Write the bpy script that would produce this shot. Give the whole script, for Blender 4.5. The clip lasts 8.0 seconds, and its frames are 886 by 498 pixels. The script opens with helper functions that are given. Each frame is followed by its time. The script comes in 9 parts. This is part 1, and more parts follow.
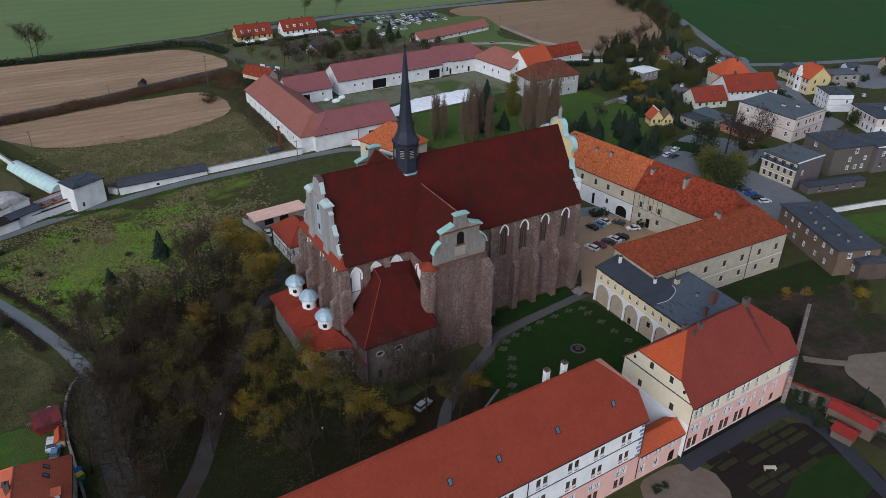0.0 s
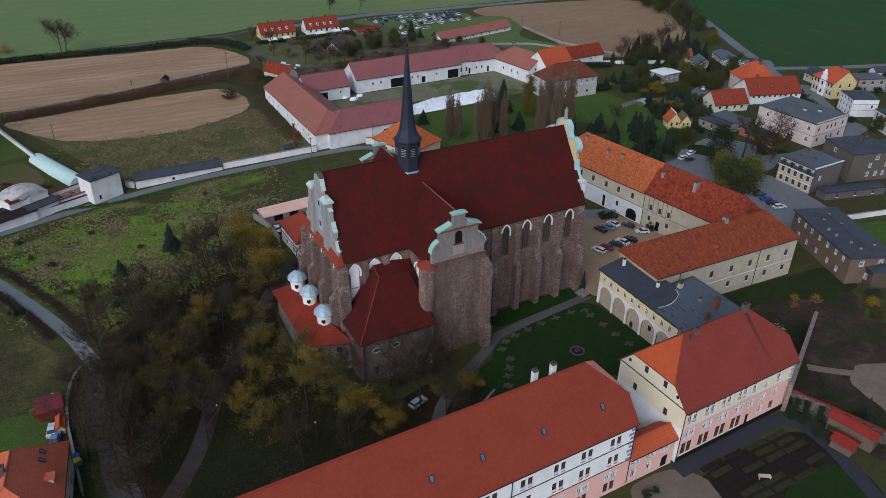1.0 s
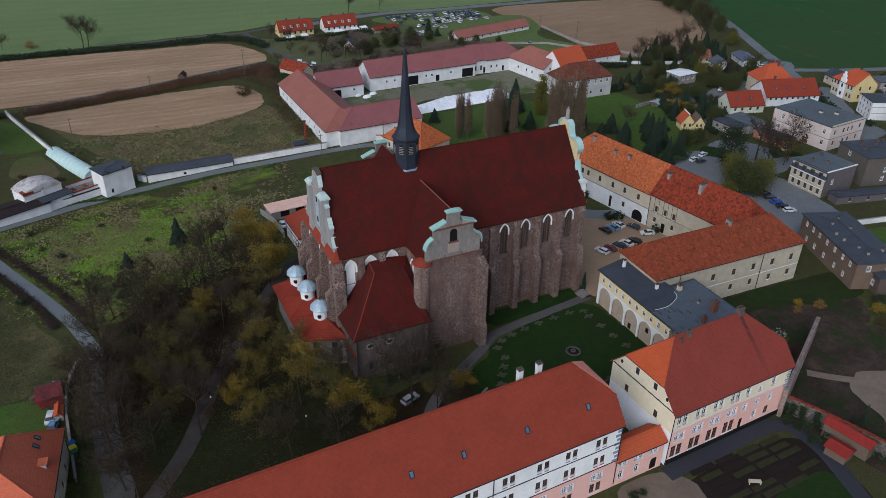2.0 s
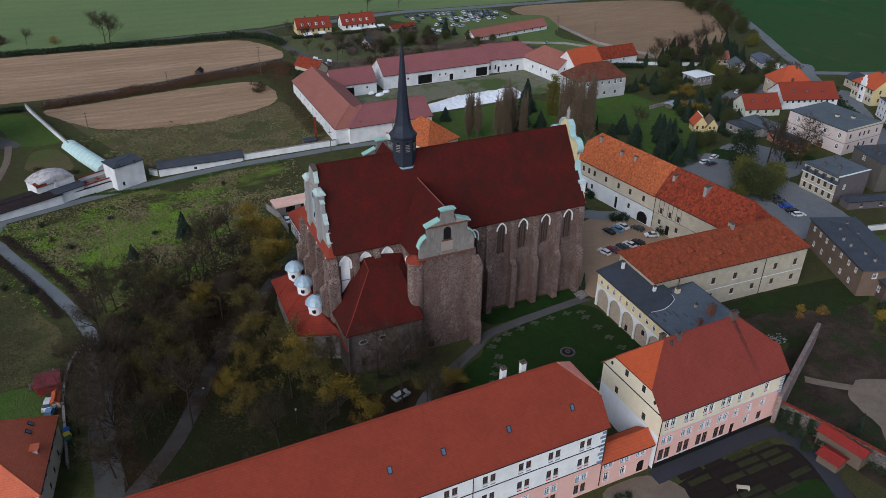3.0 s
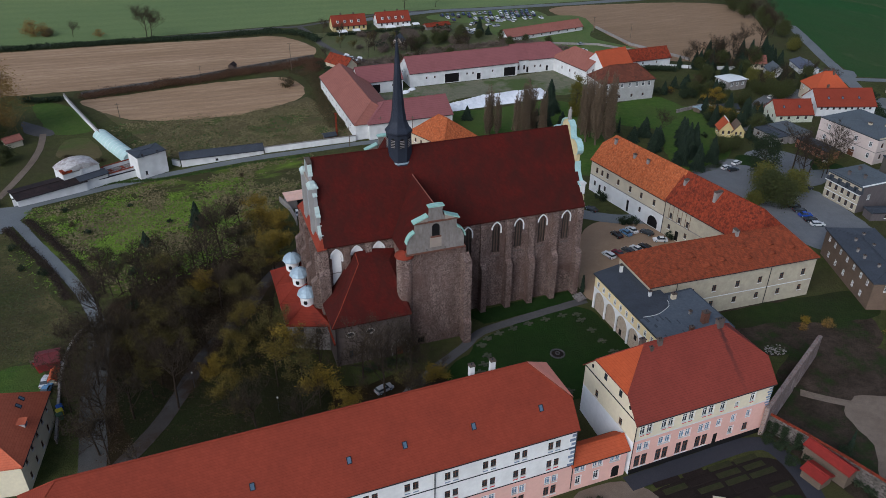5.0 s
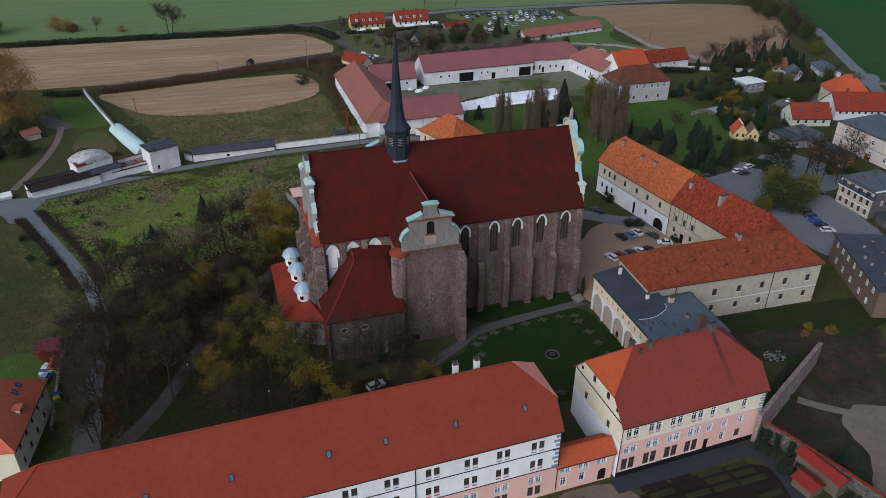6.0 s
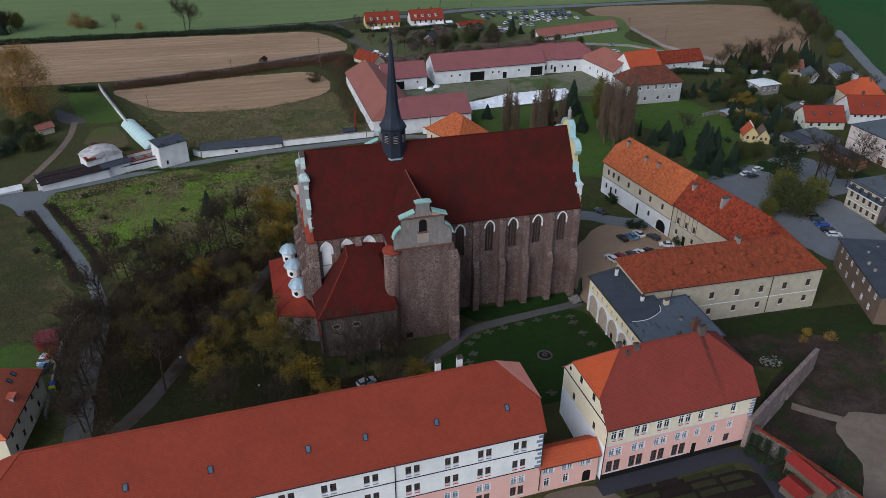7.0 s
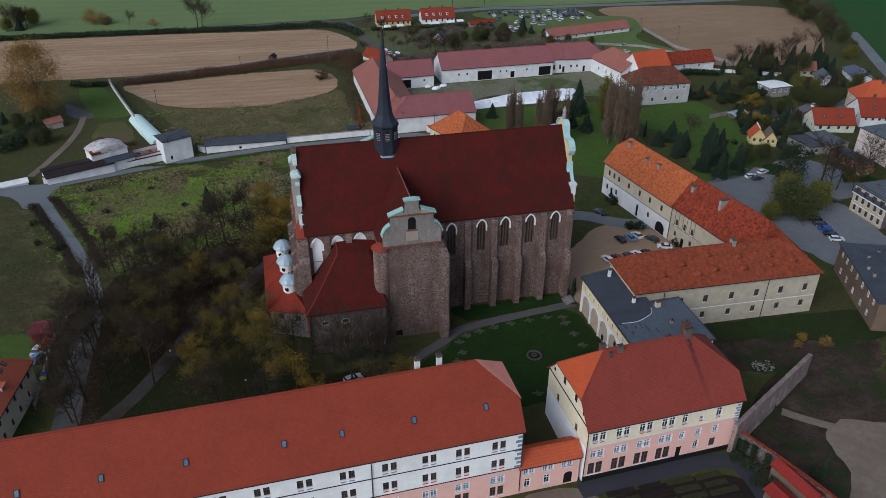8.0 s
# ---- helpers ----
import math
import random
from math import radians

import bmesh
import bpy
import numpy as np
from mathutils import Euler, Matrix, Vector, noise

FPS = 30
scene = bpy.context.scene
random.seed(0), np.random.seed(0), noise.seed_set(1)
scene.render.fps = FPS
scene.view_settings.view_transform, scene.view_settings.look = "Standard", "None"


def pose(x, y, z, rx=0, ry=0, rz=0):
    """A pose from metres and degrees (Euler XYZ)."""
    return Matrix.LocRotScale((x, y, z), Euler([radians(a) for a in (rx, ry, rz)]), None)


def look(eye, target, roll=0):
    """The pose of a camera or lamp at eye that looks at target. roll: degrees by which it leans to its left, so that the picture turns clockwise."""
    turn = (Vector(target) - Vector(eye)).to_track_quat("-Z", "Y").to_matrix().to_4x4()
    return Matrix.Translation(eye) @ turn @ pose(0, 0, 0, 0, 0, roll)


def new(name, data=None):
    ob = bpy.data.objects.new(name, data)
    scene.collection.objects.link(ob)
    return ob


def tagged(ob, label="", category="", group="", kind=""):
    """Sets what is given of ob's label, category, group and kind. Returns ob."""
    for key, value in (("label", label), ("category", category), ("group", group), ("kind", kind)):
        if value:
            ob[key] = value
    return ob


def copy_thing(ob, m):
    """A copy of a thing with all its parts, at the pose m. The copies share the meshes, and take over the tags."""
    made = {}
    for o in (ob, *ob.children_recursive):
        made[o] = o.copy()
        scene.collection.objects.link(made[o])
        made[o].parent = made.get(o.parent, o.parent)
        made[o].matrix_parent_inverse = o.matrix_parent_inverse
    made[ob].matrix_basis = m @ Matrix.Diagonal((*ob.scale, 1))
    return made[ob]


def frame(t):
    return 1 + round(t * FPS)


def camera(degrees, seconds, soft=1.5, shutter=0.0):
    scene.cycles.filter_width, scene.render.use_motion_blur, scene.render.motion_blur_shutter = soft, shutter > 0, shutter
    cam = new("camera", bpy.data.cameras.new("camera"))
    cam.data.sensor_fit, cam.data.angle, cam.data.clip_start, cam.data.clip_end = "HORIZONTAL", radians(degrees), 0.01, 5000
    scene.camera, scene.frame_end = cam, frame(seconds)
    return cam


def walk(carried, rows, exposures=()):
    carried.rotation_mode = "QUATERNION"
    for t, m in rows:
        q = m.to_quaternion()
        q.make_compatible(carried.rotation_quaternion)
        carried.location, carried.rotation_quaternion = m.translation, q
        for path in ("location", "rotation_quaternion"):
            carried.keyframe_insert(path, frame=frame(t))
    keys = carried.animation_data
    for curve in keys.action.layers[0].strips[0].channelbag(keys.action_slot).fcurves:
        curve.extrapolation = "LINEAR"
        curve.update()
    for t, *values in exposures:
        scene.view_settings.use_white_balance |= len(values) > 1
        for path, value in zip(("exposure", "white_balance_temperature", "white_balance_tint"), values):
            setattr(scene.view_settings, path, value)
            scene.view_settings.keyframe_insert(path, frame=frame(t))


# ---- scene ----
cam = camera(61.0, 8.0, soft=0.7)
PATH = [
    (0, (1.5, -2.823, 106.062), (2.392, -1.345, 105.052), 1.1),
    (0.5, (4.2, -4.664, 106.033), (5.057, -3.165, 105.023), 1.0),
    (1, (7.157, -6.618, 106.144), (7.981, -5.102, 105.133), 1.0),
    (1.5, (9.893, -8.437, 106.353), (10.687, -6.906, 105.34), 0.9),
    (3, (18.92, -13.58, 106.347), (19.622, -12.007, 105.33), 0.8),
    (3.5, (21.852, -15.12, 106.311), (22.524, -13.535, 105.294), 0.7),
    (4, (25.05, -16.645, 106.189), (25.69, -15.047, 105.171), 0.7),
    (4.5, (28.113, -18.081, 106.158), (28.723, -16.471, 105.14), 0.6),
    (6, (37.86, -21.914, 105.939), (38.371, -20.271, 104.92), 0.5),
    (6.5, (41.059, -23.058, 105.889), (41.541, -21.407, 104.869), 0.4),
    (7, (44.283, -24.017, 105.827), (44.736, -22.357, 104.806), 0.4),
    (7.5, (47.527, -24.873, 105.646), (47.952, -23.207, 104.625), 0.4),
    (8, (50.825, -25.552, 105.483), (51.228, -23.881, 104.461), 0.4),
]
walk(cam, [(t, look(eye, target, roll)) for t, eye, target, roll in PATH], [(0, 0.09, 5960, 9), (8, 0.09, 5960, 9)])

# ---- light ----
world = bpy.data.worlds.new("world")
scene.world = world
world.use_nodes = True
SUN_EL, SUN_AZ = 34.0, 232.0     # degrees; azimuth clockwise from +y
_nt = world.node_tree
_sky = _nt.nodes.new("ShaderNodeTexSky")
_sky.sky_type = "NISHITA"
_sky.sun_disc = False
_sky.sun_elevation, _sky.sun_rotation = radians(SUN_EL), radians(SUN_AZ)
_sky.dust_density, _sky.air_density, _sky.ozone_density = 2.0, 0.7, 1.0
_grey = _nt.nodes.new("ShaderNodeHueSaturation")      # thin cloud takes part of the blue
_grey.inputs["Saturation"].default_value = 0.7
_nt.links.new(_sky.outputs[0], _grey.inputs["Color"])
_nt.links.new(_grey.outputs[0], _nt.nodes["Background"].inputs[0])
_nt.nodes["Background"].inputs[1].default_value = 0.15
_sun = bpy.data.lights.new("sun", "SUN")
_sun.energy, _sun.angle, _sun.color = 1.25, radians(45), (0.92, 0.95, 1.0)
_d = Vector((math.sin(radians(SUN_AZ)) * math.cos(radians(SUN_EL)), math.cos(radians(SUN_AZ)) * math.cos(radians(SUN_EL)), math.sin(radians(SUN_EL))))
sun = new("sun", _sun)
sun.matrix_world = look(_d * 300, (0, 0, 0))


# ---- materials ----
def shader(name, rough=0.85, metal=0.0, spec=0.3):
    m = bpy.data.materials.new(name)
    m.use_nodes = True
    b = m.node_tree.nodes["Principled BSDF"]
    b.inputs["Roughness"].default_value = rough
    b.inputs["Metallic"].default_value = metal
    b.inputs["Specular IOR Level"].default_value = spec
    return m, m.node_tree, b


def coords(nt, stretch=(1, 1, 1), shift=True):
    """Object coordinates in metres, moved at random from object to object."""
    tc = nt.nodes.new("ShaderNodeTexCoord")
    mp = nt.nodes.new("ShaderNodeMapping")
    mp.inputs["Scale"].default_value = stretch
    if shift:
        oi = nt.nodes.new("ShaderNodeObjectInfo")
        mul = nt.nodes.new("ShaderNodeMath")
        mul.operation = "MULTIPLY"
        mul.inputs[1].default_value = 90
        nt.links.new(oi.outputs["Random"], mul.inputs[0])
        nt.links.new(mul.outputs[0], mp.inputs["Location"])
    nt.links.new(tc.outputs["Object"], mp.inputs["Vector"])
    return mp.outputs[0]


def noise_tex(nt, vec, scale, detail=4, rough=0.6, lo=0.3, hi=0.7):
    n = nt.nodes.new("ShaderNodeTexNoise")
    n.inputs["Scale"].default_value, n.inputs["Detail"].default_value, n.inputs["Roughness"].default_value = scale, detail, rough
    nt.links.new(vec, n.inputs["Vector"])
    r = nt.nodes.new("ShaderNodeMapRange")
    r.inputs[1].default_value, r.inputs[2].default_value = lo, hi
    nt.links.new(n.outputs["Fac"], r.inputs[0])
    return r.outputs[0]


def blend(nt, fac, a, b, mode="MIX"):
    m = nt.nodes.new("ShaderNodeMix")
    m.data_type, m.blend_type = "RGBA", mode
    if isinstance(fac, (int, float)):
        m.inputs[0].default_value = fac
    else:
        nt.links.new(fac, m.inputs[0])
    for k, v in ((6, a), (7, b)):
        if isinstance(v, tuple):
            m.inputs[k].default_value = (*v, 1)
        else:
            nt.links.new(v, m.inputs[k])
    return m.outputs[2]


def calc(nt, op, a, b=0.0):
    m = nt.nodes.new("ShaderNodeMath")
    m.operation = op
    for k, v in ((0, a), (1, b)):
        if isinstance(v, (int, float)):
            m.inputs[k].default_value = v
        else:
            nt.links.new(v, m.inputs[k])
    return m.outputs[0]


def bump(nt, bsdf, height, strength, dist=0.05):
    n = nt.nodes.new("ShaderNodeBump")
    n.inputs["Strength"].default_value, n.inputs["Distance"].default_value = strength, dist
    nt.links.new(height, n.inputs["Height"])
    nt.links.new(n.outputs[0], bsdf.inputs["Normal"])


def plain(name, col, dark=0.75, rough=0.85, metal=0.0, spec=0.15, fine=6.0, coarse=0.35, stain=None, relief=0.15, stretch=(1, 1, 1)):
    """A surface of one colour with fine grain and broad staining."""
    m, nt, b = shader(name, rough, metal, spec)
    v = coords(nt, stretch)
    f = noise_tex(nt, v, fine, 5)
    c = noise_tex(nt, v, coarse, 4, 0.65, 0.42, 0.72)
    low = tuple(x * dark for x in col)
    base = blend(nt, f, low, col)
    base = blend(nt, calc(nt, "MULTIPLY", c, 0.6), base, stain or tuple(x * dark * 0.85 for x in col))
    nt.links.new(base, b.inputs["Base Color"])
    bump(nt, b, f, relief)
    return m


def tiles(name, col, alt, moss, amount=0.35, rough=0.75, course=0.3, spread=0.5, spec=0.1, coarse=0.16, line_mix=0.25, streak=None, soot=None):
    """Clay roof tiles in level courses: every tile its own tint, soot and moss in patches."""
    m, nt, b = shader(name, rough, 0, spec)
    v = coords(nt, shift=False)
    sep = nt.nodes.new("ShaderNodeSeparateXYZ")
    nt.links.new(v, sep.inputs[0])
    row = calc(nt, "DIVIDE", sep.outputs[2], course)
    along = calc(nt, "DIVIDE", calc(nt, "ADD", sep.outputs[0], sep.outputs[1]), 0.24)
    cell = nt.nodes.new("ShaderNodeCombineXYZ")
    nt.links.new(calc(nt, "FLOOR", row), cell.inputs[0])
    nt.links.new(calc(nt, "FLOOR", along), cell.inputs[1])
    wn = nt.nodes.new("ShaderNodeTexWhiteNoise")
    nt.links.new(cell.outputs[0], wn.inputs["Vector"])
    f = calc(nt, "ADD", calc(nt, "MULTIPLY", wn.outputs[0], spread), (1 - spread) / 2)
    base = blend(nt, f, col, alt)
    w = coords(nt)
    patch = noise_tex(nt, w, coarse, 6, 0.7, 0.42, 0.68)
    base = blend(nt, calc(nt, "MULTIPLY", patch, amount), base, moss)
    fine = noise_tex(nt, w, 1.3, 5, 0.7, 0.3, 0.8)
    base = blend(nt, calc(nt, "MULTIPLY", fine, 0.3), base, tuple(x * 0.5 for x in col))
    edge = calc(nt, "FRACT", row)
    line = calc(nt, "LESS_THAN", edge, 0.16)
    base = blend(nt, calc(nt, "MULTIPLY", line, line_mix), base, tuple(x * 0.35 for x in col))
    if streak:
        run = noise_tex(nt, coords(nt, (1, 1, 0.06), shift=False), 0.4, 6, 0.7, 0.42, 0.78)
        base = blend(nt, calc(nt, "MULTIPLY", run, 0.8), base, streak)
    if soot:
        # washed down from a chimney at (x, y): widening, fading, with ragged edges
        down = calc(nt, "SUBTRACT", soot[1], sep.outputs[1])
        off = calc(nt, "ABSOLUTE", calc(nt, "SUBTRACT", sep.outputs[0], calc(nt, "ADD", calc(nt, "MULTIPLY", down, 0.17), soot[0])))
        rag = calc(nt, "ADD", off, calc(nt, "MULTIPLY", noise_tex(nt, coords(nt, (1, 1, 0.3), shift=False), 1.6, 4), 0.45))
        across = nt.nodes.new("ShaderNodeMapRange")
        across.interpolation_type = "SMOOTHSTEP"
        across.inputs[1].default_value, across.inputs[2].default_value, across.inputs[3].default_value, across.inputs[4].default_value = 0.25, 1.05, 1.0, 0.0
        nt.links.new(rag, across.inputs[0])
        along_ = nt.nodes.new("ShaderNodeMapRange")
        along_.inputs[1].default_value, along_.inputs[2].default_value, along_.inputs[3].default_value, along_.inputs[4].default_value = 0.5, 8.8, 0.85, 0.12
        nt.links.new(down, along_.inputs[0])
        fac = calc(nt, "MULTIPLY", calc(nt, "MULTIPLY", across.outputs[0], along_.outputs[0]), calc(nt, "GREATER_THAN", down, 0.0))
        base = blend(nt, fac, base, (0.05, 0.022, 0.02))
    nt.links.new(base, b.inputs["Base Color"])
    bump(nt, b, calc(nt, "ADD", edge, wn.outputs[0]), 0.35, 0.04)
    return m


def masonry(name, stones, mortar, size=0.5, flat=2.0, mortar_width=0.06, stain=(0.05, 0.04, 0.04), staining=0.5, plaster=None, brick=None):
    """Rubble or brick masonry: courses of uneven stones, each its own shade, with pale joints."""
    m, nt, b = shader(name, 0.92, 0, 0.2)
    v = coords(nt, (1 / size, 1 / size, flat / size), shift=False)
    wav = nt.nodes.new("ShaderNodeTexNoise")
    wav.inputs["Scale"].default_value, wav.inputs["Detail"].default_value = 0.9, 3
    nt.links.new(v, wav.inputs["Vector"])
    v = blend(nt, 0.28, v, wav.outputs["Color"], "ADD")
    vo = nt.nodes.new("ShaderNodeTexVoronoi")
    vo.inputs["Scale"].default_value = 1.0
    nt.links.new(v, vo.inputs["Vector"])
    ve = nt.nodes.new("ShaderNodeTexVoronoi")
    ve.feature = "DISTANCE_TO_EDGE"
    ve.inputs["Scale"].default_value = 1.0
    nt.links.new(v, ve.inputs["Vector"])
    sep = nt.nodes.new("ShaderNodeSeparateColor")
    nt.links.new(vo.outputs["Color"], sep.inputs[0])
    ramp = nt.nodes.new("ShaderNodeValToRGB")
    while len(ramp.color_ramp.elements) < len(stones):
        ramp.color_ramp.elements.new(0.5)
    for i, s in enumerate(stones):
        ramp.color_ramp.elements[i].position = i / (len(stones) - 1)
        ramp.color_ramp.elements[i].color = (*s, 1)
    nt.links.new(sep.outputs[0], ramp.inputs[0])
    joint = calc(nt, "LESS_THAN", ve.outputs["Distance"], mortar_width)
    base = blend(nt, calc(nt, "MULTIPLY", joint, 0.85), ramp.outputs[0], mortar)
    w = coords(nt, shift=False)
    if plaster:
        pl = noise_tex(nt, w, 0.22, 6, 0.7, 0.52, 0.6)
        base = blend(nt, pl, base, plaster)
    if brick:
        # stretches of plainer brick repair
        br = noise_tex(nt, coords(nt, (1, 1, 0.7), shift=False), 0.16, 6, 0.75, 0.46, 0.62)
        grain = noise_tex(nt, w, 2.2, 5, 0.7)
        base = blend(nt, calc(nt, "MULTIPLY", br, 0.72), base, blend(nt, grain, tuple(x * 0.55 for x in brick), brick))
    st = noise_tex(nt, coords(nt, (1, 1, 0.25), shift=False), 0.5, 5, 0.65, 0.42, 0.75)
    base = blend(nt, calc(nt, "MULTIPLY", st, staining), base, stain)
    nt.links.new(base, b.inputs["Base Color"])
    bump(nt, b, ve.outputs["Distance"], 0.6, 0.08)
    return m


def growth(name, cols, scales=(0.05, 0.5, 4.0), stretch=(1, 1, 1), relief=0.6, rough=0.95, lines=None, spot=None):
    """Ground: three scales of noise over a run of colours; lines: (spacing, angle, strength, colour) of drill rows; spot: (colour, scale, from, to)."""
    m, nt, b = shader(name, rough, 0, 0.1)
    v = coords(nt, stretch, shift=False)
    a = noise_tex(nt, v, scales[0], 5, 0.6, 0.3, 0.7)
    c = noise_tex(nt, v, scales[1], 6, 0.7, 0.3, 0.7)
    d = noise_tex(nt, v, scales[2], 4, 0.7, 0.25, 0.75)
    base = blend(nt, c, cols[0], cols[1])
    base = blend(nt, calc(nt, "MULTIPLY", a, 0.8), base, cols[2])
    if spot:
        s = noise_tex(nt, v, spot[1], 5, 0.65, spot[2], spot[3])
        base = blend(nt, s, base, spot[0])
    base = blend(nt, calc(nt, "MULTIPLY", d, 0.55), base, tuple(x * 0.35 for x in cols[0]))
    if lines:
        mp = nt.nodes.new("ShaderNodeMapping")
        mp.inputs["Rotation"].default_value = (0, 0, radians(lines[1]))
        nt.links.new(coords(nt, shift=False), mp.inputs["Vector"])
        wv = nt.nodes.new("ShaderNodeTexWave")
        wv.bands_direction = "Y"
        wv.inputs["Scale"].default_value = 0.314 / lines[0]
        wv.inputs["Distortion"].default_value, wv.inputs["Detail"].default_value, wv.inputs["Detail Scale"].default_value = 3.0, 3, 0.6
        nt.links.new(mp.outputs[0], wv.inputs["Vector"])
        base = blend(nt, calc(nt, "MULTIPLY", wv.outputs["Fac"], lines[2]), base, lines[3])
    nt.links.new(base, b.inputs["Base Color"])
    bump(nt, b, calc(nt, "ADD", d, c), relief, 0.25)
    return m


def leafy(name, a, c, scale=0.8):
    """Leaves: every leaf its own tint between two colours."""
    m, nt, b = shader(name, 0.7, 0, 0.2)
    g = nt.nodes.new("ShaderNodeNewGeometry")
    base = blend(nt, g.outputs["Random Per Island"], a, c)
    f = noise_tex(nt, coords(nt), scale, 3)
    base = blend(nt, calc(nt, "MULTIPLY", f, 0.45), base, tuple(x * 0.4 for x in a))
    nt.links.new(base, b.inputs["Base Color"])
    return m


def glass(name, col=(0.02, 0.025, 0.03), rough=0.08):
    m, nt, b = shader(name, rough, 0, 0.6)
    f = noise_tex(nt, coords(nt), 0.7, 2)
    nt.links.new(blend(nt, f, col, tuple(x * 2.2 for x in col)), b.inputs["Base Color"])
    return m


# roofs
M_CHURCH_ROOF = tiles("church_tiles", (0.066, 0.0082, 0.0065), (0.10, 0.0125, 0.009), (0.034, 0.0105, 0.008), 0.75, 0.8, 0.34, 0.7, coarse=0.09, line_mix=0.15, streak=(0.026, 0.0115, 0.0085))
M_RED_ROOF = tiles("red_tiles", (0.215, 0.038, 0.021), (0.27, 0.052, 0.029), (0.16, 0.032, 0.02), 0.4, 0.8, 0.34, 0.5, line_mix=0.2)
M_ORANGE_ROOF = tiles("orange_tiles", (0.40, 0.092, 0.028), (0.52, 0.16, 0.062), (0.10, 0.034, 0.02), 0.7, 0.8, 0.3, 0.95, coarse=1.3)
M_OLD_ROOF = tiles("old_tiles", (0.20, 0.033, 0.016), (0.33, 0.06, 0.025), (0.045, 0.017, 0.014), 0.9, 0.8, 0.3, 0.95, coarse=1.0)
M_BRIGHT_ROOF = tiles("bright_tiles", (0.40, 0.075, 0.03), (0.5, 0.11, 0.045), (0.28, 0.06, 0.03), 0.3, 0.7, 0.34, 0.5)
M_WROOF = tiles("brown_red_tiles", (0.19, 0.041, 0.018), (0.29, 0.068, 0.03), (0.075, 0.026, 0.017), 0.75, 0.8, 0.3, 0.9, coarse=0.9)
M_BARN_ROOF = tiles("barn_sheet", (0.23, 0.085, 0.085), (0.28, 0.108, 0.108), (0.19, 0.07, 0.07), 0.4, 0.6, 0.5, 0.3)
M_SALMON_ROOF = tiles("salmon_tiles", (0.27, 0.105, 0.08), (0.33, 0.13, 0.1), (0.2, 0.075, 0.058), 0.4, 0.7, 0.34, 0.4)
M_SLATE = plain("dark_felt", (0.062, 0.07, 0.085), 0.7, 0.6, fine=2.5, coarse=0.25, stain=(0.03, 0.034, 0.04))
M_SPIRE = plain("spire_slate", (0.032, 0.038, 0.055), 0.6, 0.5, fine=4, stain=(0.015, 0.017, 0.024))
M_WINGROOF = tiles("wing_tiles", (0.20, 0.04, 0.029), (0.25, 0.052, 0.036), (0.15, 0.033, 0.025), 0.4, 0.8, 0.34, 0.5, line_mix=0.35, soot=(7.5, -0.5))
# walls
M_STONE = masonry("church_stone", [(0.028, 0.016, 0.013), (0.13, 0.085, 0.07), (0.05, 0.029, 0.024), (0.22, 0.155, 0.13), (0.036, 0.021, 0.017), (0.095, 0.06, 0.049)], (0.33, 0.245, 0.21), 0.44, 2.0, 0.075, (0.04, 0.023, 0.019), 0.6, brick=(0.15, 0.088, 0.07))
M_RUBBLE = masonry("rubble_stone", [(0.12, 0.1, 0.095), (0.2, 0.17, 0.16), (0.28, 0.25, 0.23)], (0.3, 0.28, 0.26), 0.5, 1.6, 0.06, (0.06, 0.05, 0.05), 0.5)
M_WHITE = plain("white_render", (0.82, 0.81, 0.79), 0.9, fine=1.5, coarse=0.2, stain=(0.62, 0.61, 0.59))
M_OLDWHITE = plain("old_whitewash", (0.74, 0.74, 0.73), 0.82, fine=1.2, coarse=0.3, stain=(0.42, 0.41, 0.40))
M_CREAM = plain("cream_render", (0.76, 0.68, 0.50), 0.9, fine=1.5, coarse=0.2, stain=(0.6, 0.53, 0.40))
M_OLDCREAM = plain("old_cream_render", (0.58, 0.50, 0.37), 0.85, fine=1.2, coarse=0.3, stain=(0.36, 0.31, 0.25))
M_RANGE = plain("range_render", (0.47, 0.415, 0.31), 0.85, fine=1.2, coarse=0.4, stain=(0.28, 0.25, 0.2))
M_PINK = plain("pink_render", (0.74, 0.44, 0.37), 0.93, fine=1.5, coarse=0.2, stain=(0.62, 0.37, 0.31))
M_PALEPINK = plain("pale_pink_render", (0.62, 0.52, 0.47), 0.9, fine=1.5, coarse=0.2, stain=(0.45, 0.37, 0.33))
M_SACR = plain("brown_stained_render", (0.14, 0.112, 0.10), 0.7, fine=1.4, coarse=0.4, stain=(0.06, 0.045, 0.042), stretch=(1, 1, 0.4))
M_GREYR = plain("grey_render", (0.30, 0.275, 0.255), 0.8, fine=1.4, coarse=0.4, stain=(0.14, 0.125, 0.12), stretch=(1, 1, 0.4))
M_DKR = plain("dark_render", (0.115, 0.085, 0.07), 0.75, fine=1.4, coarse=0.3, stain=(0.06, 0.045, 0.038))
M_YELLOW = plain("yellow_render", (0.62, 0.50, 0.24), 0.9, fine=1.5, coarse=0.2, stain=(0.45, 0.36, 0.18))
M_COPPER = plain("green_copper", (0.30, 0.52, 0.45), 0.8, 0.6, fine=2, stain=(0.42, 0.55, 0.5))
M_PALECOP = plain("pale_coping", (0.50, 0.60, 0.56), 0.8, 0.7, fine=2, stain=(0.36, 0.40, 0.38))
M_ZINC = plain("pale_zinc", (0.40, 0.50, 0.56), 0.75, 0.5, 0.2, fine=1.5, coarse=0.8, stain=(0.27, 0.34, 0.4))
M_DARK = plain("dark_metal", (0.03, 0.03, 0.033), 0.7, 0.5)
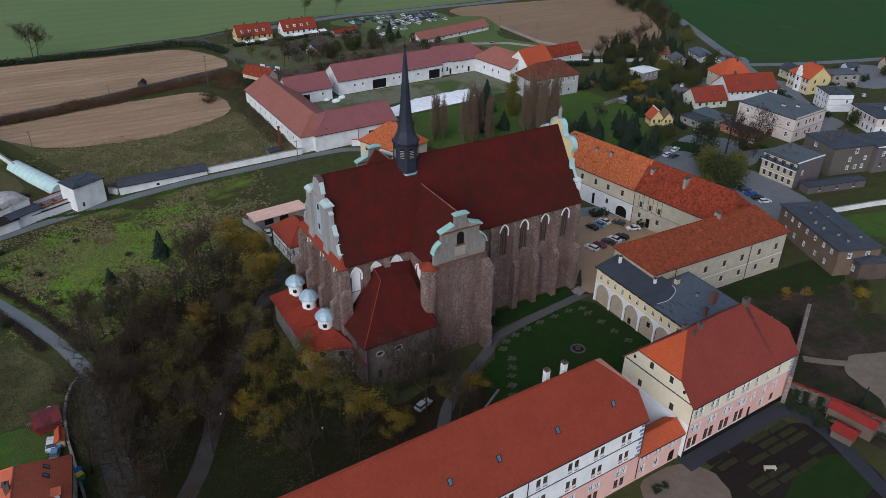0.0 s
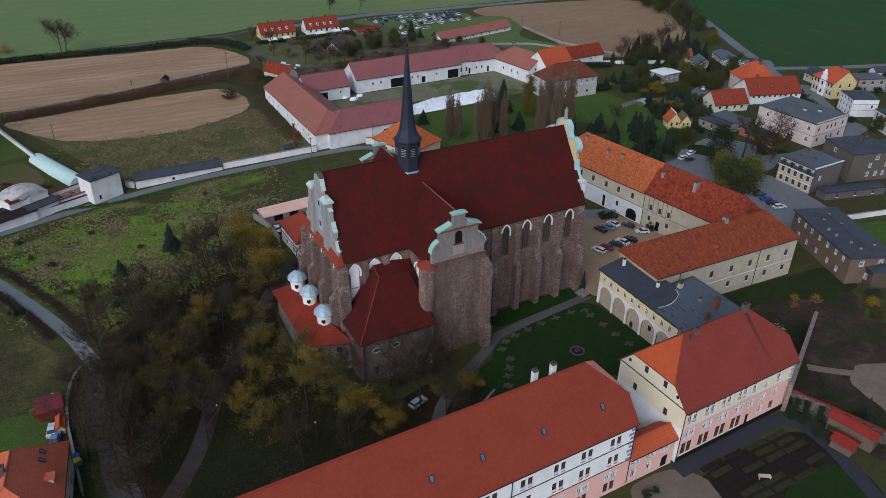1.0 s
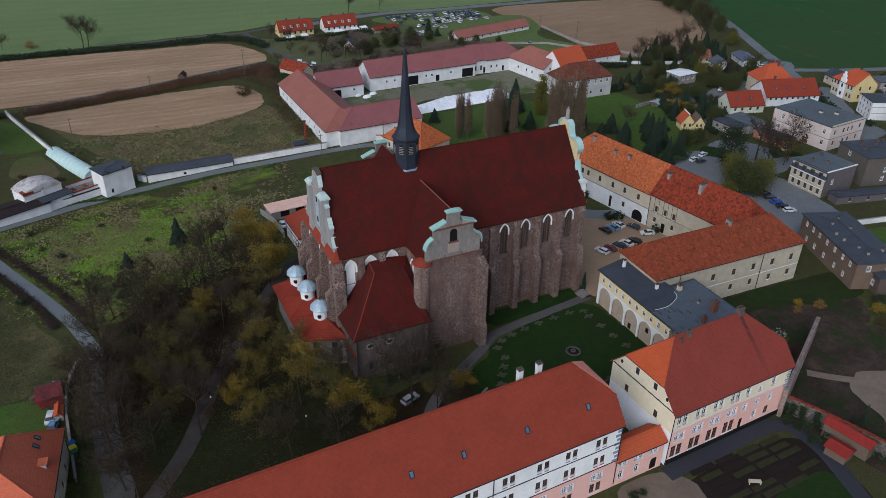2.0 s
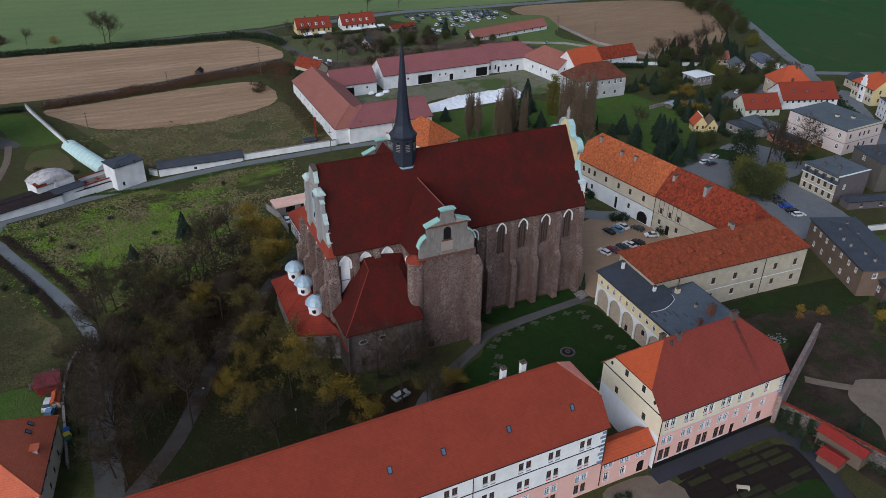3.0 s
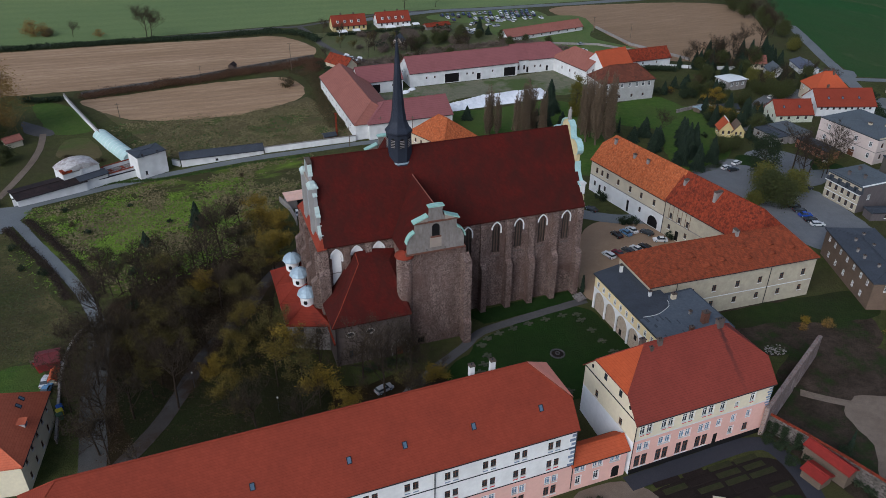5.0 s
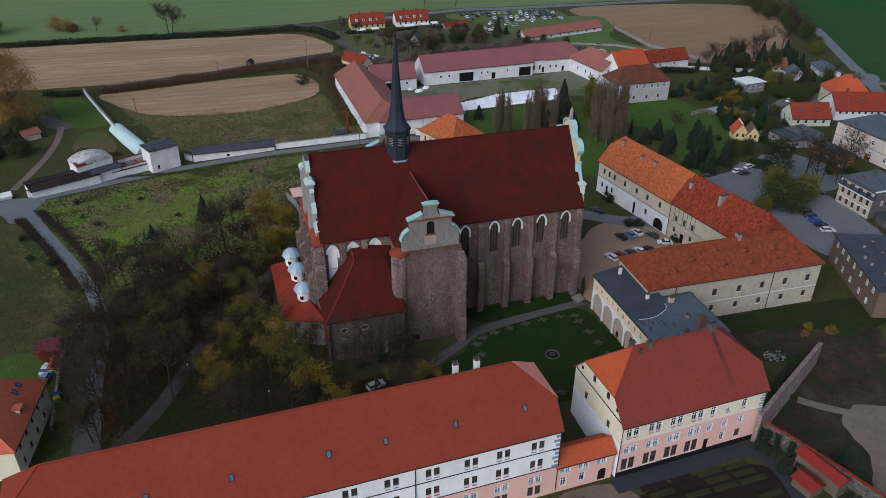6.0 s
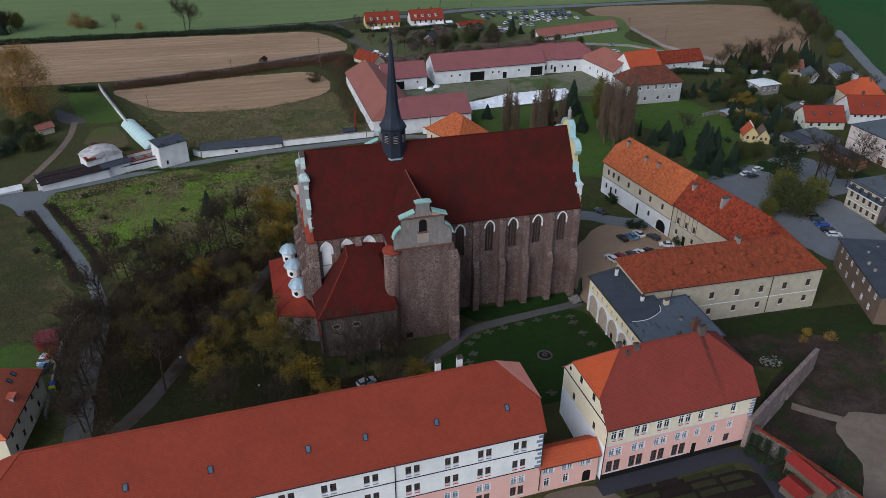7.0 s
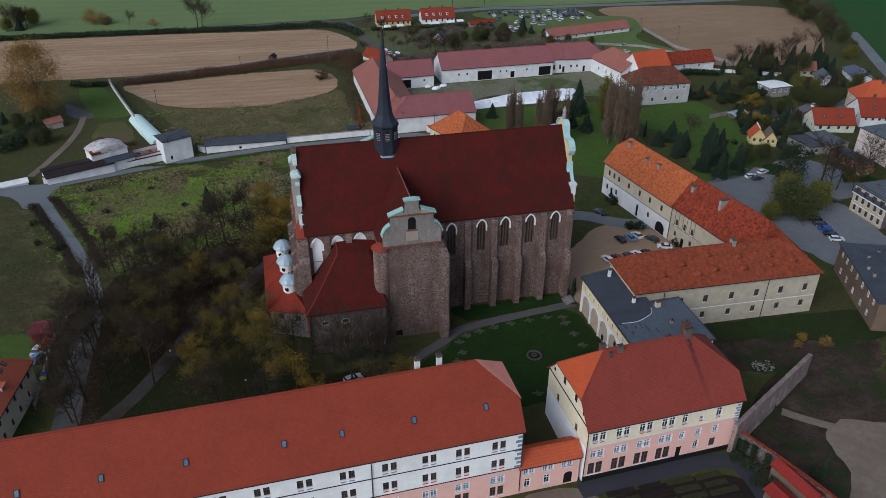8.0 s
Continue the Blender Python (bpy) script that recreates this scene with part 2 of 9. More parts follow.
M_BROWN = plain("brown_wood", (0.15, 0.062, 0.03), 0.7, 0.6)
M_WFRAME = plain("white_frame", (0.78, 0.78, 0.77), 0.95, 0.5)
M_GLASS = glass("window_glass")
# pale blue of the reflected sky put into the pane colour
M_SKYGLASS = glass("sky_tinted_glass", (0.10, 0.14, 0.19), 0.05)
M_SKYLIGHT = glass("skylight_glass", (0.045, 0.075, 0.11), 0.3)
M_BLACK = plain("dark_opening", (0.012, 0.011, 0.011), 0.7, 0.9)
M_TIMBER = plain("old_timber", (0.16, 0.12, 0.09), 0.7)
M_REDSHEET = plain("red_sheet", (0.24, 0.028, 0.022), 0.8, 0.5, fine=1.5)
# ground
M_GRASS = growth("grass", [(0.038, 0.056, 0.015), (0.098, 0.106, 0.031), (0.076, 0.062, 0.031)], (0.05, 0.45, 3.0))
M_LAWN = growth("lawn", [(0.012, 0.04, 0.007), (0.03, 0.07, 0.012), (0.024, 0.036, 0.011)], (0.06, 0.5, 4))
M_MEADOW = growth("meadow", [(0.036, 0.046, 0.014), (0.09, 0.096, 0.028), (0.07, 0.05, 0.028)], (0.04, 0.35, 1.6), (0.7, 1.4, 1), spot=((0.16, 0.24, 0.03), 0.06, 0.49, 0.67))
M_STRAW = growth("straw_weeds", [(0.095, 0.082, 0.036), (0.20, 0.165, 0.085), (0.11, 0.085, 0.042)], (0.05, 0.4, 2.0), (0.6, 1.5, 1), spot=((0.085, 0.115, 0.03), 0.05, 0.52, 0.68))
# grass colour with the shade of the park trees mixed in
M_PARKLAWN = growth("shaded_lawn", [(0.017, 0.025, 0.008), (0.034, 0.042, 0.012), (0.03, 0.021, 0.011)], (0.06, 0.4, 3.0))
M_ROUGH = growth("rough_grass", [(0.042, 0.052, 0.017), (0.11, 0.108, 0.036), (0.08, 0.062, 0.032)], (0.08, 0.3, 1.8), spot=((0.15, 0.125, 0.055), 0.1, 0.5, 0.68))
M_STREET = growth("street_asphalt", [(0.18, 0.188, 0.197), (0.24, 0.248, 0.257), (0.15, 0.155, 0.162)], (0.06, 0.5, 6), relief=0.1)
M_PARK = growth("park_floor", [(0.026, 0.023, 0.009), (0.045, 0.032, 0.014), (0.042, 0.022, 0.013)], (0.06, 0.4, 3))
M_STUBBLE = growth("stubble_field", [(0.36, 0.235, 0.14), (0.64, 0.44, 0.28), (0.30, 0.185, 0.105)], (0.035, 0.22, 1.2), (0.22, 1.8, 1), lines=(5.0, 3, 0.2, (0.17, 0.11, 0.07)))
M_STUBBLE2 = growth("brown_stubble", [(0.30, 0.195, 0.115), (0.43, 0.29, 0.185), (0.26, 0.165, 0.095)], (0.03, 0.25, 2), (0.3, 1.5, 1), lines=(4.0, 40, 0.09, (0.12, 0.08, 0.05)))
M_GREENFIELD = growth("green_field", [(0.165, 0.225, 0.088), (0.205, 0.26, 0.10), (0.145, 0.21, 0.082)], (0.012, 0.1, 1.5), (0.5, 1.3, 1), 0.2, lines=(14.0, 4, 0.12, (0.07, 0.11, 0.04)))
M_DEEPFIELD = growth("deep_green_field", [(0.014, 0.07, 0.014), (0.022, 0.095, 0.02), (0.05, 0.075, 0.025)], (0.015, 0.08, 1.5), (1.6, 0.4, 1), relief=0.2, spot=((0.10, 0.105, 0.045), 0.05, 0.6, 0.75))
M_SLOPE = growth("slope_grass", [(0.018, 0.036, 0.009), (0.038, 0.058, 0.015), (0.034, 0.03, 0.015)], (0.06, 0.4, 3.0))
M_FARGRASS = growth("yard_grass", [(0.085, 0.15, 0.04), (0.14, 0.20, 0.055), (0.15, 0.16, 0.07)], (0.05, 0.3, 2.0))
M_GARDEN = growth("garden_ground", [(0.105, 0.105, 0.05), (0.18, 0.16, 0.09), (0.09, 0.125, 0.042)], (0.06, 0.35, 2.0))
M_ASPHALT = growth("asphalt", [(0.18, 0.195, 0.2), (0.225, 0.24, 0.245), (0.155, 0.165, 0.17)], (0.1, 0.8, 8), relief=0.1)
M_DKASPHALT = growth("dark_paving", [(0.045, 0.045, 0.055), (0.06, 0.06, 0.072), (0.04, 0.04, 0.048)], (0.1, 0.8, 8), relief=0.1)
M_YARD = growth("trodden_grass", [(0.14, 0.15, 0.075), (0.27, 0.255, 0.185), (0.24, 0.22, 0.175)], (0.06, 0.5, 4), spot=((0.09, 0.135, 0.04), 0.06, 0.48, 0.6))
M_GRAVEL = growth("gravel", [(0.36, 0.245, 0.155), (0.43, 0.31, 0.205), (0.31, 0.205, 0.135)], (0.06, 0.6, 6), relief=0.15)
M_SAND = growth("sandy_ground", [(0.20, 0.155, 0.12), (0.29, 0.23, 0.18), (0.14, 0.105, 0.078)], (0.08, 0.6, 6), relief=0.2)
M_DIRT = growth("dirt", [(0.03, 0.021, 0.015), (0.12, 0.084, 0.064), (0.026, 0.022, 0.013)], (0.09, 0.25, 2.2), spot=((0.028, 0.046, 0.013), 0.09, 0.5, 0.6))
M_SOIL = growth("soil", [(0.026, 0.018, 0.015), (0.04, 0.029, 0.025), (0.02, 0.015, 0.013)], (0.1, 0.8, 5))
M_PATH = growth("path", [(0.105, 0.1, 0.1), (0.15, 0.142, 0.138), (0.085, 0.08, 0.077)], (0.1, 0.8, 8), relief=0.1)
M_FOIL = plain("white_foil", (0.9, 0.91, 0.93), 0.85, 0.45, fine=0.8, coarse=0.3, stain=(0.7, 0.71, 0.74), relief=0.8)
M_BARK = plain("bark", (0.075, 0.06, 0.05), 0.55, 0.95, fine=3)
M_POPLAR = plain("poplar_twigs", (0.16, 0.115, 0.08), 0.6, 0.95, fine=3)
M_TWIG = plain("twigs", (0.052, 0.038, 0.027), 0.6, 0.95, fine=2)


# ---- building kit ----
def gz(x, y):
    """Height of the ground."""
    dip = 3.8 * math.exp(-(((x - 10) / 55) ** 2 + ((y - 235) / 55) ** 2))
    s = min(1.0, max(0.0, (88 - y) / 16))
    return -5.2 - dip - 1.4 * s * s * (3 - 2 * s)


class Sh:
    """A mesh in the making."""
    def __init__(self):
        self.v, self.f = [], []

    def add(self, verts, faces):
        n = len(self.v)
        self.v += [tuple(p) for p in verts]
        self.f += [tuple(i + n for i in f) for f in faces]
        return self

    def box(self, x0, y0, z0, x1, y1, z1):
        return self.add([(x, y, z) for z in (z0, z1) for x, y in ((x0, y0), (x1, y0), (x1, y1), (x0, y1))],
                        [(3, 2, 1, 0), (4, 5, 6, 7), (0, 1, 5, 4), (1, 2, 6, 5), (2, 3, 7, 6), (3, 0, 4, 7)])

    def prism(self, poly, place, d0, d1):
        """poly in a plane, thickened: place(a, b, d) gives the point."""
        n = len(poly)
        v = [place(a, b, d) for d in (d0, d1) for a, b in poly]
        return self.add(v, [tuple(range(n)), tuple(range(2 * n - 1, n - 1, -1))] + [(i, (i + 1) % n, n + (i + 1) % n, n + i) for i in range(n)])

    def lathe(self, rings, n=12, cx=0.0, cy=0.0, turn=0.0, close=True):
        """rings: (radius, z)."""
        v = [(cx + r * math.cos(turn + 2 * math.pi * i / n), cy + r * math.sin(turn + 2 * math.pi * i / n), z) for r, z in rings for i in range(n)]
        f = [(k * n + i, k * n + (i + 1) % n, (k + 1) * n + (i + 1) % n, (k + 1) * n + i) for k in range(len(rings) - 1) for i in range(n)]
        if close:
            f += [tuple(range(n - 1, -1, -1)), tuple(range((len(rings) - 1) * n, len(rings) * n))]
        return self.add(v, f)

    def bar(self, a, b, w, n=4):
        """A thin rod from a to b."""
        a, b = Vector(a), Vector(b)
        d = (b - a).normalized()
        u = d.cross(Vector((0, 0, 1)) if abs(d.z) < 0.9 else Vector((1, 0, 0))).normalized()
        w2 = d.cross(u)
        ring = [u * math.cos(2 * math.pi * (i + 0.5) / n) + w2 * math.sin(2 * math.pi * (i + 0.5) / n) for i in range(n)]
        return self.add([p + r * w for p in (a, b) for r in ring], [tuple(range(n)), tuple(range(2 * n - 1, n - 1, -1))] + [(i, (i + 1) % n, n + (i + 1) % n, n + i) for i in range(n)])

    def shell(self, verts, faces, thick):
        """A slab: faces above, the same lower by thick, and a skirt round the open edges."""
        n = len(verts)
        edges = {}
        for f in faces:
            f = list(f)
            for a, b in zip(f, f[1:] + f[:1]):
                edges[(a, b)] = 1
        skirt = [(b, a, a + n, b + n) for a, b in edges if (b, a) not in edges]
        return self.add(list(verts) + [(x, y, z - thick) for x, y, z in verts], [tuple(f) for f in faces] + [tuple(i + n for i in reversed(f)) for f in faces] + skirt)

    def mesh(self, name, mat, off=(0, 0, 0), smooth=False):
        me = bpy.data.meshes.new(name)
        o = off
        me.from_pydata([(x - o[0], y - o[1], z - o[2]) for x, y, z in self.v], [], self.f)
        bm = bmesh.new()
        bm.from_mesh(me)
        bmesh.ops.remove_doubles(bm, verts=bm.verts, dist=1e-4)
        bmesh.ops.recalc_face_normals(bm, faces=bm.faces)
        bm.to_mesh(me)
        bm.free()
        me.materials.append(mat)
        if smooth:
            me.polygons.foreach_set("use_smooth", [True] * len(me.polygons))
        return me


def thing(name, label, category, loc=(0, 0, 0), yaw=0.0, group="", kind=""):
    ob = new(name)
    ob.matrix_basis = pose(*loc, 0, 0, yaw)
    ob.empty_display_size = 0.5
    return tagged(ob, label, category, group, kind)


def part(name, sh, mat, parent, label="", world_space=False, smooth=False):
    """One mesh under a thing or a part; world_space: its numbers are the world's, and the parent is not turned."""
    off = parent.matrix_basis.translation if world_space else (0, 0, 0)
    ob = new(name, sh.mesh(name, mat, off, smooth))
    ob.parent = parent
    if label:
        ob["label"] = label
    return ob


def single(name, sh, mat, label, category, loc=(0, 0, 0), yaw=0.0, group="", kind="", smooth=False):
    ob = new(name, sh.mesh(name, mat, (0, 0, 0), smooth))
    ob.matrix_basis = pose(*loc, 0, 0, yaw)
    return tagged(ob, label, category, group, kind)


def facade(sh, ox, oy, ang, w, z0, z1, holes, depth=0.22):
    """A wall plane from (ox, oy), along ang degrees, its outside to the right; holes: (u0, u1, z0, z1, rise) with rise the height of a pointed or round head."""
    c, s = math.cos(radians(ang)), math.sin(radians(ang))

    def P(u, z, d=0.0):
        return (ox + u * c - d * s, oy + u * s + d * c, z)
    us = sorted({0.0, w, *[h[0] for h in holes], *[h[1] for h in holes]})
    zs = sorted({z0, z1, *[h[2] for h in holes], *[h[3] for h in holes]})
    for a, b in zip(us, us[1:]):
        run = None
        for k, (e, f) in enumerate(zip(zs, zs[1:])):
            um, zm = (a + b) / 2, (e + f) / 2
            solid = not any(h[0] < um < h[1] and h[2] < zm < h[3] for h in holes)
            if solid:
                sh.add([P(a, e), P(b, e), P(b, f), P(a, f)], [(0, 1, 2, 3)])
    for u0, u1, a, b, rise in holes:
        if rise <= 0:
            ring = [(u0, a), (u1, a), (u1, b), (u0, b)]
        else:
            mid, half, n = (u0 + u1) / 2, (u1 - u0) / 2, 6
            R = (half * half + rise * rise) / (2 * half)
            top = math.atan2(rise, half - R) if R < half else math.asin(min(1.0, rise / R))
            right = [(mid + half - R + R * math.cos(top * i / n), b - rise + R * math.sin(top * i / n)) for i in range(n + 1)]
            left = [(2 * mid - u, z) for u, z in reversed(right[:-1])]
            ring = [(u0, a), (u1, a)] + right + left
            for i in range(n):
                sh.add([P(u1, b), P(*right[i + 1]), P(*right[i])], [(0, 1, 2)])
                arc_l = [right[-1]] + left
                sh.add([P(u0, b), P(*arc_l[i + 1]), P(*arc_l[i])], [(0, 1, 2)])
        m = len(ring)
        for i in range(m):
            p, q = ring[i], ring[(i + 1) % m]
            sh.add([P(*p), P(*q), P(*q, depth), P(*p, depth)], [(0, 1, 2, 3)])


WINDOWS = {}


def window(parent, ox, oy, ang, u0, u1, z0, z1, style, inset=0.16):
    """A window in its opening: frame with bars, glass behind, sill in front."""
    w, h = round(u1 - u0, 2), round(z1 - z0, 2)
    key = (w, h, style)
    if key not in WINDOWS:
        fr, gl = Sh(), Sh()
        dark = style in ("brown", "plain", "hole")
        t = 0.07 if style != "hole" else 0.05
        gl.box(-w / 2, 0.04, 0, w / 2, 0.07, h)
        cols = max(1, round(w / 0.75) - 1) + 1 if style != "hole" else 1
        lites = []
        for i in range(cols):
            a, b = t + (w - 2 * t) * i / cols + 0.028 * (i > 0), t + (w - 2 * t) * (i + 1) / cols - 0.028 * (i < cols - 1)
            lites += [(a, b, t, h * 0.64, 0), (a, b, h * 0.64 + 0.07, h - t, 0)] if style != "hole" else [(a, b, t, h - t, 0)]
        facade(fr, -w / 2, -0.03, 0, w, 0, h, lites, 0.06)
        si = Sh().box(-w / 2 - 0.1, -inset - 0.14, -0.1, w / 2 + 0.1, 0.0, 0.0)
        ar = Sh()
        if style in ("blue", "white"):
            facade(ar, -w / 2 - 0.11, -inset - 0.05, 0, w + 0.22, -0.1, h + 0.11, [(0.11, w + 0.11, 0.0, h, 0)], 0.05)
        WINDOWS[key] = (fr.mesh("window", M_BROWN if dark else M_WFRAME), gl.mesh("pane", M_SKYGLASS if style == "blue" else M_GLASS), si.mesh("sill", M_WFRAME if style != "hole" else M_GREYR), ar.mesh("architrave", M_WFRAME) if ar.f else None)
    c, s = math.cos(radians(ang)), math.sin(radians(ang))
    um = (u0 + u1) / 2
    ob = new("window", WINDOWS[key][0])
    ob.parent = parent
    ob.matrix_basis = pose(ox + um * c - inset * s, oy + um * s + inset * c, z0, 0, 0, ang)
    for nm, me in zip(("pane", "sill", "architrave"), WINDOWS[key][1:]):
        if me is None:
            continue
        p = new(nm, me)
        p.parent = ob
    return ob


def row(us, w, z0, z1, style="white", rise=0.0):
    return [(u - w / 2, u + w / 2, z0, z1, rise, style) for u in us]


def ridge_roof(L, W, eave, ridge, left, right, over=0.5):
    """Corners and faces of a ridged roof. left, right: ("gable",), ("hip", run) or ("half", height where the hip starts, run)."""
    s = (ridge - eave) / (W / 2)
    ze, ye = eave - over * s, W / 2 + over

    def end(kind, sg):
        x = sg * (L / 2)
        if kind[0] == "gable":
            e = x + sg * 0.35
            return [(e, -ye, ze), (e, 0, ridge), (e, ye, ze)], []
        if kind[0] == "hip":
            e = x + sg * over * s * kind[1] / (ridge - eave)
            return [(e, -ye, ze), (x - sg * kind[1], 0, ridge), (e, ye, ze)], [0, 1, 2]
        e, zh = x + sg * 0.35, kind[1]
        yh = W / 2 * (ridge - zh) / (ridge - eave)
        return [(e, -ye, ze), (e, -yh, zh), (e - sg * kind[2], 0, ridge), (e, yh, zh), (e, ye, ze)], [1, 2, 3]
    lp, lf = end(left, -1)
    rp, rf = end(right, 1)
    v = lp + rp
    nl = len(lp)
    mid = lambda n: n // 2
    nr = len(rp)
    faces = [[*range(mid(nl), -1, -1), *range(nl, nl + mid(nr) + 1)], [*range(mid(nl), nl), *range(nl + nr - 1, nl + mid(nr) - 1, -1)]]
    if lf:
        faces.append(list(lf))
    if rf:
        faces.append([nl + i for i in reversed(rf)])
    return v, faces


def orient(v, faces):
    """Turn roof faces upward, so that neighbours run opposite ways along shared edges."""
    out = []
    for f in faces:
        n = Vector((0, 0, 0))
        for i in range(len(f)):
            a, b = Vector(v[f[i]]), Vector(v[f[(i + 1) % len(f)]])
            n += a.cross(b)
        out.append(list(f) if n.z > 0 else list(reversed(f)))
    return out


def house(name, label, category, cx, cy, yaw, L, W, zb, eave, ridge, left, right, wall, roof, rows=None, over=0.5, bands=(), ridge_mat=None, gutter=True, group="", roof_label="", side_mats=None):
    """A building with its long side along its own x. rows: {side: openings}, sides S E N W; bands: (z, material) where the wall changes colour upward."""
    ob = thing(name, label, category, (cx, cy, zb), yaw, group)
    rows = rows or {}
    ev, rg = eave - zb, ridge - zb
    lft = (left[0], left[1] - zb, *left[2:]) if left[0] == "half" else left
    rgt = (right[0], right[1] - zb, *right[2:]) if right[0] == "half" else right
    sides = {"S": (-L / 2, -W / 2, 0, L), "E": (L / 2, -W / 2, 90, W), "N": (L / 2, W / 2, 180, L), "W": (-L / 2, W / 2, 270, W)}
    cuts = [-1.5] + [b[0] - zb for b in bands] + [ev]
    mats = [wall] + [b[1] for b in bands]
    for z0, z1, m in zip(cuts, cuts[1:], mats):
        sh, other = Sh(), {}
        for k, (ox, oy, ang, w) in sides.items():
            own = (side_mats or {}).get(k)
            target = other.setdefault(own.name, (own, Sh()))[1] if own else sh
            hs = [h[:5] for h in rows.get(k, []) if z0 - 0.01 <= h[2] - zb and h[3] - zb <= z1 + 0.01]
            facade(target, ox, oy, ang, w, z0, z1, [(h[0], h[1], h[2] - zb, h[3] - zb, h[4]) for h in hs])
        if z1 == ev and roof is not None:
            s = (rg - ev) / (W / 2)
            for sg, k in ((-1, lft), (1, rgt)):
                x = sg * L / 2
                if k[0] == "gable":
                    sh.add([(x, -W / 2, ev), (x, 0, rg - 0.05), (x, W / 2, ev)], [(0, 1, 2)])
                elif k[0] == "half":
                    yh = (rg - k[1]) / s
                    sh.add([(x, -W / 2, ev), (x, -yh, k[1] - 0.05), (x, yh, k[1] - 0.05), (x, W / 2, ev)], [(0, 1, 2, 3)])
        if sh.f:
            part("wall", sh, m, ob)
        for own, osh in other.values():
            part("wall", osh, own, ob)
    for k, hs in rows.items():
        ox, oy, ang, w = sides[k]
        for u0, u1, z0, z1, rise, style in hs:
            if style == "open":
                c, s_ = math.cos(radians(ang)), math.sin(radians(ang))
                d = Sh()
                um, d0 = (u0 + u1) / 2, 0.2
                d.add([(ox + u * c - d0 * s_, oy + u * s_ + d0 * c, z - zb) for u, z in ((u0, z0), (u1, z0), (u1, z1), (u0, z1))], [(0, 1, 2, 3)])
                part("doorway", d, M_BLACK, ob)
            else:
                window(ob, ox, oy, ang, u0, u1, z0 - zb, z1 - zb, style)
    if roof is not None:
        v, f = ridge_roof(L, W, ev, rg, lft, rgt, over)
        f = orient(v, f)
        ro = part("roof", Sh().shell(v, f, 0.28), roof, ob, roof_label)
        cap = Sh()
        zr = [p for p in v if abs(p[2] - rg) < 1e-6]
        cap.bar((zr[0][0], 0, rg + 0.02), (zr[1][0], 0, rg + 0.02), 0.2, 6)
        for top, pts, kk in ((zr[0], v[:len(v) // 2], lft), (zr[1], v[len(v) // 2:], rgt)):
            if kk[0] != "gable":
                for p in pts:
                    if abs(p[2] - rg) > 1e-6 and (kk[0] == "hip" or p[2] > ev + 0.1):
                        cap.bar((top[0], top[1], top[2]), p, 0.14, 6)
        part("ridge_cap", cap, ridge_mat or roof, ro)
        if gutter:
            s = (rg - ev) / (W / 2)
            for y in (-W / 2 - over - 0.06, W / 2 + over + 0.06):
                g = Sh().bar((-L / 2, y, ev - over * s - 0.12), (L / 2, y, ev - over * s - 0.12), 0.11, 6)
                part("gutter", g, M_DARK, ob)
    return ob


def on_roof(L, W, zb, eave, ridge, u, v, side=-1):
    """Local point on a ridged roof: u along, v metres up the plan from the eave line."""
    s = (ridge - eave) / (W / 2)
    return (u, side * (W / 2 - v), eave - zb + v * s)


def skylight(parent, p, slope, side=-1):
    a = math.atan(slope)
    fr = Sh()
    for x0, y0, x1, y1 in ((-0.42, -0.62, 0.42, -0.5), (-0.42, 0.5, 0.42, 0.62), (-0.42, -0.5, -0.3, 0.5), (0.3, -0.5, 0.42, 0.5)):
        fr.box(x0, y0, 0.0, x1, y1, 0.16)
    ob = part("skylight", fr, M_DARK, parent)
    ob.matrix_basis = Matrix.Translation(p) @ Matrix.Rotation(a * (1 if side < 0 else -1), 4, "X")
    part("pane", Sh().box(-0.3, -0.5, 0.05, 0.3, 0.5, 0.11), M_SKYLIGHT, ob)
    return ob


def chimney(parent, x, y, z0, z1, w=0.9, d=0.6, mat=None, pots=2):
    sh = Sh().box(x - w / 2, y - d / 2, z0, x + w / 2, y + d / 2, z1 - 0.25)
    ob = part("chimney", sh, mat or M_GREYR, parent)
    part("cap", Sh().box(x - w / 2 - 0.1, y - d / 2 - 0.1, z1 - 0.25, x + w / 2 + 0.1, y + d / 2 + 0.1, z1 - 0.05), M_DKR, ob)
    for i in range(pots):
        px = x + (i - (pots - 1) / 2) * 0.4
        part("flue", Sh().lathe([(0.13, z1 - 0.05), (0.11, z1 + 0.22)], 8, px, y), M_DARK, ob)
    return ob


def smooth_line(pts, step=3.0, closed=False):
    """Points along a Catmull-Rom curve through pts."""
    P = [Vector((*p, 0)) for p in pts]
    n = len(P)
    out = []
    for i in range(n if closed else n - 1):
        p0, p1, p2, p3 = (P[(i - 1) % n], P[i], P[(i + 1) % n], P[(i + 2) % n]) if closed else (P[max(i - 1, 0)], P[i], P[i + 1], P[min(i + 2, n - 1)])
        k = max(1, int((p2 - p1).length / step))
        for j in range(k):
            t = j / k
            out.append(0.5 * (2 * p1 + (p2 - p0) * t + (2 * p0 - 5 * p1 + 4 * p2 - p3) * t * t + (3 * p1 - p0 - 3 * p2 + p3) * t ** 3))
    if not closed:
        out.append(P[-1])
    return [(p.x, p.y) for p in out]


from mathutils import geometry


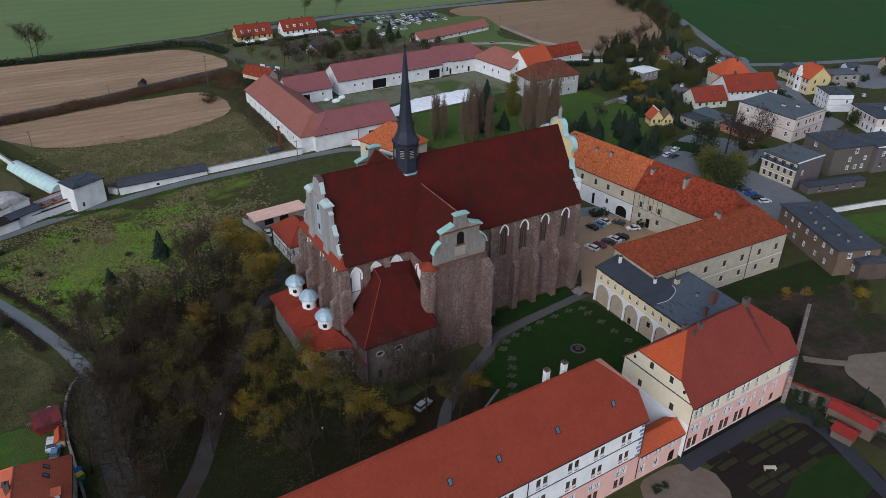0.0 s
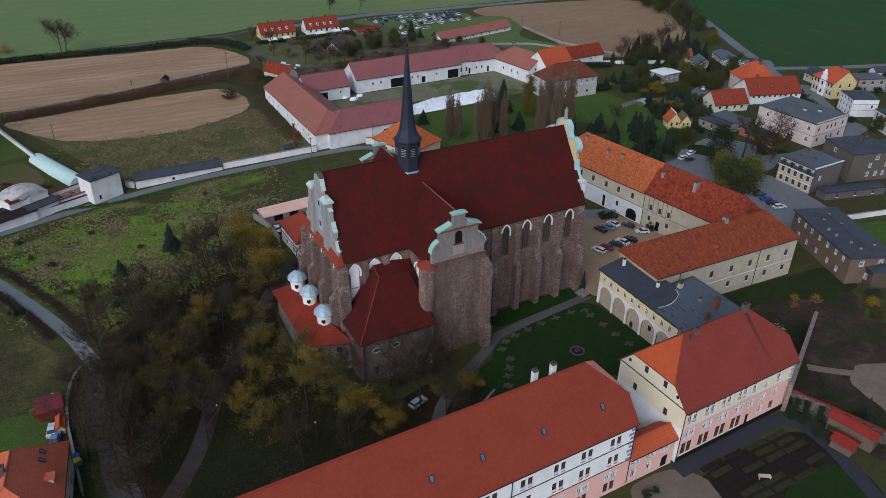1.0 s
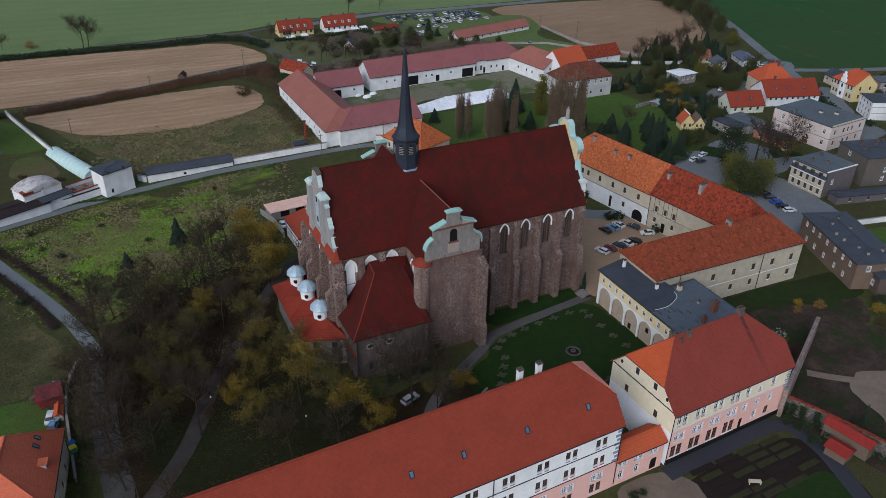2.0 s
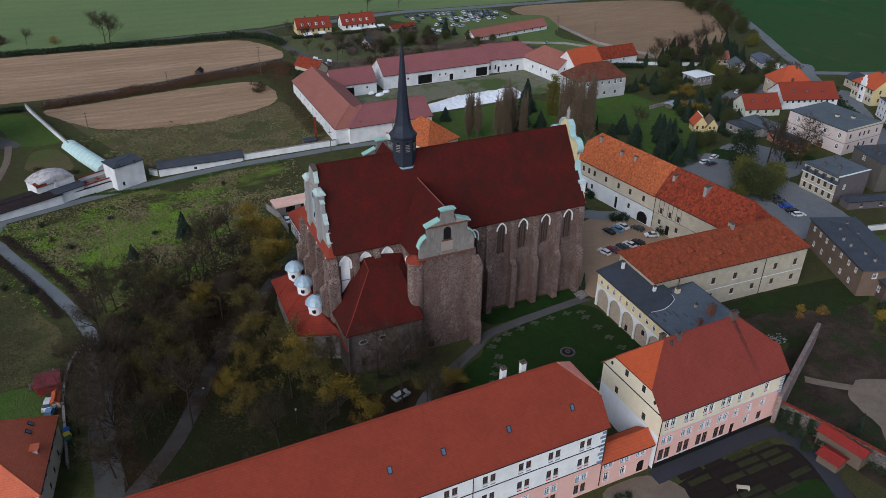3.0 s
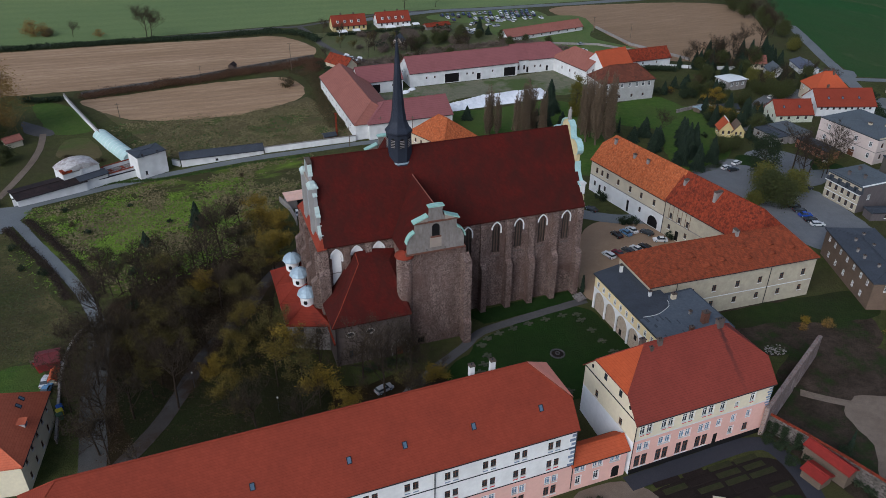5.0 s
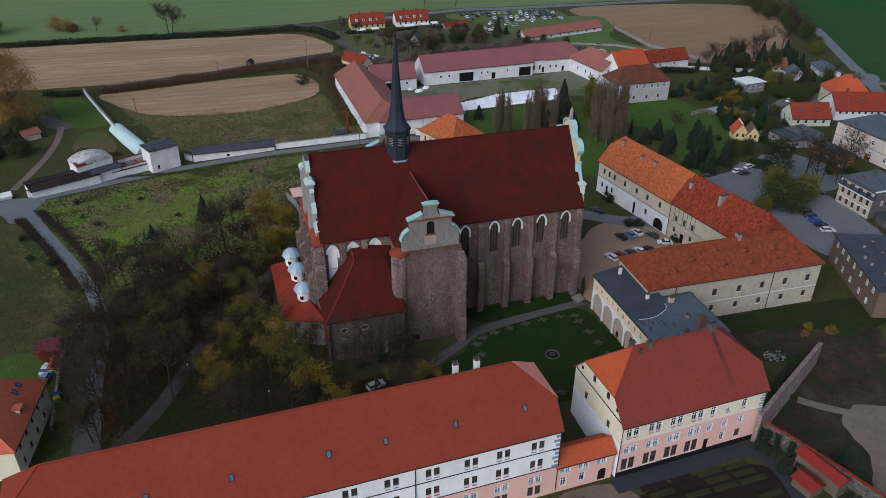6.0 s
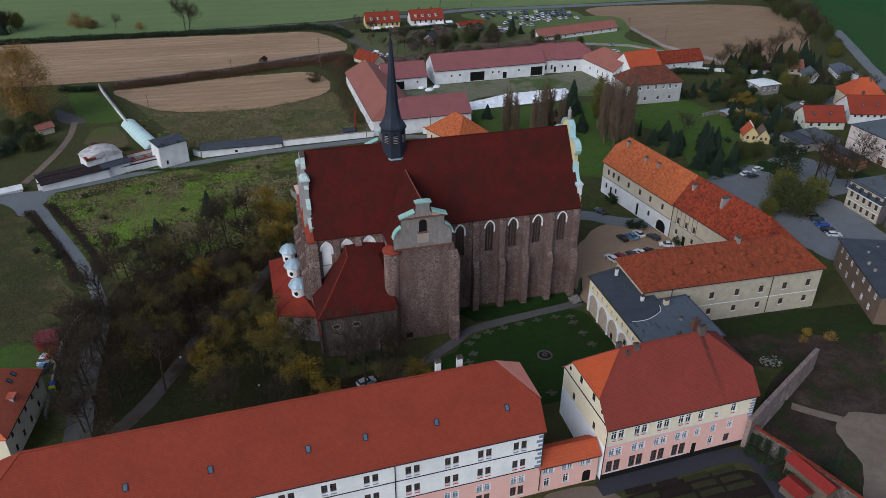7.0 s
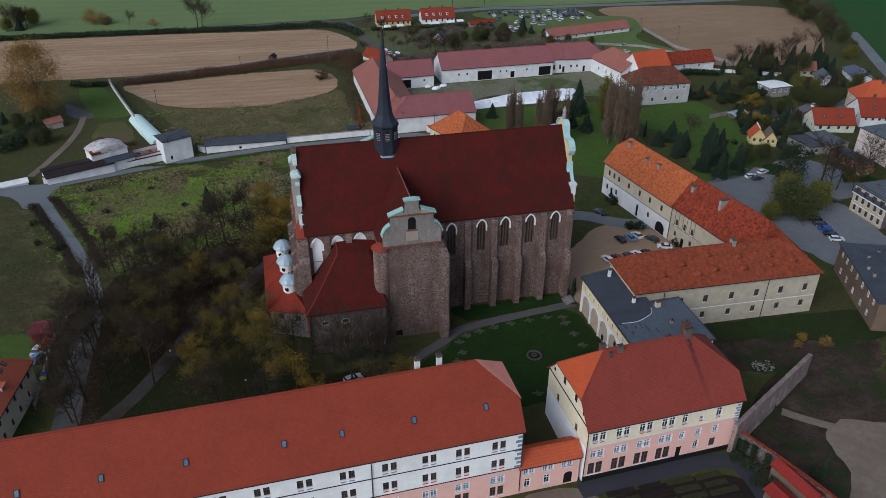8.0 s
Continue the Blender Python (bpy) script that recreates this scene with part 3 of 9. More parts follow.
def patch(name, outline, mat, lift, label, curve=True, rough_edge=0.7, grid=4.0, kind="structure", category="ground"):
    """A sheet that lies on the ground within an outline."""
    ring = smooth_line(outline, 2.0, True) if curve else [p for a, b in zip(outline, outline[1:] + outline[:1]) for p in [(a[0] + (b[0] - a[0]) * k / 6, a[1] + (b[1] - a[1]) * k / 6) for k in range(6)]]
    ring = [(x + rough_edge * (noise.noise((x * 0.35, y * 0.35, 7)) + noise.noise((x * 0.11, y * 0.11, 4))), y + rough_edge * (noise.noise((x * 0.35, y * 0.35, 3)) + noise.noise((x * 0.11, y * 0.11, 8)))) for x, y in ring]
    xs, ys = [p[0] for p in ring], [p[1] for p in ring]
    grid = max(grid, (max(xs) - min(xs)) / 60)
    pts = [Vector(p) for p in ring]
    for i in range(int((max(xs) - min(xs)) / grid)):
        for j in range(int((max(ys) - min(ys)) / grid)):
            pts.append(Vector((min(xs) + (i + 0.5) * grid, min(ys) + (j + 0.5) * grid)))
    vs, _, fs, _, _, _ = geometry.delaunay_2d_cdt(pts, [], [list(range(len(ring)))], 1, 1e-4)
    sh = Sh().add([(p.x, p.y, gz(p.x, p.y) + lift) for p in vs], fs)
    me = sh.mesh(name, mat)
    if me.polygons and me.polygons[0].normal.z < 0:
        me.flip_normals()
    ob = new(name, me)
    return tagged(ob, label, category, "", kind)


def ribbon(name, pts, width, mat, lift, label, category="road"):
    """A road along a line; it follows the ground."""
    line = smooth_line(pts, 2.0)
    sh = Sh()
    v = []
    for i, (x, y) in enumerate(line):
        a, b = line[max(i - 1, 0)], line[min(i + 1, len(line) - 1)]
        d = Vector((b[0] - a[0], b[1] - a[1])).normalized()
        for k in (-0.5, -0.25, 0.0, 0.25, 0.5):
            w = width * k * (1 + 0.12 * noise.noise((x * 0.3, y * 0.3, 5 + k)) * (abs(k) == 0.5))
            px, py = x - d.y * w, y + d.x * w
            v.append((px, py, gz(px, py) + lift + 0.03 * (0.5 - abs(k))))
    f = [(i * 5 + j, i * 5 + j + 1, i * 5 + j + 6, i * 5 + j + 5) for i in range(len(line) - 1) for j in range(4)]
    sh.add(v, f)
    ob = new(name, sh.mesh(name, mat))
    return tagged(ob, label, category, "", "structure")


def wall_line(name, pts, height, thick, mat, label, cap=None, category="wall", kind="structure", group=""):
    """A free-standing wall with a coping, in one piece along a line."""
    sh, cp = Sh(), Sh()
    for (x0, y0), (x1, y1) in zip(pts, pts[1:]):
        d = Vector((x1 - x0, y1 - y0))
        n = max(1, int(d.length / 6))
        u = d.normalized()
        px, py = -u.y * thick / 2, u.x * thick / 2
        for i in range(n):
            a, b = (x0 + d.x * i / n, y0 + d.y * i / n), (x0 + d.x * (i + 1) / n, y0 + d.y * (i + 1) / n)
            za, zb = gz(*a), gz(*b)
            for s_, wd, lo, hi in ((sh, 1.0, -1.0, height), (cp, 1.5, height, height + 0.16)):
                s_.add([(a[0] - px * wd, a[1] - py * wd, za + lo), (b[0] - px * wd, b[1] - py * wd, zb + lo), (b[0] + px * wd, b[1] + py * wd, zb + lo), (a[0] + px * wd, a[1] + py * wd, za + lo),
                        (a[0] - px * wd, a[1] - py * wd, za + hi), (b[0] - px * wd, b[1] - py * wd, zb + hi), (b[0] + px * wd, b[1] + py * wd, zb + hi), (a[0] + px * wd, a[1] + py * wd, za + hi)],
                       [(3, 2, 1, 0), (4, 5, 6, 7), (0, 1, 5, 4), (1, 2, 6, 5), (2, 3, 7, 6), (3, 0, 4, 7)])
    ob = new(name, sh.mesh(name, mat))
    tagged(ob, label, category, group, kind)
    if cap:
        part("coping", cp, cap, ob)
    return ob

# ---- ground ----
M_LEAFPATH = growth("leaf_strewn_path", [(0.07, 0.068, 0.068), (0.105, 0.1, 0.098), (0.062, 0.046, 0.034)], (0.1, 0.5, 6), relief=0.1, spot=((0.05, 0.03, 0.018), 0.16, 0.46, 0.6))
# worn asphalt, darkened further to carry the shade of the lane trees
M_SHADELANE = growth("worn_shaded_lane", [(0.085, 0.086, 0.083), (0.125, 0.124, 0.118), (0.07, 0.06, 0.05)], (0.1, 0.5, 6), relief=0.1)
M_ORCHARD = growth("orchard_grass", [(0.045, 0.105, 0.017), (0.10, 0.17, 0.028), (0.085, 0.10, 0.03)], (0.05, 0.4, 3.0))
def axis(lo, hi, step, far):
    inner = [lo + i * step for i in range(int((hi - lo) / step) + 1)]
    outer = [25, 70, 150, 300, 600, 1200, far]
    return [lo - o for o in reversed(outer)] + inner + [inner[-1] + o for o in outer]


gxs, gys = axis(-90, 330, 5, 2500), axis(30, 430, 5, 2500)
sheet = Sh().add([(x, y, gz(x, y)) for y in gys for x in gxs],
                 [(j * len(gxs) + i, j * len(gxs) + i + 1, (j + 1) * len(gxs) + i + 1, (j + 1) * len(gxs) + i) for j in range(len(gys) - 1) for i in range(len(gxs) - 1)])
ground = tagged(new("ground", sheet.mesh("ground", M_GRASS, smooth=True)), "rough autumn grass with brown patches", "ground", "", "structure")

patch("far_field", [(-700, 432), (-150, 432), (0, 425), (43, 426), (84, 428), (100, 428), (140, 440), (186, 440), (215, 436), (300, 432), (420, 430), (700, 500), (500, 900), (-700, 900)], M_GREENFIELD, 0.05, "pale green winter crop field", False, grid=30, category="field")
patch("stubble_field", [(-260, 418), (-38, 415), (42, 409), (80, 406), (93, 393), (99, 372), (92, 360), (78, 358.5), (37, 348), (12, 343), (-10, 338), (-22, 341), (-260, 352)], M_STUBBLE, 0.06, "tan stubble field with faint drill rows", category="field")
patch("stubble_field", [(-12, 326), (10, 329), (35, 333), (70, 333), (79, 327), (82, 312), (76, 299), (54, 291), (38, 290.5), (10, 297), (-5, 313)], M_STUBBLE, 0.06, "small tan stubble field below an old wall", category="field")
patch("lawn", [(199, 247), (206, 250), (218, 253), (230, 252), (232, 232), (227, 220), (221, 213), (208, 220), (196, 228)], M_ORCHARD, 0.09, "bright green lawn before the farmhouse", category="lawn")
patch("stubble_field", [(258, 419), (314, 417), (360, 405), (377, 385), (360, 345), (333, 306), (306, 293), (277, 293.5), (261, 310), (262, 370)], M_STUBBLE2, 0.06, "brown harvested field beside the sheds", category="field")
patch("green_field", [(372, 330), (353, 286), (342, 262), (338, 248), (362, 236), (420, 218), (700, 180), (900, 420), (420, 424)], M_DEEPFIELD, 0.05, "deep green crop field beyond the road", False, grid=20, category="field")
patch("meadow", [(-25, 216), (-10, 231), (8, 238), (26, 241.5), (46, 243), (70, 240), (72, 225), (56, 210), (50, 190), (40, 178), (20, 172), (6, 160), (-1, 166), (-12, 188)], M_MEADOW, 0.05, "rough meadow, bright green weeds and dead grass")
patch("meadow", [(-30, 212), (-20, 190), (-10, 168), (-5, 152), (-14, 140), (-40, 145), (-90, 180), (-80, 215)], M_ROUGH, 0.05, "overgrown rough meadow by the lane")
patch("meadow", [(-4, 312), (10, 296), (38, 290), (54, 290.5), (76, 298), (82, 300), (88, 270), (88, 252), (56, 254), (26, 256), (8, 285)], M_STRAW, 0.05, "weedy strip between wall and field")
# park floor and grass: shade under the trees is in their dark colours
patch("park_floor", [(4, 160), (22, 171), (40, 176), (50, 165), (44, 148), (42, 120), (55, 108), (72, 108), (80, 92), (60, 84), (30, 83), (4, 82), (3, 120)], M_PARK, 0.05, "leaf-strewn park floor in tree-shade tones")
patch("lawn", [(6, 132), (20, 117), (27, 125), (33, 138), (40, 143), (42, 124), (52, 110), (40, 92), (20, 90), (10, 104)], M_PARKLAWN, 0.08, "leaf-strewn park grass, its colour darkened for tree shade", category="lawn")
patch("lawn", [(84, 110.5), (90, 115.2), (117, 119.4), (121, 108), (122, 98), (118, 90), (92, 88), (78, 92), (76, 104)], M_LAWN, 0.07, "mown lawn of the cloister garth", category="lawn")
patch("lawn", [(88, 126), (92, 120), (118, 121.5), (121, 126.5)], M_LAWN, 0.06, "grass strip along the church wall", False, category="lawn")
patch("lawn", [(140, 105), (178, 104), (186, 92), (180, 82), (162, 84), (145, 88), (138, 92)], M_DIRT, 0.065, "rough grass slope below the old range", category="lawn")
patch("lawn", [(175, 178), (190, 185), (215, 235), (245, 235), (250, 215), (225, 195), (205, 180)], M_ORCHARD, 0.06, "green garden lawn among trees", category="lawn")
patch("lawn", [(205, 395), (262, 400), (263, 372), (250, 350), (262, 318), (235, 305), (215, 318), (205, 345)], M_FARGRASS, 0.085, "grass yard round the sheds and parked cars", category="lawn")
patch("lawn", [(124, 246), (130, 263), (150, 262), (185, 262), (190, 235), (178, 190), (150, 195), (140, 220)], M_ORCHARD, 0.06, "green orchard grass behind the church", category="lawn")
patch("lawn", [(-31, 326), (-20, 325), (-5, 298), (-8, 290), (-19, 290), (-24, 300)], M_ORCHARD, 0.05, "green kitchen garden lawn", category="lawn")
patch("garden", [(-18, 271), (-15, 284), (-7, 283), (-2, 267), (-10, 264)], M_STRAW, 0.07, "brown vegetable plot by the tunnel", category="garden")
patch("garden_court", [(-33, 308), (-29, 304), (-22, 297), (-20, 291), (-26, 290), (-32, 298)], M_PATH, 0.08, "grey gravel court under the old tree", category="yard")
ribbon("field_track", [(-24, 292), (-24, 278), (-26, 265), (-30, 249), (-33, 238)], 2.4, M_SAND, 0.11, "pale dirt track to the lane")
patch("garden", [(102, 400), (116, 403), (150, 402), (182, 404), (206, 396), (206, 340), (190, 322), (150, 318), (122, 318), (106, 345)], M_GARDEN, 0.045, "brown and green cottage gardens behind the barns", category="garden")
patch("yard", [(100, 264), (103, 300), (130, 299), (182, 300), (206, 303), (209, 283), (195, 268), (150, 279), (130, 268), (124, 262)], M_YARD, 0.06, "trodden farm yard between the barns", category="yard")
patch("courtyard", [(122.5, 120.5), (121.9, 130), (122.2, 141), (130, 147), (136, 152), (144, 157.5), (154, 157.5), (160, 149), (163, 137), (158, 124), (140, 119), (128, 119)], M_GRAVEL, 0.07, "tan gravel car park in the abbey court", category="court")
patch("lawn", [(-20, 138), (-12, 139), (-9, 134), (-10, 127), (-18, 126), (-23, 132)], M_ORCHARD, 0.07, "green garden lawn behind the corner house", category="lawn")
patch("lawn", [(141, 104.5), (178, 104), (192, 101), (190, 92), (177, 92), (163, 97), (150, 98), (141, 99)], M_SLOPE, 0.085, "dark green grass below the old range", category="lawn")
patch("dirt_yard", [(135, 66), (142, 76), (152, 83), (166, 88), (180, 80), (195, 66), (190, 40), (160, 36), (142, 40), (138, 52)], M_DIRT, 0.06, "bare trodden earth beside a ruined wall", category="yard")
patch("sandy_court", [(154, 66), (161, 70), (172, 66), (186, 60), (190, 40), (165, 30), (148, 40), (147, 50), (153, 57)], M_SAND, 0.09, "pale sandy court with wheel tracks", category="yard")
patch("garden", [(102, 61), (127, 62.4), (133, 55), (128, 40), (96, 40), (98, 52)], M_SOIL, 0.06, "dark soil of the kitchen garden", category="garden")
patch("sandy_court", [(88.5, 65), (98.5, 65.5), (103, 60), (100, 52), (92, 50), (86, 58)], M_SAND, 0.1, "pale gravel court by the link", category="yard")
patch("street_yard", [(222, 186), (232, 190), (240, 184), (246, 168), (232, 158), (216, 160), (212, 172)], M_STREET, 0.09, "grey asphalt car park among trees", category="road")
patch("street_yard", [(252, 224), (262, 232), (276, 240), (290, 244), (300, 238), (284, 226), (270, 221), (256, 216), (246, 206), (240, 208), (248, 218)], M_STREET, 0.075, "grey asphalt lane between village gardens", category="road")
patch("street_yard", [(322, 258), (334, 262), (342, 256), (334, 246), (324, 244), (314, 252)], M_ASPHALT, 0.075, "asphalt yard at the road fork", category="road")
patch("street_yard", [(280, 170), (286, 196), (300, 202), (318, 220), (326, 216), (306, 186), (300, 168)], M_STREET, 0.075, "wide asphalt street beside the school", category="road")
patch("street_yard", [(352, 214), (372, 222), (392, 214), (400, 190), (372, 186), (352, 194)], M_STREET, 0.075, "asphalt yard with parked things", category="road")
patch("lawn", [(216, 116), (236, 112), (262, 106), (270, 96), (250, 90), (222, 100)], M_ORCHARD, 0.06, "green lawn with a small tree behind a white wall", category="lawn")
patch("lawn", [(216, 182), (222, 188), (228, 180), (224, 172)], M_LAWN, 0.12, "grass island in the car park", category="lawn")
patch("lawn", [(238, 168), (246, 176), (250, 168), (244, 160)], M_LAWN, 0.12, "grass verge before the school", category="lawn")
patch("lawn", [(214, 240), (250, 244), (262, 250), (262, 262), (240, 268), (222, 256)], M_GRASS, 0.06, "garden grass round the flat-roofed house", category="lawn")
patch("street_yard", [(178, 172), (190, 178), (215, 186), (222, 172), (212, 160), (220, 148), (216, 134), (204, 126), (196, 130), (192, 146), (184, 156)], M_STREET, 0.06, "worn grey asphalt street", category="road")

patch("street_yard", [(197, 129), (206, 128), (214, 160), (226, 155), (226, 140), (222, 124), (210, 117), (200, 121)], M_STREET, 0.068, "worn asphalt before the tenements", category="road")
patch("lane_junction", [(-44, 232), (-34, 231), (-25, 231.5), (-22, 228), (-25, 219), (-29, 212), (-32, 216), (-36, 222), (-46, 226)], M_ASPHALT, 0.085, "wide worn asphalt at the lane junction", category="road")
ribbon("lane", [(-34, 226), (-26.3, 220.4), (-18.1, 202.5), (-9.8, 183.9), (-3.1, 167.4), (1.0, 153), (1.8, 148)], 3.3, M_ASPHALT, 0.09, "narrow grey asphalt lane past the park")
# same lane under the trees, their shade put into a darker surface
ribbon("lane", [(1.75, 148.4), (2.0, 142.5), (1.7, 131), (1.6, 116), (2.4, 104), (2.4, 82)], 5.2, M_SHADELANE, 0.092, "worn lane strewn with leaves, tree shade in its dark colour")
ribbon("lane", [(-120, 224), (-60, 230), (-34, 227.5), (-24, 230.3), (-10, 236), (8, 241.8), (26, 244.8), (46, 245.6), (70, 244), (88, 243.4), (104, 242), (112, 238)], 3.6, M_ASPHALT, 0.1, "grey lane along the white wall")
ribbon("field_track", [(-200, 427), (-40, 424), (1, 422), (44, 422.5), (84, 424.5), (99, 423), (150, 437), (180, 437)], 3.0, M_PATH, 0.12, "pale field track")
ribbon("country_road", [(130, 425), (186, 434.6), (215, 431.5), (254, 429.4), (295, 427), (420, 426), (700, 440)], 6.5, M_ASPHALT, 0.12, "grey country road behind the fields")
ribbon("street", [(99, 421), (102, 405), (104, 384), (109.5, 362), (118, 347), (124, 335)], 3.6, M_PATH, 0.12, "narrow village street")
ribbon("street", [(376, 338), (366, 318), (351, 289), (339, 265), (330, 247), (318, 222), (308, 200), (296, 178), (284, 162), (262, 158), (238, 165), (215, 164)], 6.0, M_ASPHALT, 0.12, "grey village road between the houses")
ribbon("street", [(329, 247), (345, 240), (362, 233), (420, 216), (600, 170)], 5.0, M_ASPHALT, 0.13, "grey road along the green field")
ribbon("drive", [(172, 157), (164, 155), (152, 158), (140, 166), (126, 166), (118, 160)], 6.0, M_ASPHALT, 0.11, "grey asphalt drive through the gateway", "drive")
ribbon("path", [(121, 121.2), (104, 119.3), (90, 117), (83.5, 112.6), (74, 107), (66, 101), (58, 92), (40, 80)], 2.6, M_PATH, 0.12, "grey gravel path along the cloister garth", "path")
ribbon("path", [(57, 173), (48, 163), (42.4, 155), (36.5, 144), (29, 135), (23.5, 126), (19.5, 117), (14, 107.5), (8, 100), (2, 93)], 3.6, M_LEAFPATH, 0.12, "brownish gravel walk through the park", "path")
ribbon("path", [(99.5, 64.6), (115, 65.3), (128, 65.9), (132.6, 63.4), (133, 56), (131, 48), (128, 38)], 3.6, M_DKASPHALT, 0.12, "dark paved walk by the garden", "path")
ribbon("path", [(150.0, 75), (154, 71.5), (160, 67)], 2.2, M_SAND, 0.125, "pale trodden path", "path")


# ---- the abbey church ----
CY, RIDGE, EAVE, GB = 138.4, 37.0, 20.6, -5.2
church = thing("abbey_church", "large Gothic brick and stone church with steep dark red tiled roofs", "church", (88, CY, GB))


def cpart(name, sh, mat, label="", parent=None, smooth=False):
    ob = part(name, sh, mat, parent or church, label, False, smooth)
    o = (88, CY, GB)
    ob.data.transform(Matrix.Translation((-o[0], -o[1], -o[2])))
    return ob


def arch(mid, half, z0, z1, rise, n=7):
    """Outline of a round or pointed opening: each side of its head is one arc."""
    R = (half * half + rise * rise) / (2 * half)
    top = math.atan2(rise, half - R) if R < half else math.asin(min(1.0, rise / R))
    right = [(mid + half - R + R * math.cos(top * i / n), z1 - rise + R * math.sin(top * i / n)) for i in range(n + 1)]
    return [(mid - half, z0), (mid + half, z0)] + right + [(2 * mid - u, z) for u, z in reversed(right[:-1])]


def gothic(ox, oy, ang, u, half, z0, z1, mull, fill, hood=0.42, hood_down=1.6, depth=0.5):
    """Tracery window with a pale hood band round its head."""
    c, s = math.cos(radians(ang)), math.sin(radians(ang))

    def P(a, b, d):
        return (ox + a * c - d * s, oy + a * s + d * c, b)
    rise = half * 1.7
    body = Sh()
    if mull:
        for i in range(mull):
            x = u - half + 2 * half * (i + 1) / (mull + 1)
            body.prism([(x - 0.13, z0), (x + 0.13, z0), (x + 0.13, z1 - rise * 0.5), (x - 0.13, z1 - rise * 0.5)], P, depth - 0.26, depth - 0.02)
        body.prism([(u - half, z1 - rise * 0.62), (u + half, z1 - rise * 0.62), (u + half, z1 - rise * 0.5), (u - half, z1 - rise * 0.5)], P, depth - 0.2, depth - 0.02)
        for sg in (-1, 1):
            e = (u + sg * half, z1 - rise)
            body.prism([(e[0], e[1]), (e[0] - sg * 0.16, e[1]), (u - sg * 0.08, z1 - 0.12), (u + sg * 0.08, z1 - 0.02)], P, depth - 0.2, depth - 0.02)
        body.prism([(u + 0.42 * math.cos(k / 6 * math.pi), z1 - rise * 0.28 + 0.42 * math.sin(k / 6 * math.pi)) for k in range(12)], P, depth - 0.16, depth - 0.02)
        cpart("window_sill", Sh().add([P(u - half - 0.15, z0, depth - 0.02), P(u + half + 0.15, z0, depth - 0.02), P(u + half + 0.15, z0 - 0.9, -0.14), P(u - half - 0.15, z0 - 0.9, -0.14), P(u - half - 0.15, z0 - 1.05, depth - 0.02), P(u + half + 0.15, z0 - 1.05, depth - 0.02)], [(0, 1, 2, 3), (3, 2, 5, 4), (0, 3, 4), (1, 5, 2), (0, 4, 5, 1)]), M_SACR, "sloping grey stone window sill")
        for k in (0.3, 0.6):
            zz = z0 + (z1 - rise - z0) * k
            body.prism([(u - half, zz), (u + half, zz), (u + half, zz + 0.09), (u - half, zz + 0.09)], P, depth - 0.14, depth - 0.04)
        win = cpart("window", body, M_MULLION, "tall pointed window with stone mullions")
        cpart("pane", Sh().prism(arch(u, half, z0, z1, rise), P, depth, depth + 0.05), fill, parent=win)
    else:
        win = cpart("blind_window", Sh().prism(arch(u, half, z0, z1, rise), P, depth - 0.15, depth), fill, "whitewashed walled-up pointed window")
        cpart("string_course", Sh().prism([(u - half, z0 + (z1 - z0) * 0.42), (u + half, z0 + (z1 - z0) * 0.42), (u + half, z0 + (z1 - z0) * 0.42 + 0.14), (u - half, z0 + (z1 - z0) * 0.42 + 0.14)], P, depth - 0.3, depth - 0.14), M_GREYR, parent=win)
    inner = arch(u, half, z1 - rise - hood_down, z1, rise)[1:]
    outer = [(u + (a - u) * (half + hood) / half, b + (hood * 1.1 if b > z1 - rise else 0) * (b - (z1 - rise)) / rise) for a, b in inner]
    band = Sh()
    for i in range(len(inner) - 1):
        quad = [inner[i], inner[i + 1], outer[i + 1], outer[i]]
        band.prism(quad, P, -0.12, 0.1)
    cpart("window_hood", band, M_WHITE, "pale plaster hood round the arch")


M_LEADED = glass("leaded_glass", (0.018, 0.013, 0.011), 0.4)
M_MULLION = plain("brown_tracery", (0.13, 0.088, 0.072), 0.75, fine=3, stain=(0.07, 0.048, 0.04))
NAVE_W = [(89.7, 18.9, 10.2), (97.2, 19.0, 10.6), (103.2, 19.0, 11.0), (109.6, 19.0, 11.2), (116.1, 19.1, 11.2)]
CHOIR_W = [(57.6, 18.6, 8.0), (62.4, 18.7, 10.5), (67.6, 18.9, 11.5)]
X0, X1 = 54.4, 121.0
sh = Sh()
holes = [(x - 1.05 - X0, x + 1.05 - X0, z0, z1, 1.05 * 1.7) for x, z1, z0 in NAVE_W] + [(x - 1.1 - X0, x + 1.1 - X0, z0, z1, 1.1 * 1.7) for x, z1, z0 in CHOIR_W]
facade(sh, X0, 127, 0, X1 - X0, GB - 1, EAVE, holes, 0.5)
facade(sh, X1, 127, 90, 22.8, GB - 1, EAVE, [])
facade(sh, X1, 149.8, 180, X1 - X0, GB - 1, EAVE, [])
EAST_W = [(3.6, 18.0, 8.5), (11.4, 18.0, 8.5), (19.2, 18.0, 8.5)]
facade(sh, X0, 149.8, 270, 22.8, GB - 1, EAVE, [(u - 1.1, u + 1.1, z0, z1, 1.87) for u, z1, z0 in EAST_W], 0.5)
cpart("wall", sh, M_STONE, "weathered brown stone and brick walls")
for x, z1, z0 in NAVE_W:
    gothic(X0, 127, 0, x - X0, 1.05, z0, z1, 2, M_LEADED, 0.34, 1.2)
for x, z1, z0 in CHOIR_W:
    gothic(X0, 127, 0, x - X0, 1.1, z0, z1, 0, M_WHITE, 0.46, 1.2)
for u, z1, z0 in EAST_W:
    gothic(X0, 149.8, 270, u, 1.1, z0, z1, 0, M_GREYR, 0.3, 0.6)
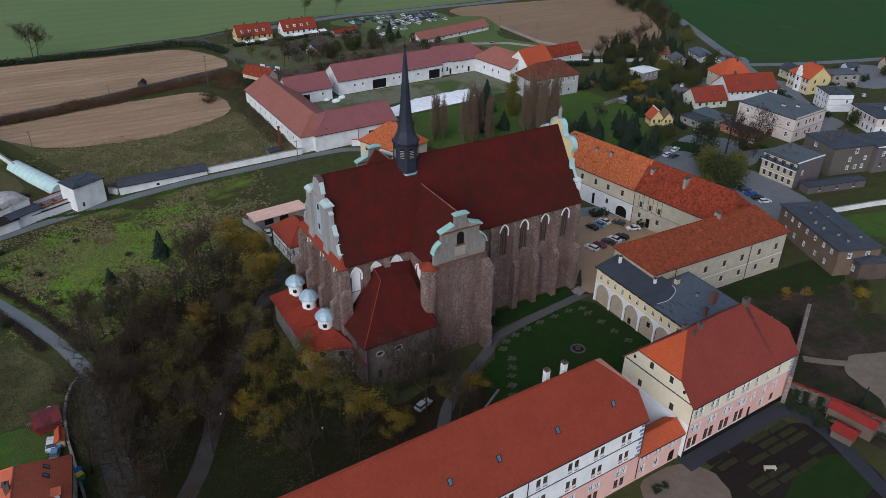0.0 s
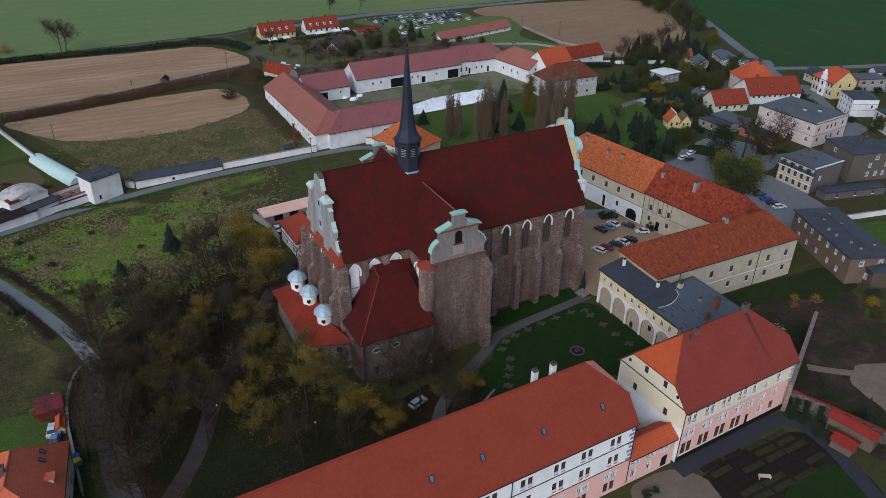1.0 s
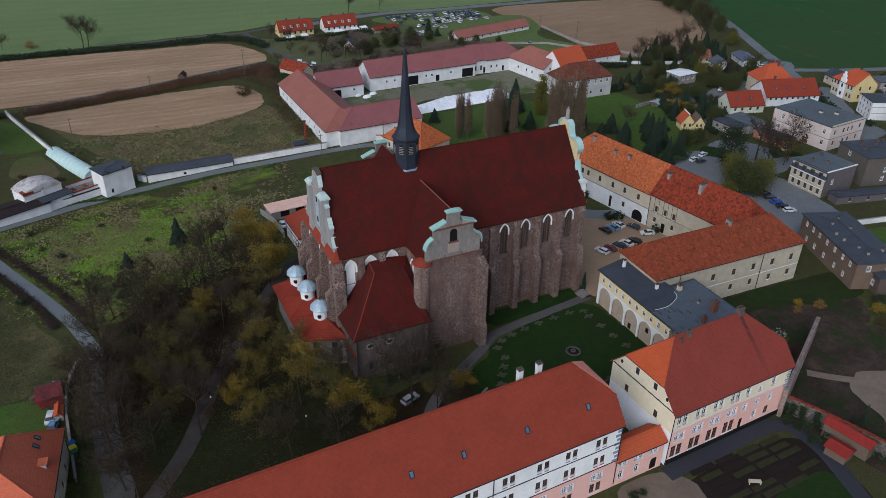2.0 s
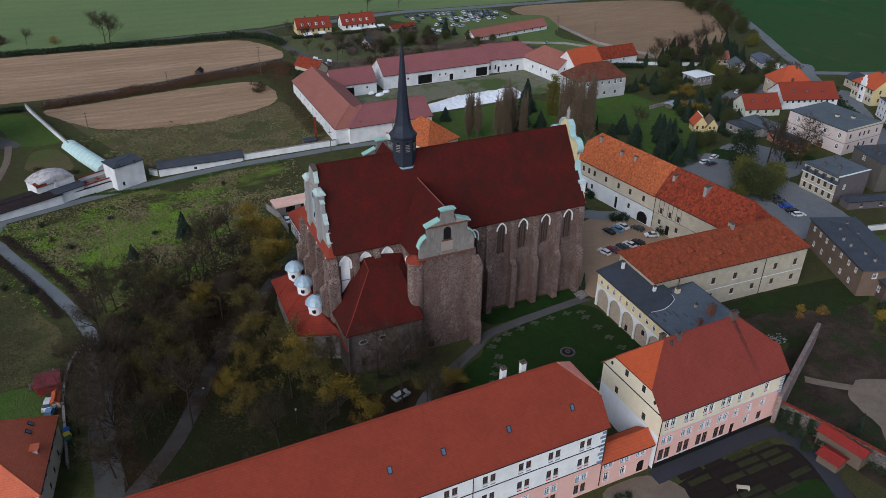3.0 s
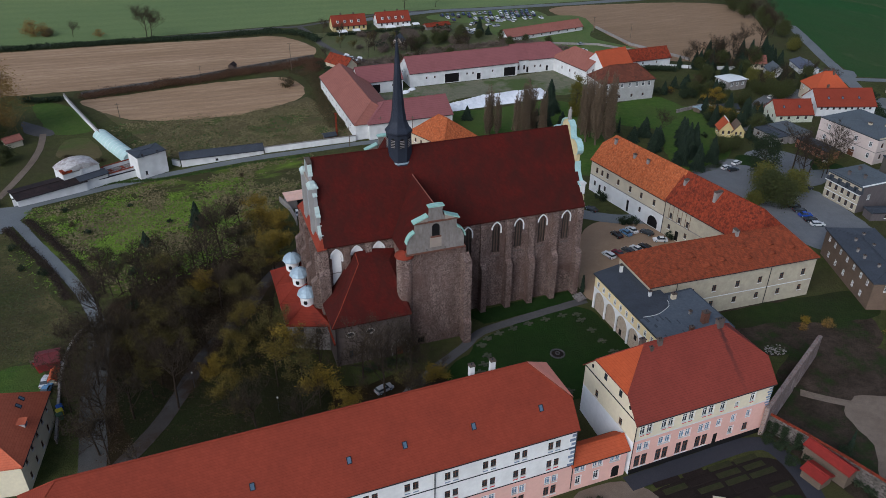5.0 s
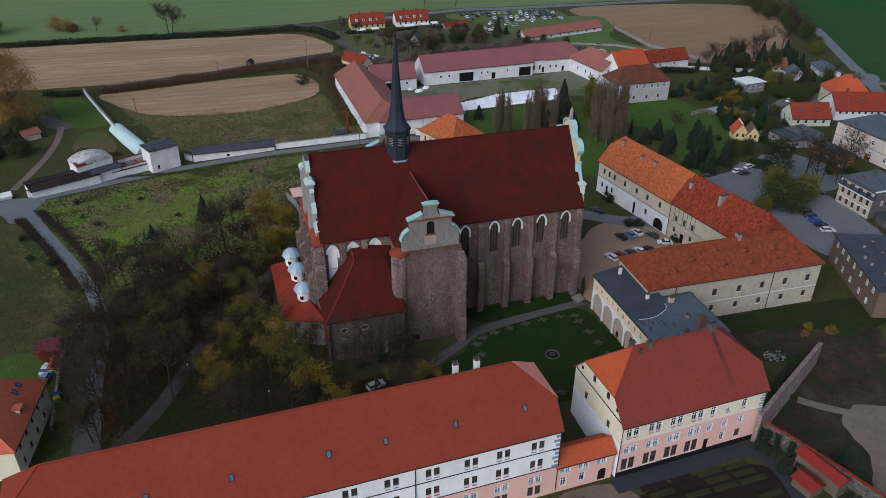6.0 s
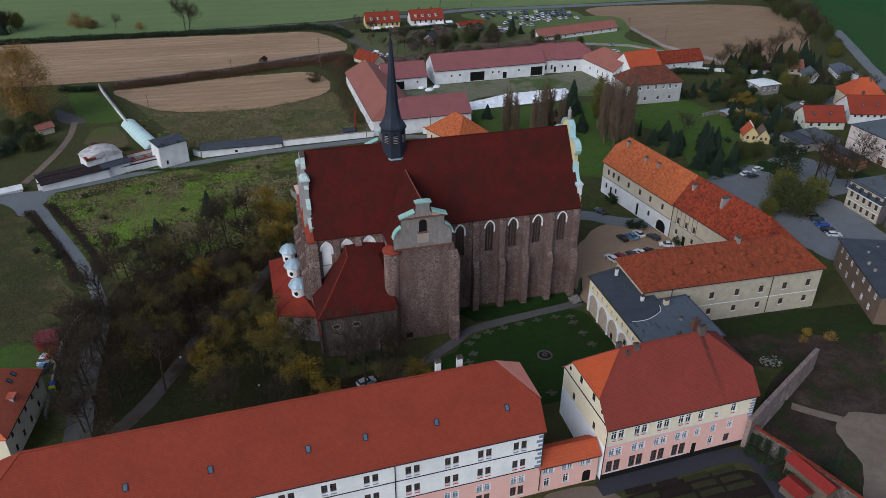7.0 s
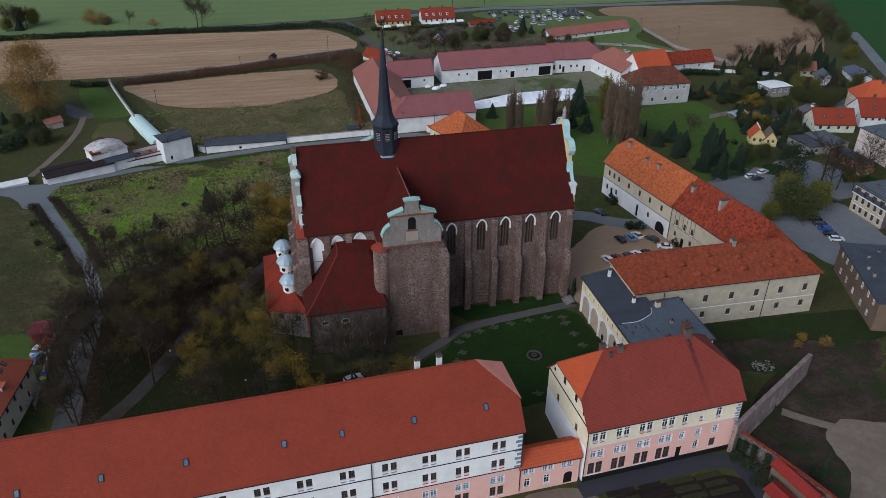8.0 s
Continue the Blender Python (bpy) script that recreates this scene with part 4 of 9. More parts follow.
# cornice under the eaves
cpart("cornice", Sh().box(X0 + 1, 126.75, EAVE - 0.45, X1, 127.05, EAVE - 0.02), M_STONE)


def buttress(x0, x1, y_in, y_out, z_step, z_top, axis="S", inner=0.55):
    """A stepped buttress: deep below, shallower above the weathering, sloped cap."""
    sh = Sh()
    ym = y_in + (y_out - y_in) * inner
    prof = [(y_in, GB - 1), (y_out, GB - 1), (y_out, z_step), (ym, z_step + 1.1), (ym, z_top - 1.2), (y_in, z_top)]
    if axis == "S":
        sh.prism(prof, lambda a, b, d: (d, a, b), x0, x1)
    else:
        sh.prism(prof, lambda a, b, d: (a, d, b), x0, x1)
    return cpart("buttress", sh, M_STONE)


for x in (93.6, 100.3, 106.5, 112.9, 119.6):
    buttress(x - 0.75, x + 0.75, 127.02, 124.7, 7.6, 19.6, inner=0.42)
for x in (60.0, 65.0):
    buttress(x - 0.7, x + 0.7, 127.02, 125.3, 12.0, 19.2)
buttress(53.2, 55.6, 127.02, 124.9, 13.5, 19.4)
for y in (127.6, 134.6, 142.2, 149.2):
    buttress(y - 0.8, y + 0.8, X0 + 0.02, 51.6, 11.0, 19.3, "E")
# nave roof
r = Sh().shell([(54.9, 126.3, EAVE - 0.45), (120.6, 126.3, EAVE - 0.45), (120.6, CY, RIDGE), (54.9, CY, RIDGE), (54.9, 150.5, EAVE - 0.45), (120.6, 150.5, EAVE - 0.45)], [[0, 1, 2, 3], [3, 2, 5, 4]], 0.35)
nave_roof = cpart("roof", r, M_CHURCH_ROOF, "steep dark red tiled nave roof")
cap = Sh().bar((55.5, CY, RIDGE + 0.03), (120.3, CY, RIDGE + 0.03), 0.16, 6)
cpart("ridge_tiles", cap, M_CHURCH_ROOF, parent=nave_roof)
# skirt roof below the east gable
cpart("skirt_roof", Sh().shell([(53.3, 126.2, 19.7), (55.4, 126.2, 19.9), (55.2, 128.6, 22.3), (55.2, 148.2, 22.3), (55.4, 150.6, 19.9), (53.3, 150.6, 19.7)], [[0, 1, 2], [0, 2, 3, 5], [3, 4, 5]], 0.25), M_RED_ROOF, "narrow strip of bright red tiles")


def west_gable(x):
    """The scrolled cream gable over the west front."""
    f = lambda a, b, d: (d, CY + a, b)
    half = [(10.4, 20.8), (10.4, 22.0), (9.9, 22.1), (9.9, 24.6), (9.0, 24.7), (8.2, 25.1), (7.4, 25.9), (6.8, 27.0), (6.4, 28.2), (6.2, 29.6), (6.2, 31.6), (6.7, 31.9), (6.95, 32.7), (6.75, 33.6), (6.2, 34.4), (5.3, 34.95), (4.3, 35.0), (3.4, 34.7), (2.8, 35.2), (2.5, 36.3), (2.3, 37.4), (1.5, 38.2), (0.7, 38.5)]
    prof = half + [(-a, b) for a, b in reversed(half)]
    g = cpart("gable", Sh().prism(prof, f, x - 0.4, x + 0.4), M_GABLE, "cream scrolled gable with blue-green copings")
    for s in (-1, 1):
        for i in range(len(half) - 1):
            (a0, b0), (a1, b1) = half[i], half[i + 1]
            if b1 - b0 > 1.45 or i < 3:
                continue
            cpart("coping", Sh().prism([(s * a0, b0 + 0.02), (s * a1, b1 + 0.02), (s * a1 + s * 0.16, b1 + 0.26), (s * a0 + s * 0.16, b0 + 0.26)], f, x - 0.85, x + 0.75), M_COPPER2, "blue-green copper coping", g)
        cpart("finial_block", Sh().box(x - 0.55, CY + s * 9.5 - 0.55, 22.4, x + 0.55, CY + s * 9.5 + 0.55, 25.2).box(x - 0.7, CY + s * 9.5 - 0.75, 25.2, x + 0.75, CY + s * 9.5 + 0.75, 25.5), M_OLDWHITE, parent=g)
    for z, w in ((26.6, 6.7), (31.4, 6.1)):
        cpart("cornice", Sh().box(x + 0.39, CY - w, z, x + 0.8, CY + w, z + 0.4), M_OLDWHITE, parent=g)
    for u in (-5.4, -2.6, 2.6, 5.4):
        cpart("pilaster", Sh().box(x + 0.39, CY + u - 0.4, 21.5, x + 0.62, CY + u + 0.4, 26.5 if abs(u) > 5 else 31.3), M_OLDWHITE, parent=g)
    cpart("niche", Sh().prism(arch(CY, 0.9, 28.6, 31.6, 0.9), lambda a, b, d: (d, a, b), x + 0.41, x + 0.44), M_BLACK, parent=g)


M_GABLE = plain("ochre_cream_render", (0.66, 0.55, 0.31), 0.85, fine=1.4, coarse=0.3, stain=(0.46, 0.38, 0.24))
M_COPPER2 = plain("blue_copper", (0.36, 0.55, 0.54), 0.8, 0.6, fine=2, stain=(0.45, 0.56, 0.54))
west_gable(120.8)
stt = Sh().lathe([(0.55, 0), (0.55, 0.5), (0.4, 0.6), (0.5, 0.9), (0.42, 1.5), (0.5, 2.1), (0.36, 2.5), (0.14, 2.65), (0.22, 2.85), (0.2, 3.05), (0.05, 3.2)], 10)
single("statue", stt, M_GREYR, "weathered grey stone statue on the gable top", "statue", (120.8, CY, 38.62))
M_PALEPL = plain("pale_grey_plaster", (0.33, 0.32, 0.31), 0.8, fine=1.2, coarse=0.3, stain=(0.22, 0.21, 0.20), stretch=(1, 1, 0.3))


def east_gable(x):
    """The tall plaster gable over the choir: two giant piers, a recessed middle bay and stepped wings."""
    f = lambda a, b, d: (d, CY + a, b)
    half = [(10.4, 20.6), (10.4, 22.3), (9.7, 22.6), (9.2, 23.9), (8.7, 24.2), (8.7, 26.3), (8.0, 26.7), (7.4, 27.9), (6.7, 28.3), (6.4, 30.4), (5.7, 30.8), (5.7, 31.9), (2.7, 33.0), (2.2, 34.3), (1.7, 35.3), (1.5, 36.4), (0.0, 36.9)]
    prof = half + [(-a, b) for a, b in reversed(half[:-1])]
    g = cpart("gable", Sh().prism(prof, f, x - 0.4, x + 0.4), M_PALEPL, "pale grey plaster gable with stepped wings")
    for s in (-1, 1):
        for p, q, t in (((10.5, 22.2), (9.6, 22.5), 0.3), ((9.7, 22.7), (9.1, 24.1), 0.3), ((8.8, 26.2), (7.9, 26.6), 0.3), ((8.0, 26.8), (7.3, 28.0), 0.3), ((6.6, 30.3), (5.6, 30.7), 0.25), ((2.5, 33.6), (1.9, 35.3), 0.3), ((1.9, 35.1), (1.5, 36.4), 0.25)):
            cpart("coping", Sh().prism([(s * p[0], p[1]), (s * q[0], q[1]), (s * q[0], q[1] + t), (s * p[0], p[1] + t)], f, x - 0.55, x + 0.48), M_PALECOP, "pale green weathered coping", g)
        cpart("coping", Sh().prism([(s * 1.8, 36.2), (0, 36.7), (0, 37.1), (s * 1.8, 36.6)], f, x - 0.55, x + 0.55), M_DKR, "dark weathered crest", g)
        cpart("panel", Sh().box(x - 0.46, CY + s * 7.9 - 0.5, 22.9, x - 0.403, CY + s * 7.9 + 0.5, 25.9), M_GREYR, "recessed grey panel", g)
        y = CY + s * 4.35
        pier = cpart("pier", Sh().box(x - 1.0, y - 1.15, 20.4, x - 0.39, y + 1.15, 31.9).box(x - 0.41, y - 1.1, 30.6, x + 0.7, y + 1.1, 31.9), M_PALEPL, "giant plaster pier", g)
        cpart("pier_base", Sh().box(x - 1.15, y - 1.3, 20.3, x - 0.9, y + 1.3, 21.3), M_PALEPL, parent=pier)
        cpart("pier_cap", Sh().box(x - 1.35, y - 1.5, 31.9, x + 0.95, y + 1.5, 32.25).add([(x - 1.3, y - 1.45, 32.25), (x + 0.9, y - 1.45, 32.25), (x + 0.9, y + 1.45, 32.25), (x - 1.3, y + 1.45, 32.25), (x - 0.7, y - 0.9, 33.0), (x + 0.4, y - 0.9, 33.0), (x + 0.4, y + 0.9, 33.0), (x - 0.7, y + 0.9, 33.0)], [(0, 1, 5, 4), (1, 2, 6, 5), (2, 3, 7, 6), (3, 0, 4, 7), (4, 5, 6, 7), (3, 2, 1, 0)]), M_PALECOP, "pale green weathered cap", pier)
        for dy in (-0.8, 0.8):
            cpart("pilaster", Sh().box(x - 1.14, y + dy - 0.26, 21.35, x - 1.003, y + dy + 0.26, 31.8), M_PALEPL, parent=pier)
    cpart("niche_surround", Sh().prism(arch(CY, 1.45, 22.6, 31.0, 1.45), lambda a, b, d: (d, a, b), x - 0.5, x - 0.405), M_PALEPL, parent=g)
    cpart("niche", Sh().prism(arch(CY, 1.15, 22.9, 30.7, 1.15), lambda a, b, d: (d, a, b), x - 0.55, x - 0.505), M_ZINC, "tall blue-grey round-arched blind panel", g)
    for z in (24.0, 29.0):
        cpart("opening", Sh().box(x - 0.6, CY - 0.42, z, x - 0.553, CY + 0.42, z + 1.3), M_BLACK, parent=g)
    cpart("cornice", Sh().box(x - 0.75, CY - 3.0, 32.0, x - 0.39, CY + 3.0, 32.5), M_NICHE, "sandy weathered cornice", g)


M_NICHE = plain("sandy_plaster", (0.36, 0.30, 0.25), 0.8, fine=1.2, coarse=0.3, stain=(0.22, 0.18, 0.15))
east_gable(54.75)


def transept(sg, front, wall_to):
    """A transept arm: sg -1 south, +1 north."""
    x0, x1, xc = 71.2, 85.6, 78.2
    sh = Sh()
    if sg < 0:
        facade(sh, x0, front, 0, x1 - x0, GB - 1, wall_to, [(2.7, 4.4, -5.0, -3.2, 0)], 0.5)
        facade(sh, x1, front, 90, 9.6, GB - 1, wall_to, [])
        facade(sh, x0, 127, 270, 9.6, GB - 1, wall_to, [(2.6, 4.6, 6.5, 17.6, 1.7)], 0.5)
        cpart("doorway", Sh().box(x0 + 2.7, front + 0.45, -5.0, x0 + 4.4, front + 0.5, -3.2), M_BLACK)
    else:
        facade(sh, x1, front, 180, x1 - x0, GB - 1, wall_to, [])
        facade(sh, x1, 149.8, 90, front - 149.8, GB - 1, wall_to, [])
        facade(sh, x0, front, 270, front - 149.8, GB - 1, wall_to, [])
    cpart("transept_wall", sh, M_STONE, "rough brown masonry transept wall")
    if sg < 0:
        gothic(x0, 127, 270, 3.6, 1.0, 6.5, 17.6, 0, M_WHITE, 0.3, 0.8)
    yf = front - sg * 1.0
    ym = CY - sg * 0.0
    zr, ze, hw = 31.4, wall_to - 0.2, 7.5
    v = [(xc - hw, yf, ze), (xc, yf, zr), (xc + hw, yf, ze), (xc - hw, CY, ze), (xc, CY, zr), (xc + hw, CY, ze)]
    r = cpart("transept_roof", Sh().shell(v, orient(v, [[0, 1, 4, 3], [1, 2, 5, 4]]), 0.3), M_CHURCH_ROOF, "dark red tiled transept roof")
    cpart("ridge_tiles", Sh().bar((xc, yf, zr + 0.05), (xc, CY - 3.9 * -sg, zr + 0.05), 0.12, 6), M_SALMON_ROOF, parent=r)
    half = [(6.6, wall_to + 0.2), (6.6, 23.3), (6.4, 23.9), (6.05, 24.6), (5.5, 25.2), (4.8, 25.6), (4.8, 28.2), (2.1, 28.3), (1.75, 28.9), (1.5, 29.7), (1.42, 30.5), (1.6, 31.1), (1.65, 31.5)]
    prof = half + [(-a, b) for a, b in reversed(half)]
    f = lambda a, b, d: (xc + a, d, b)
    g = cpart("gable", Sh().prism(prof, f, front - 0.45, front + 0.45), M_GABLEPL, "grey stained plaster gable with scrolled sides")
    for s in (-1, 1):
        scroll = [(6.75, 23.2), (6.6, 23.9), (6.2, 24.7), (5.6, 25.35), (4.9, 25.75)]
        for p, q in zip(scroll, scroll[1:]):
            cpart("coping", Sh().prism([(s * p[0], p[1]), (s * q[0], q[1]), (s * (q[0] + 0.12), q[1] + 0.3), (s * (p[0] + 0.25), p[1] + 0.1)], f, front - 0.75, front + 0.65), M_COPPER, "green copper scroll coping", g)
        cpart("coping", Sh().prism([(s * 5.35, 28.05), (s * 1.95, 29.35), (s * 1.95, 29.65), (s * 5.35, 28.35)], f, front - 0.95, front + 0.75), M_COPPER, "green copper slab over the cornice", g)
        cpart("pediment", Sh().prism([(s * 4.9, 28.1), (s * 2.0, 28.1), (s * 2.0, 29.3)], f, front - 0.6, front + 0.4), M_NICHE, parent=g)
        cpart("pilaster", Sh().box(xc + s * 2.75 - 0.45, front - 0.53, wall_to + 0.4, xc + s * 2.75 + 0.45, front - 0.453, 27.8), M_GABLEPL, parent=g)
        cpart("pilaster", Sh().box(xc + s * 4.4 - 0.35, front - 0.51, wall_to + 0.4, xc + s * 4.4 + 0.35, front - 0.453, 27.8), M_GABLEPL, parent=g)
        for z in (21.0,):
            tie = Sh()
            for d_ in (-1, 1):
                tie.bar((xc + s * 2.1 - 0.25, front - 0.6, z - 0.3 * d_), (xc + s * 2.1 + 0.25, front - 0.6, z + 0.3 * d_), 0.035)
            cpart("anchor", tie, M_DARK, "crossed iron wall anchor", g)
    cpart("crest_cap", Sh().prism([(-1.85, 31.45), (1.85, 31.45), (1.85, 31.65), (0.9, 31.85), (-0.9, 31.85), (-1.85, 31.65)], f, front - 0.75, front + 0.7), M_COPPER, "green copper crest", g)
    cpart("cornice", Sh().box(xc - 7.0, front - 0.7, wall_to - 0.05, xc + 7.0, front + 0.45, wall_to + 0.28), M_WORNBRICK, "worn brick band, the upper one standing in for slab shade", g)
    # added brown band in place of the shade under the copper slab
    cpart("cornice", Sh().box(xc - 5.2, front - 0.8, 27.85, xc + 5.2, front + 0.45, 28.15), M_WORNBRICK, "worn brick band, the upper one standing in for slab shade", g)
    w = cpart("window", Sh().prism(arch(-0.1, 1.15, 24.1, 27.65, 1.15), f, front - 0.52, front - 0.453), M_GABLEPL, "round-headed belfry opening", g)
    cpart("opening", Sh().prism(arch(-0.1, 0.88, 24.35, 27.4, 0.88), f, front - 0.56, front - 0.523), M_BLACK, parent=w)
    cpart("sill", Sh().box(xc - 1.3, front - 0.75, 24.0, xc + 1.1, front - 0.453, 24.3), M_WORNBRICK, parent=w)
    cpart("niche", Sh().box(xc - 1.45, front - 0.56, 21.5, xc + 1.25, front - 0.455, 23.95), M_NICHE, parent=g)

M_GABLEPL = plain("stained_gable_plaster", (0.25, 0.225, 0.205), 0.7, fine=1.6, coarse=0.5, stain=(0.13, 0.105, 0.092), stretch=(1, 1, 0.5), relief=0.3)
M_WORNBRICK = plain("worn_brick", (0.19, 0.082, 0.055), 0.6, fine=3, coarse=0.9, stain=(0.12, 0.085, 0.07))

transept(-1, 117.4, 20.3)
transept(1, 159.4, 20.3)
# round stair turret and corner buttress
turret = cpart("stair_turret", Sh().lathe([(1.9, GB - 1), (1.85, 19.6)], 20, 71.3, 118.6), M_STONE, "round masonry stair turret", smooth=True)
cpart("turret_roof", Sh().lathe([(2.25, 19.5), (2.2, 19.75), (1.2, 20.4), (0.1, 20.9)], 20, 71.3, 118.6), M_RED_ROOF, "low red tiled conical roof", turret)
buttress(84.4, 86.2, 117.45, 114.2, 0.5, 18.4, inner=0.78)
buttress(85.62, 87.0, 118.4, 116.6, 3.0, 16.5, inner=0.7)

# spire over the crossing
SX, SY = 76.3, CY
spire = cpart("spire", Sh().lathe([(2.95, 32.5), (2.95, 40.6), (3.25, 41.0), (3.2, 41.4), (2.5, 42.2), (1.9, 43.6), (1.5, 46.0), (1.15, 50.0), (0.7, 56.0), (0.3, 61.0), (0.08, 62.2)], 8, SX, SY, math.pi / 8), M_SPIRE, "slender dark slate flèche over the crossing")
cpart("spire_ball", Sh().lathe([(0.05, 61.8), (0.3, 62.1), (0.38, 62.4), (0.3, 62.7), (0.05, 63.0)], 10, SX, SY), M_DARK, parent=spire, smooth=True)
cpart("spire_rod", Sh().bar((SX, SY, 62.5), (SX, SY, 64.6), 0.06, 6).box(SX - 0.45, SY - 0.04, 63.7, SX + 0.45, SY + 0.04, 63.8), M_DARK, parent=spire)
cpart("flashing", Sh().lathe([(3.06, 33.6), (3.06, 34.0)], 8, SX, SY, math.pi / 8), M_ZINC, parent=spire)
for i in range(8):
    a = 2 * math.pi * i / 8
    c, s = math.cos(a), math.sin(a)
    R = 2.95 * math.cos(math.pi / 8)
    f = lambda u, z, d: (SX + (R + d) * c - u * s, SY + (R + d) * s + u * c, z)
    lou = cpart("louvre", Sh().prism([(-0.55, 37.6), (0.55, 37.6), (0.55, 39.6), (0, 40.1), (-0.55, 39.6)], f, -0.02, 0.03), M_BLACK, parent=spire)
    for k in range(5):
        cpart("slat", Sh().prism([(-0.5, 37.75 + k * 0.4), (0.5, 37.75 + k * 0.4), (0.5, 37.9 + k * 0.4), (-0.5, 37.9 + k * 0.4)], f, 0.03, 0.12), M_GREYR, parent=lou)

# sacristy in the corner of choir and transept
sac = Sh()
facade(sac, 53.9, 115.5, 0, 17.6, GB - 1, 6.4, [(2.7 + i * 4.6, 4.3 + i * 4.6, 2.55, 3.65, 0) for i in range(2)] + [(3.0 + i * 4.6, 4.0 + i * 4.6, -3.6, -1.4, 0) for i in range(2)], 0.4)
facade(sac, 71.5, 115.5, 90, 3, GB - 1, 6.4, [])
facade(sac, 53.9, 127, 270, 12.3, GB - 1, 6.4, [(2 + i * 5, 3.4 + i * 5, 3.4, 4.6, 0) for i in range(2)], 0.4)
sacristy = cpart("sacristy_wall", sac, M_SACR, "brown stained plaster sacristy wall")
for i in range(2):
    cpart("oval_window", Sh().prism([(57.4 + i * 4.6 + 0.75 * math.cos(a / 7 * math.pi), 3.1 + 0.5 * math.sin(a / 7 * math.pi)) for a in range(14)], lambda a, b, d: (a, d, b), 115.75, 115.8), M_GLASS, parent=sacristy)
    cpart("pane", Sh().box(56.9 + i * 4.6, 115.8, -3.6, 57.9 + i * 4.6, 115.85, -1.4), M_GLASS, parent=sacristy)
    ring, n = Sh(), 16
    for rx, rz, dy in ((0.82, 0.55, 115.6), (1.06, 0.78, 115.6), (1.06, 0.78, 115.38), (0.82, 0.55, 115.38)):
        ring.v += [(57.4 + i * 4.6 + rx * math.cos(2 * math.pi * k / n), dy, 3.1 + rz * math.sin(2 * math.pi * k / n)) for k in range(n)]
    ring.f = [(q * n + k, q * n + (k + 1) % n, (q + 1) % 4 * n + (k + 1) % n, (q + 1) % 4 * n + k) for q in range(4) for k in range(n)]
    cpart("surround", ring, M_GREYR, parent=sacristy)
ring, n = Sh(), 10
for k in range(n):
    a0, a1 = k / n * math.pi, (k + 1) / n * math.pi
    ring.prism([(68.9 + r_ * math.cos(a_), -2.9 + r_ * 0.95 * math.sin(a_)) for r_, a_ in ((1.75, a0), (2.1, a0), (2.1, a1), (1.75, a1))], lambda a, b, d: (a, d, b), 115.3, 115.52)
for sx in (-1, 1):
    ring.box(68.9 + sx * 1.925 - 0.175, 115.3, GB - 1, 68.9 + sx * 1.925 + 0.175, 115.52, -2.9)
cpart("blind_arch", ring, M_GREYR, "pale stone blind arch", sacristy)
cpart("arch_door", Sh().box(68.2, 115.42, GB - 1, 69.6, 115.47, -3.0), M_BROWN, "brown plank door", sacristy)
for x in (54.3, 60.0, 65.4, 71.0):
    cpart("lisene", Sh().box(x - 0.35, 115.32, GB - 1, x + 0.35, 115.52, 6.1), M_SACR, parent=sacristy)
cpart("string_course", Sh().box(53.5, 115.2, 1.2, 53.88, 126.9, 1.6), M_RED_ROOF, "narrow band of red tiles", sacristy)
cpart("eaves_cornice", Sh().box(53.5, 115.15, 6.05, 71.6, 115.52, 6.42).box(53.5, 115.52, 6.05, 53.88, 126.9, 6.42), M_GREYR, parent=sacristy)
v = [(53.2, 114.7, 6.2), (71.7, 114.7, 6.2), (71.3, 126.9, 16.9), (66.5, 126.9, 17.7), (61.9, 126.9, 17.5), (53.2, 126.9, 6.2), (55.8, 117.4, 8.7), (69.6, 117.4, 8.7), (56.6, 126.9, 9.6), (61.9, 123.6, 16.2), (69.0, 123.4, 16.0)]
f = [[0, 1, 7, 6], [6, 7, 10, 9], [1, 2, 10, 7], [9, 10, 3, 4], [10, 2, 3], [0, 6, 8, 5], [6, 9, 4, 8]]
sr = cpart("sacristy_roof", Sh().shell(v, orient(v, f), 0.25), M_CHURCH_ROOF, "steep dark red hipped sacristy roof")
cpart("ridge_tiles", Sh().bar(v[0], v[6], 0.1, 6).bar(v[6], v[9], 0.1, 6).bar(v[9], v[4], 0.1, 6), M_RED_ROOF, parent=sr)

# low east chapel with three lantern domes
low = Sh()
pts = [(53.8, 122.0), (45.2, 126.0), (45.0, 134.0), (45.2, 142.0), (45.4, 150.1), (53.8, 150.4)]
for a, b in zip(pts[1:], pts):
    d = Vector((b[0] - a[0], b[1] - a[1]))
    n = int(d.length // 4.2)
    facade(low, a[0], a[1], math.degrees(math.atan2(d.y, d.x)), d.length, GB - 1, 1.9, [(2.0 + k * 4.2, 3.4 + k * 4.2, -0.8, 0.9, 0.5) for k in range(n)], 0.3)
chapel = cpart("chapel_wall", low, M_RUBBLE, "low dark masonry chapel wall")
inner = Sh()
for a, b in zip(pts[1:], pts):
    inner.bar((a[0] + 0.7, a[1] + 0.2, -2), (a[0] + 0.7, a[1] + 0.2, 1), 0.1)
    d = Vector((b[0] - a[0], b[1] - a[1])).normalized()
    ox, oy = a[0] - d.y * 0.32, a[1] + d.x * 0.32
    e = (b[0] - d.y * 0.32, b[1] + d.x * 0.32)
    inner.add([(ox, oy, -1.5), (*e, -1.5), (*e, 1.5), (ox, oy, 1.5)], [(0, 1, 2, 3)])
cpart("dark_glazing", inner, M_GLASS, parent=chapel)
M_CHAPEL_ROOF = tiles("chapel_tiles", (0.19, 0.027, 0.015), (0.25, 0.038, 0.021), (0.1, 0.02, 0.016), 0.5, 0.7, 0.34, 0.5)
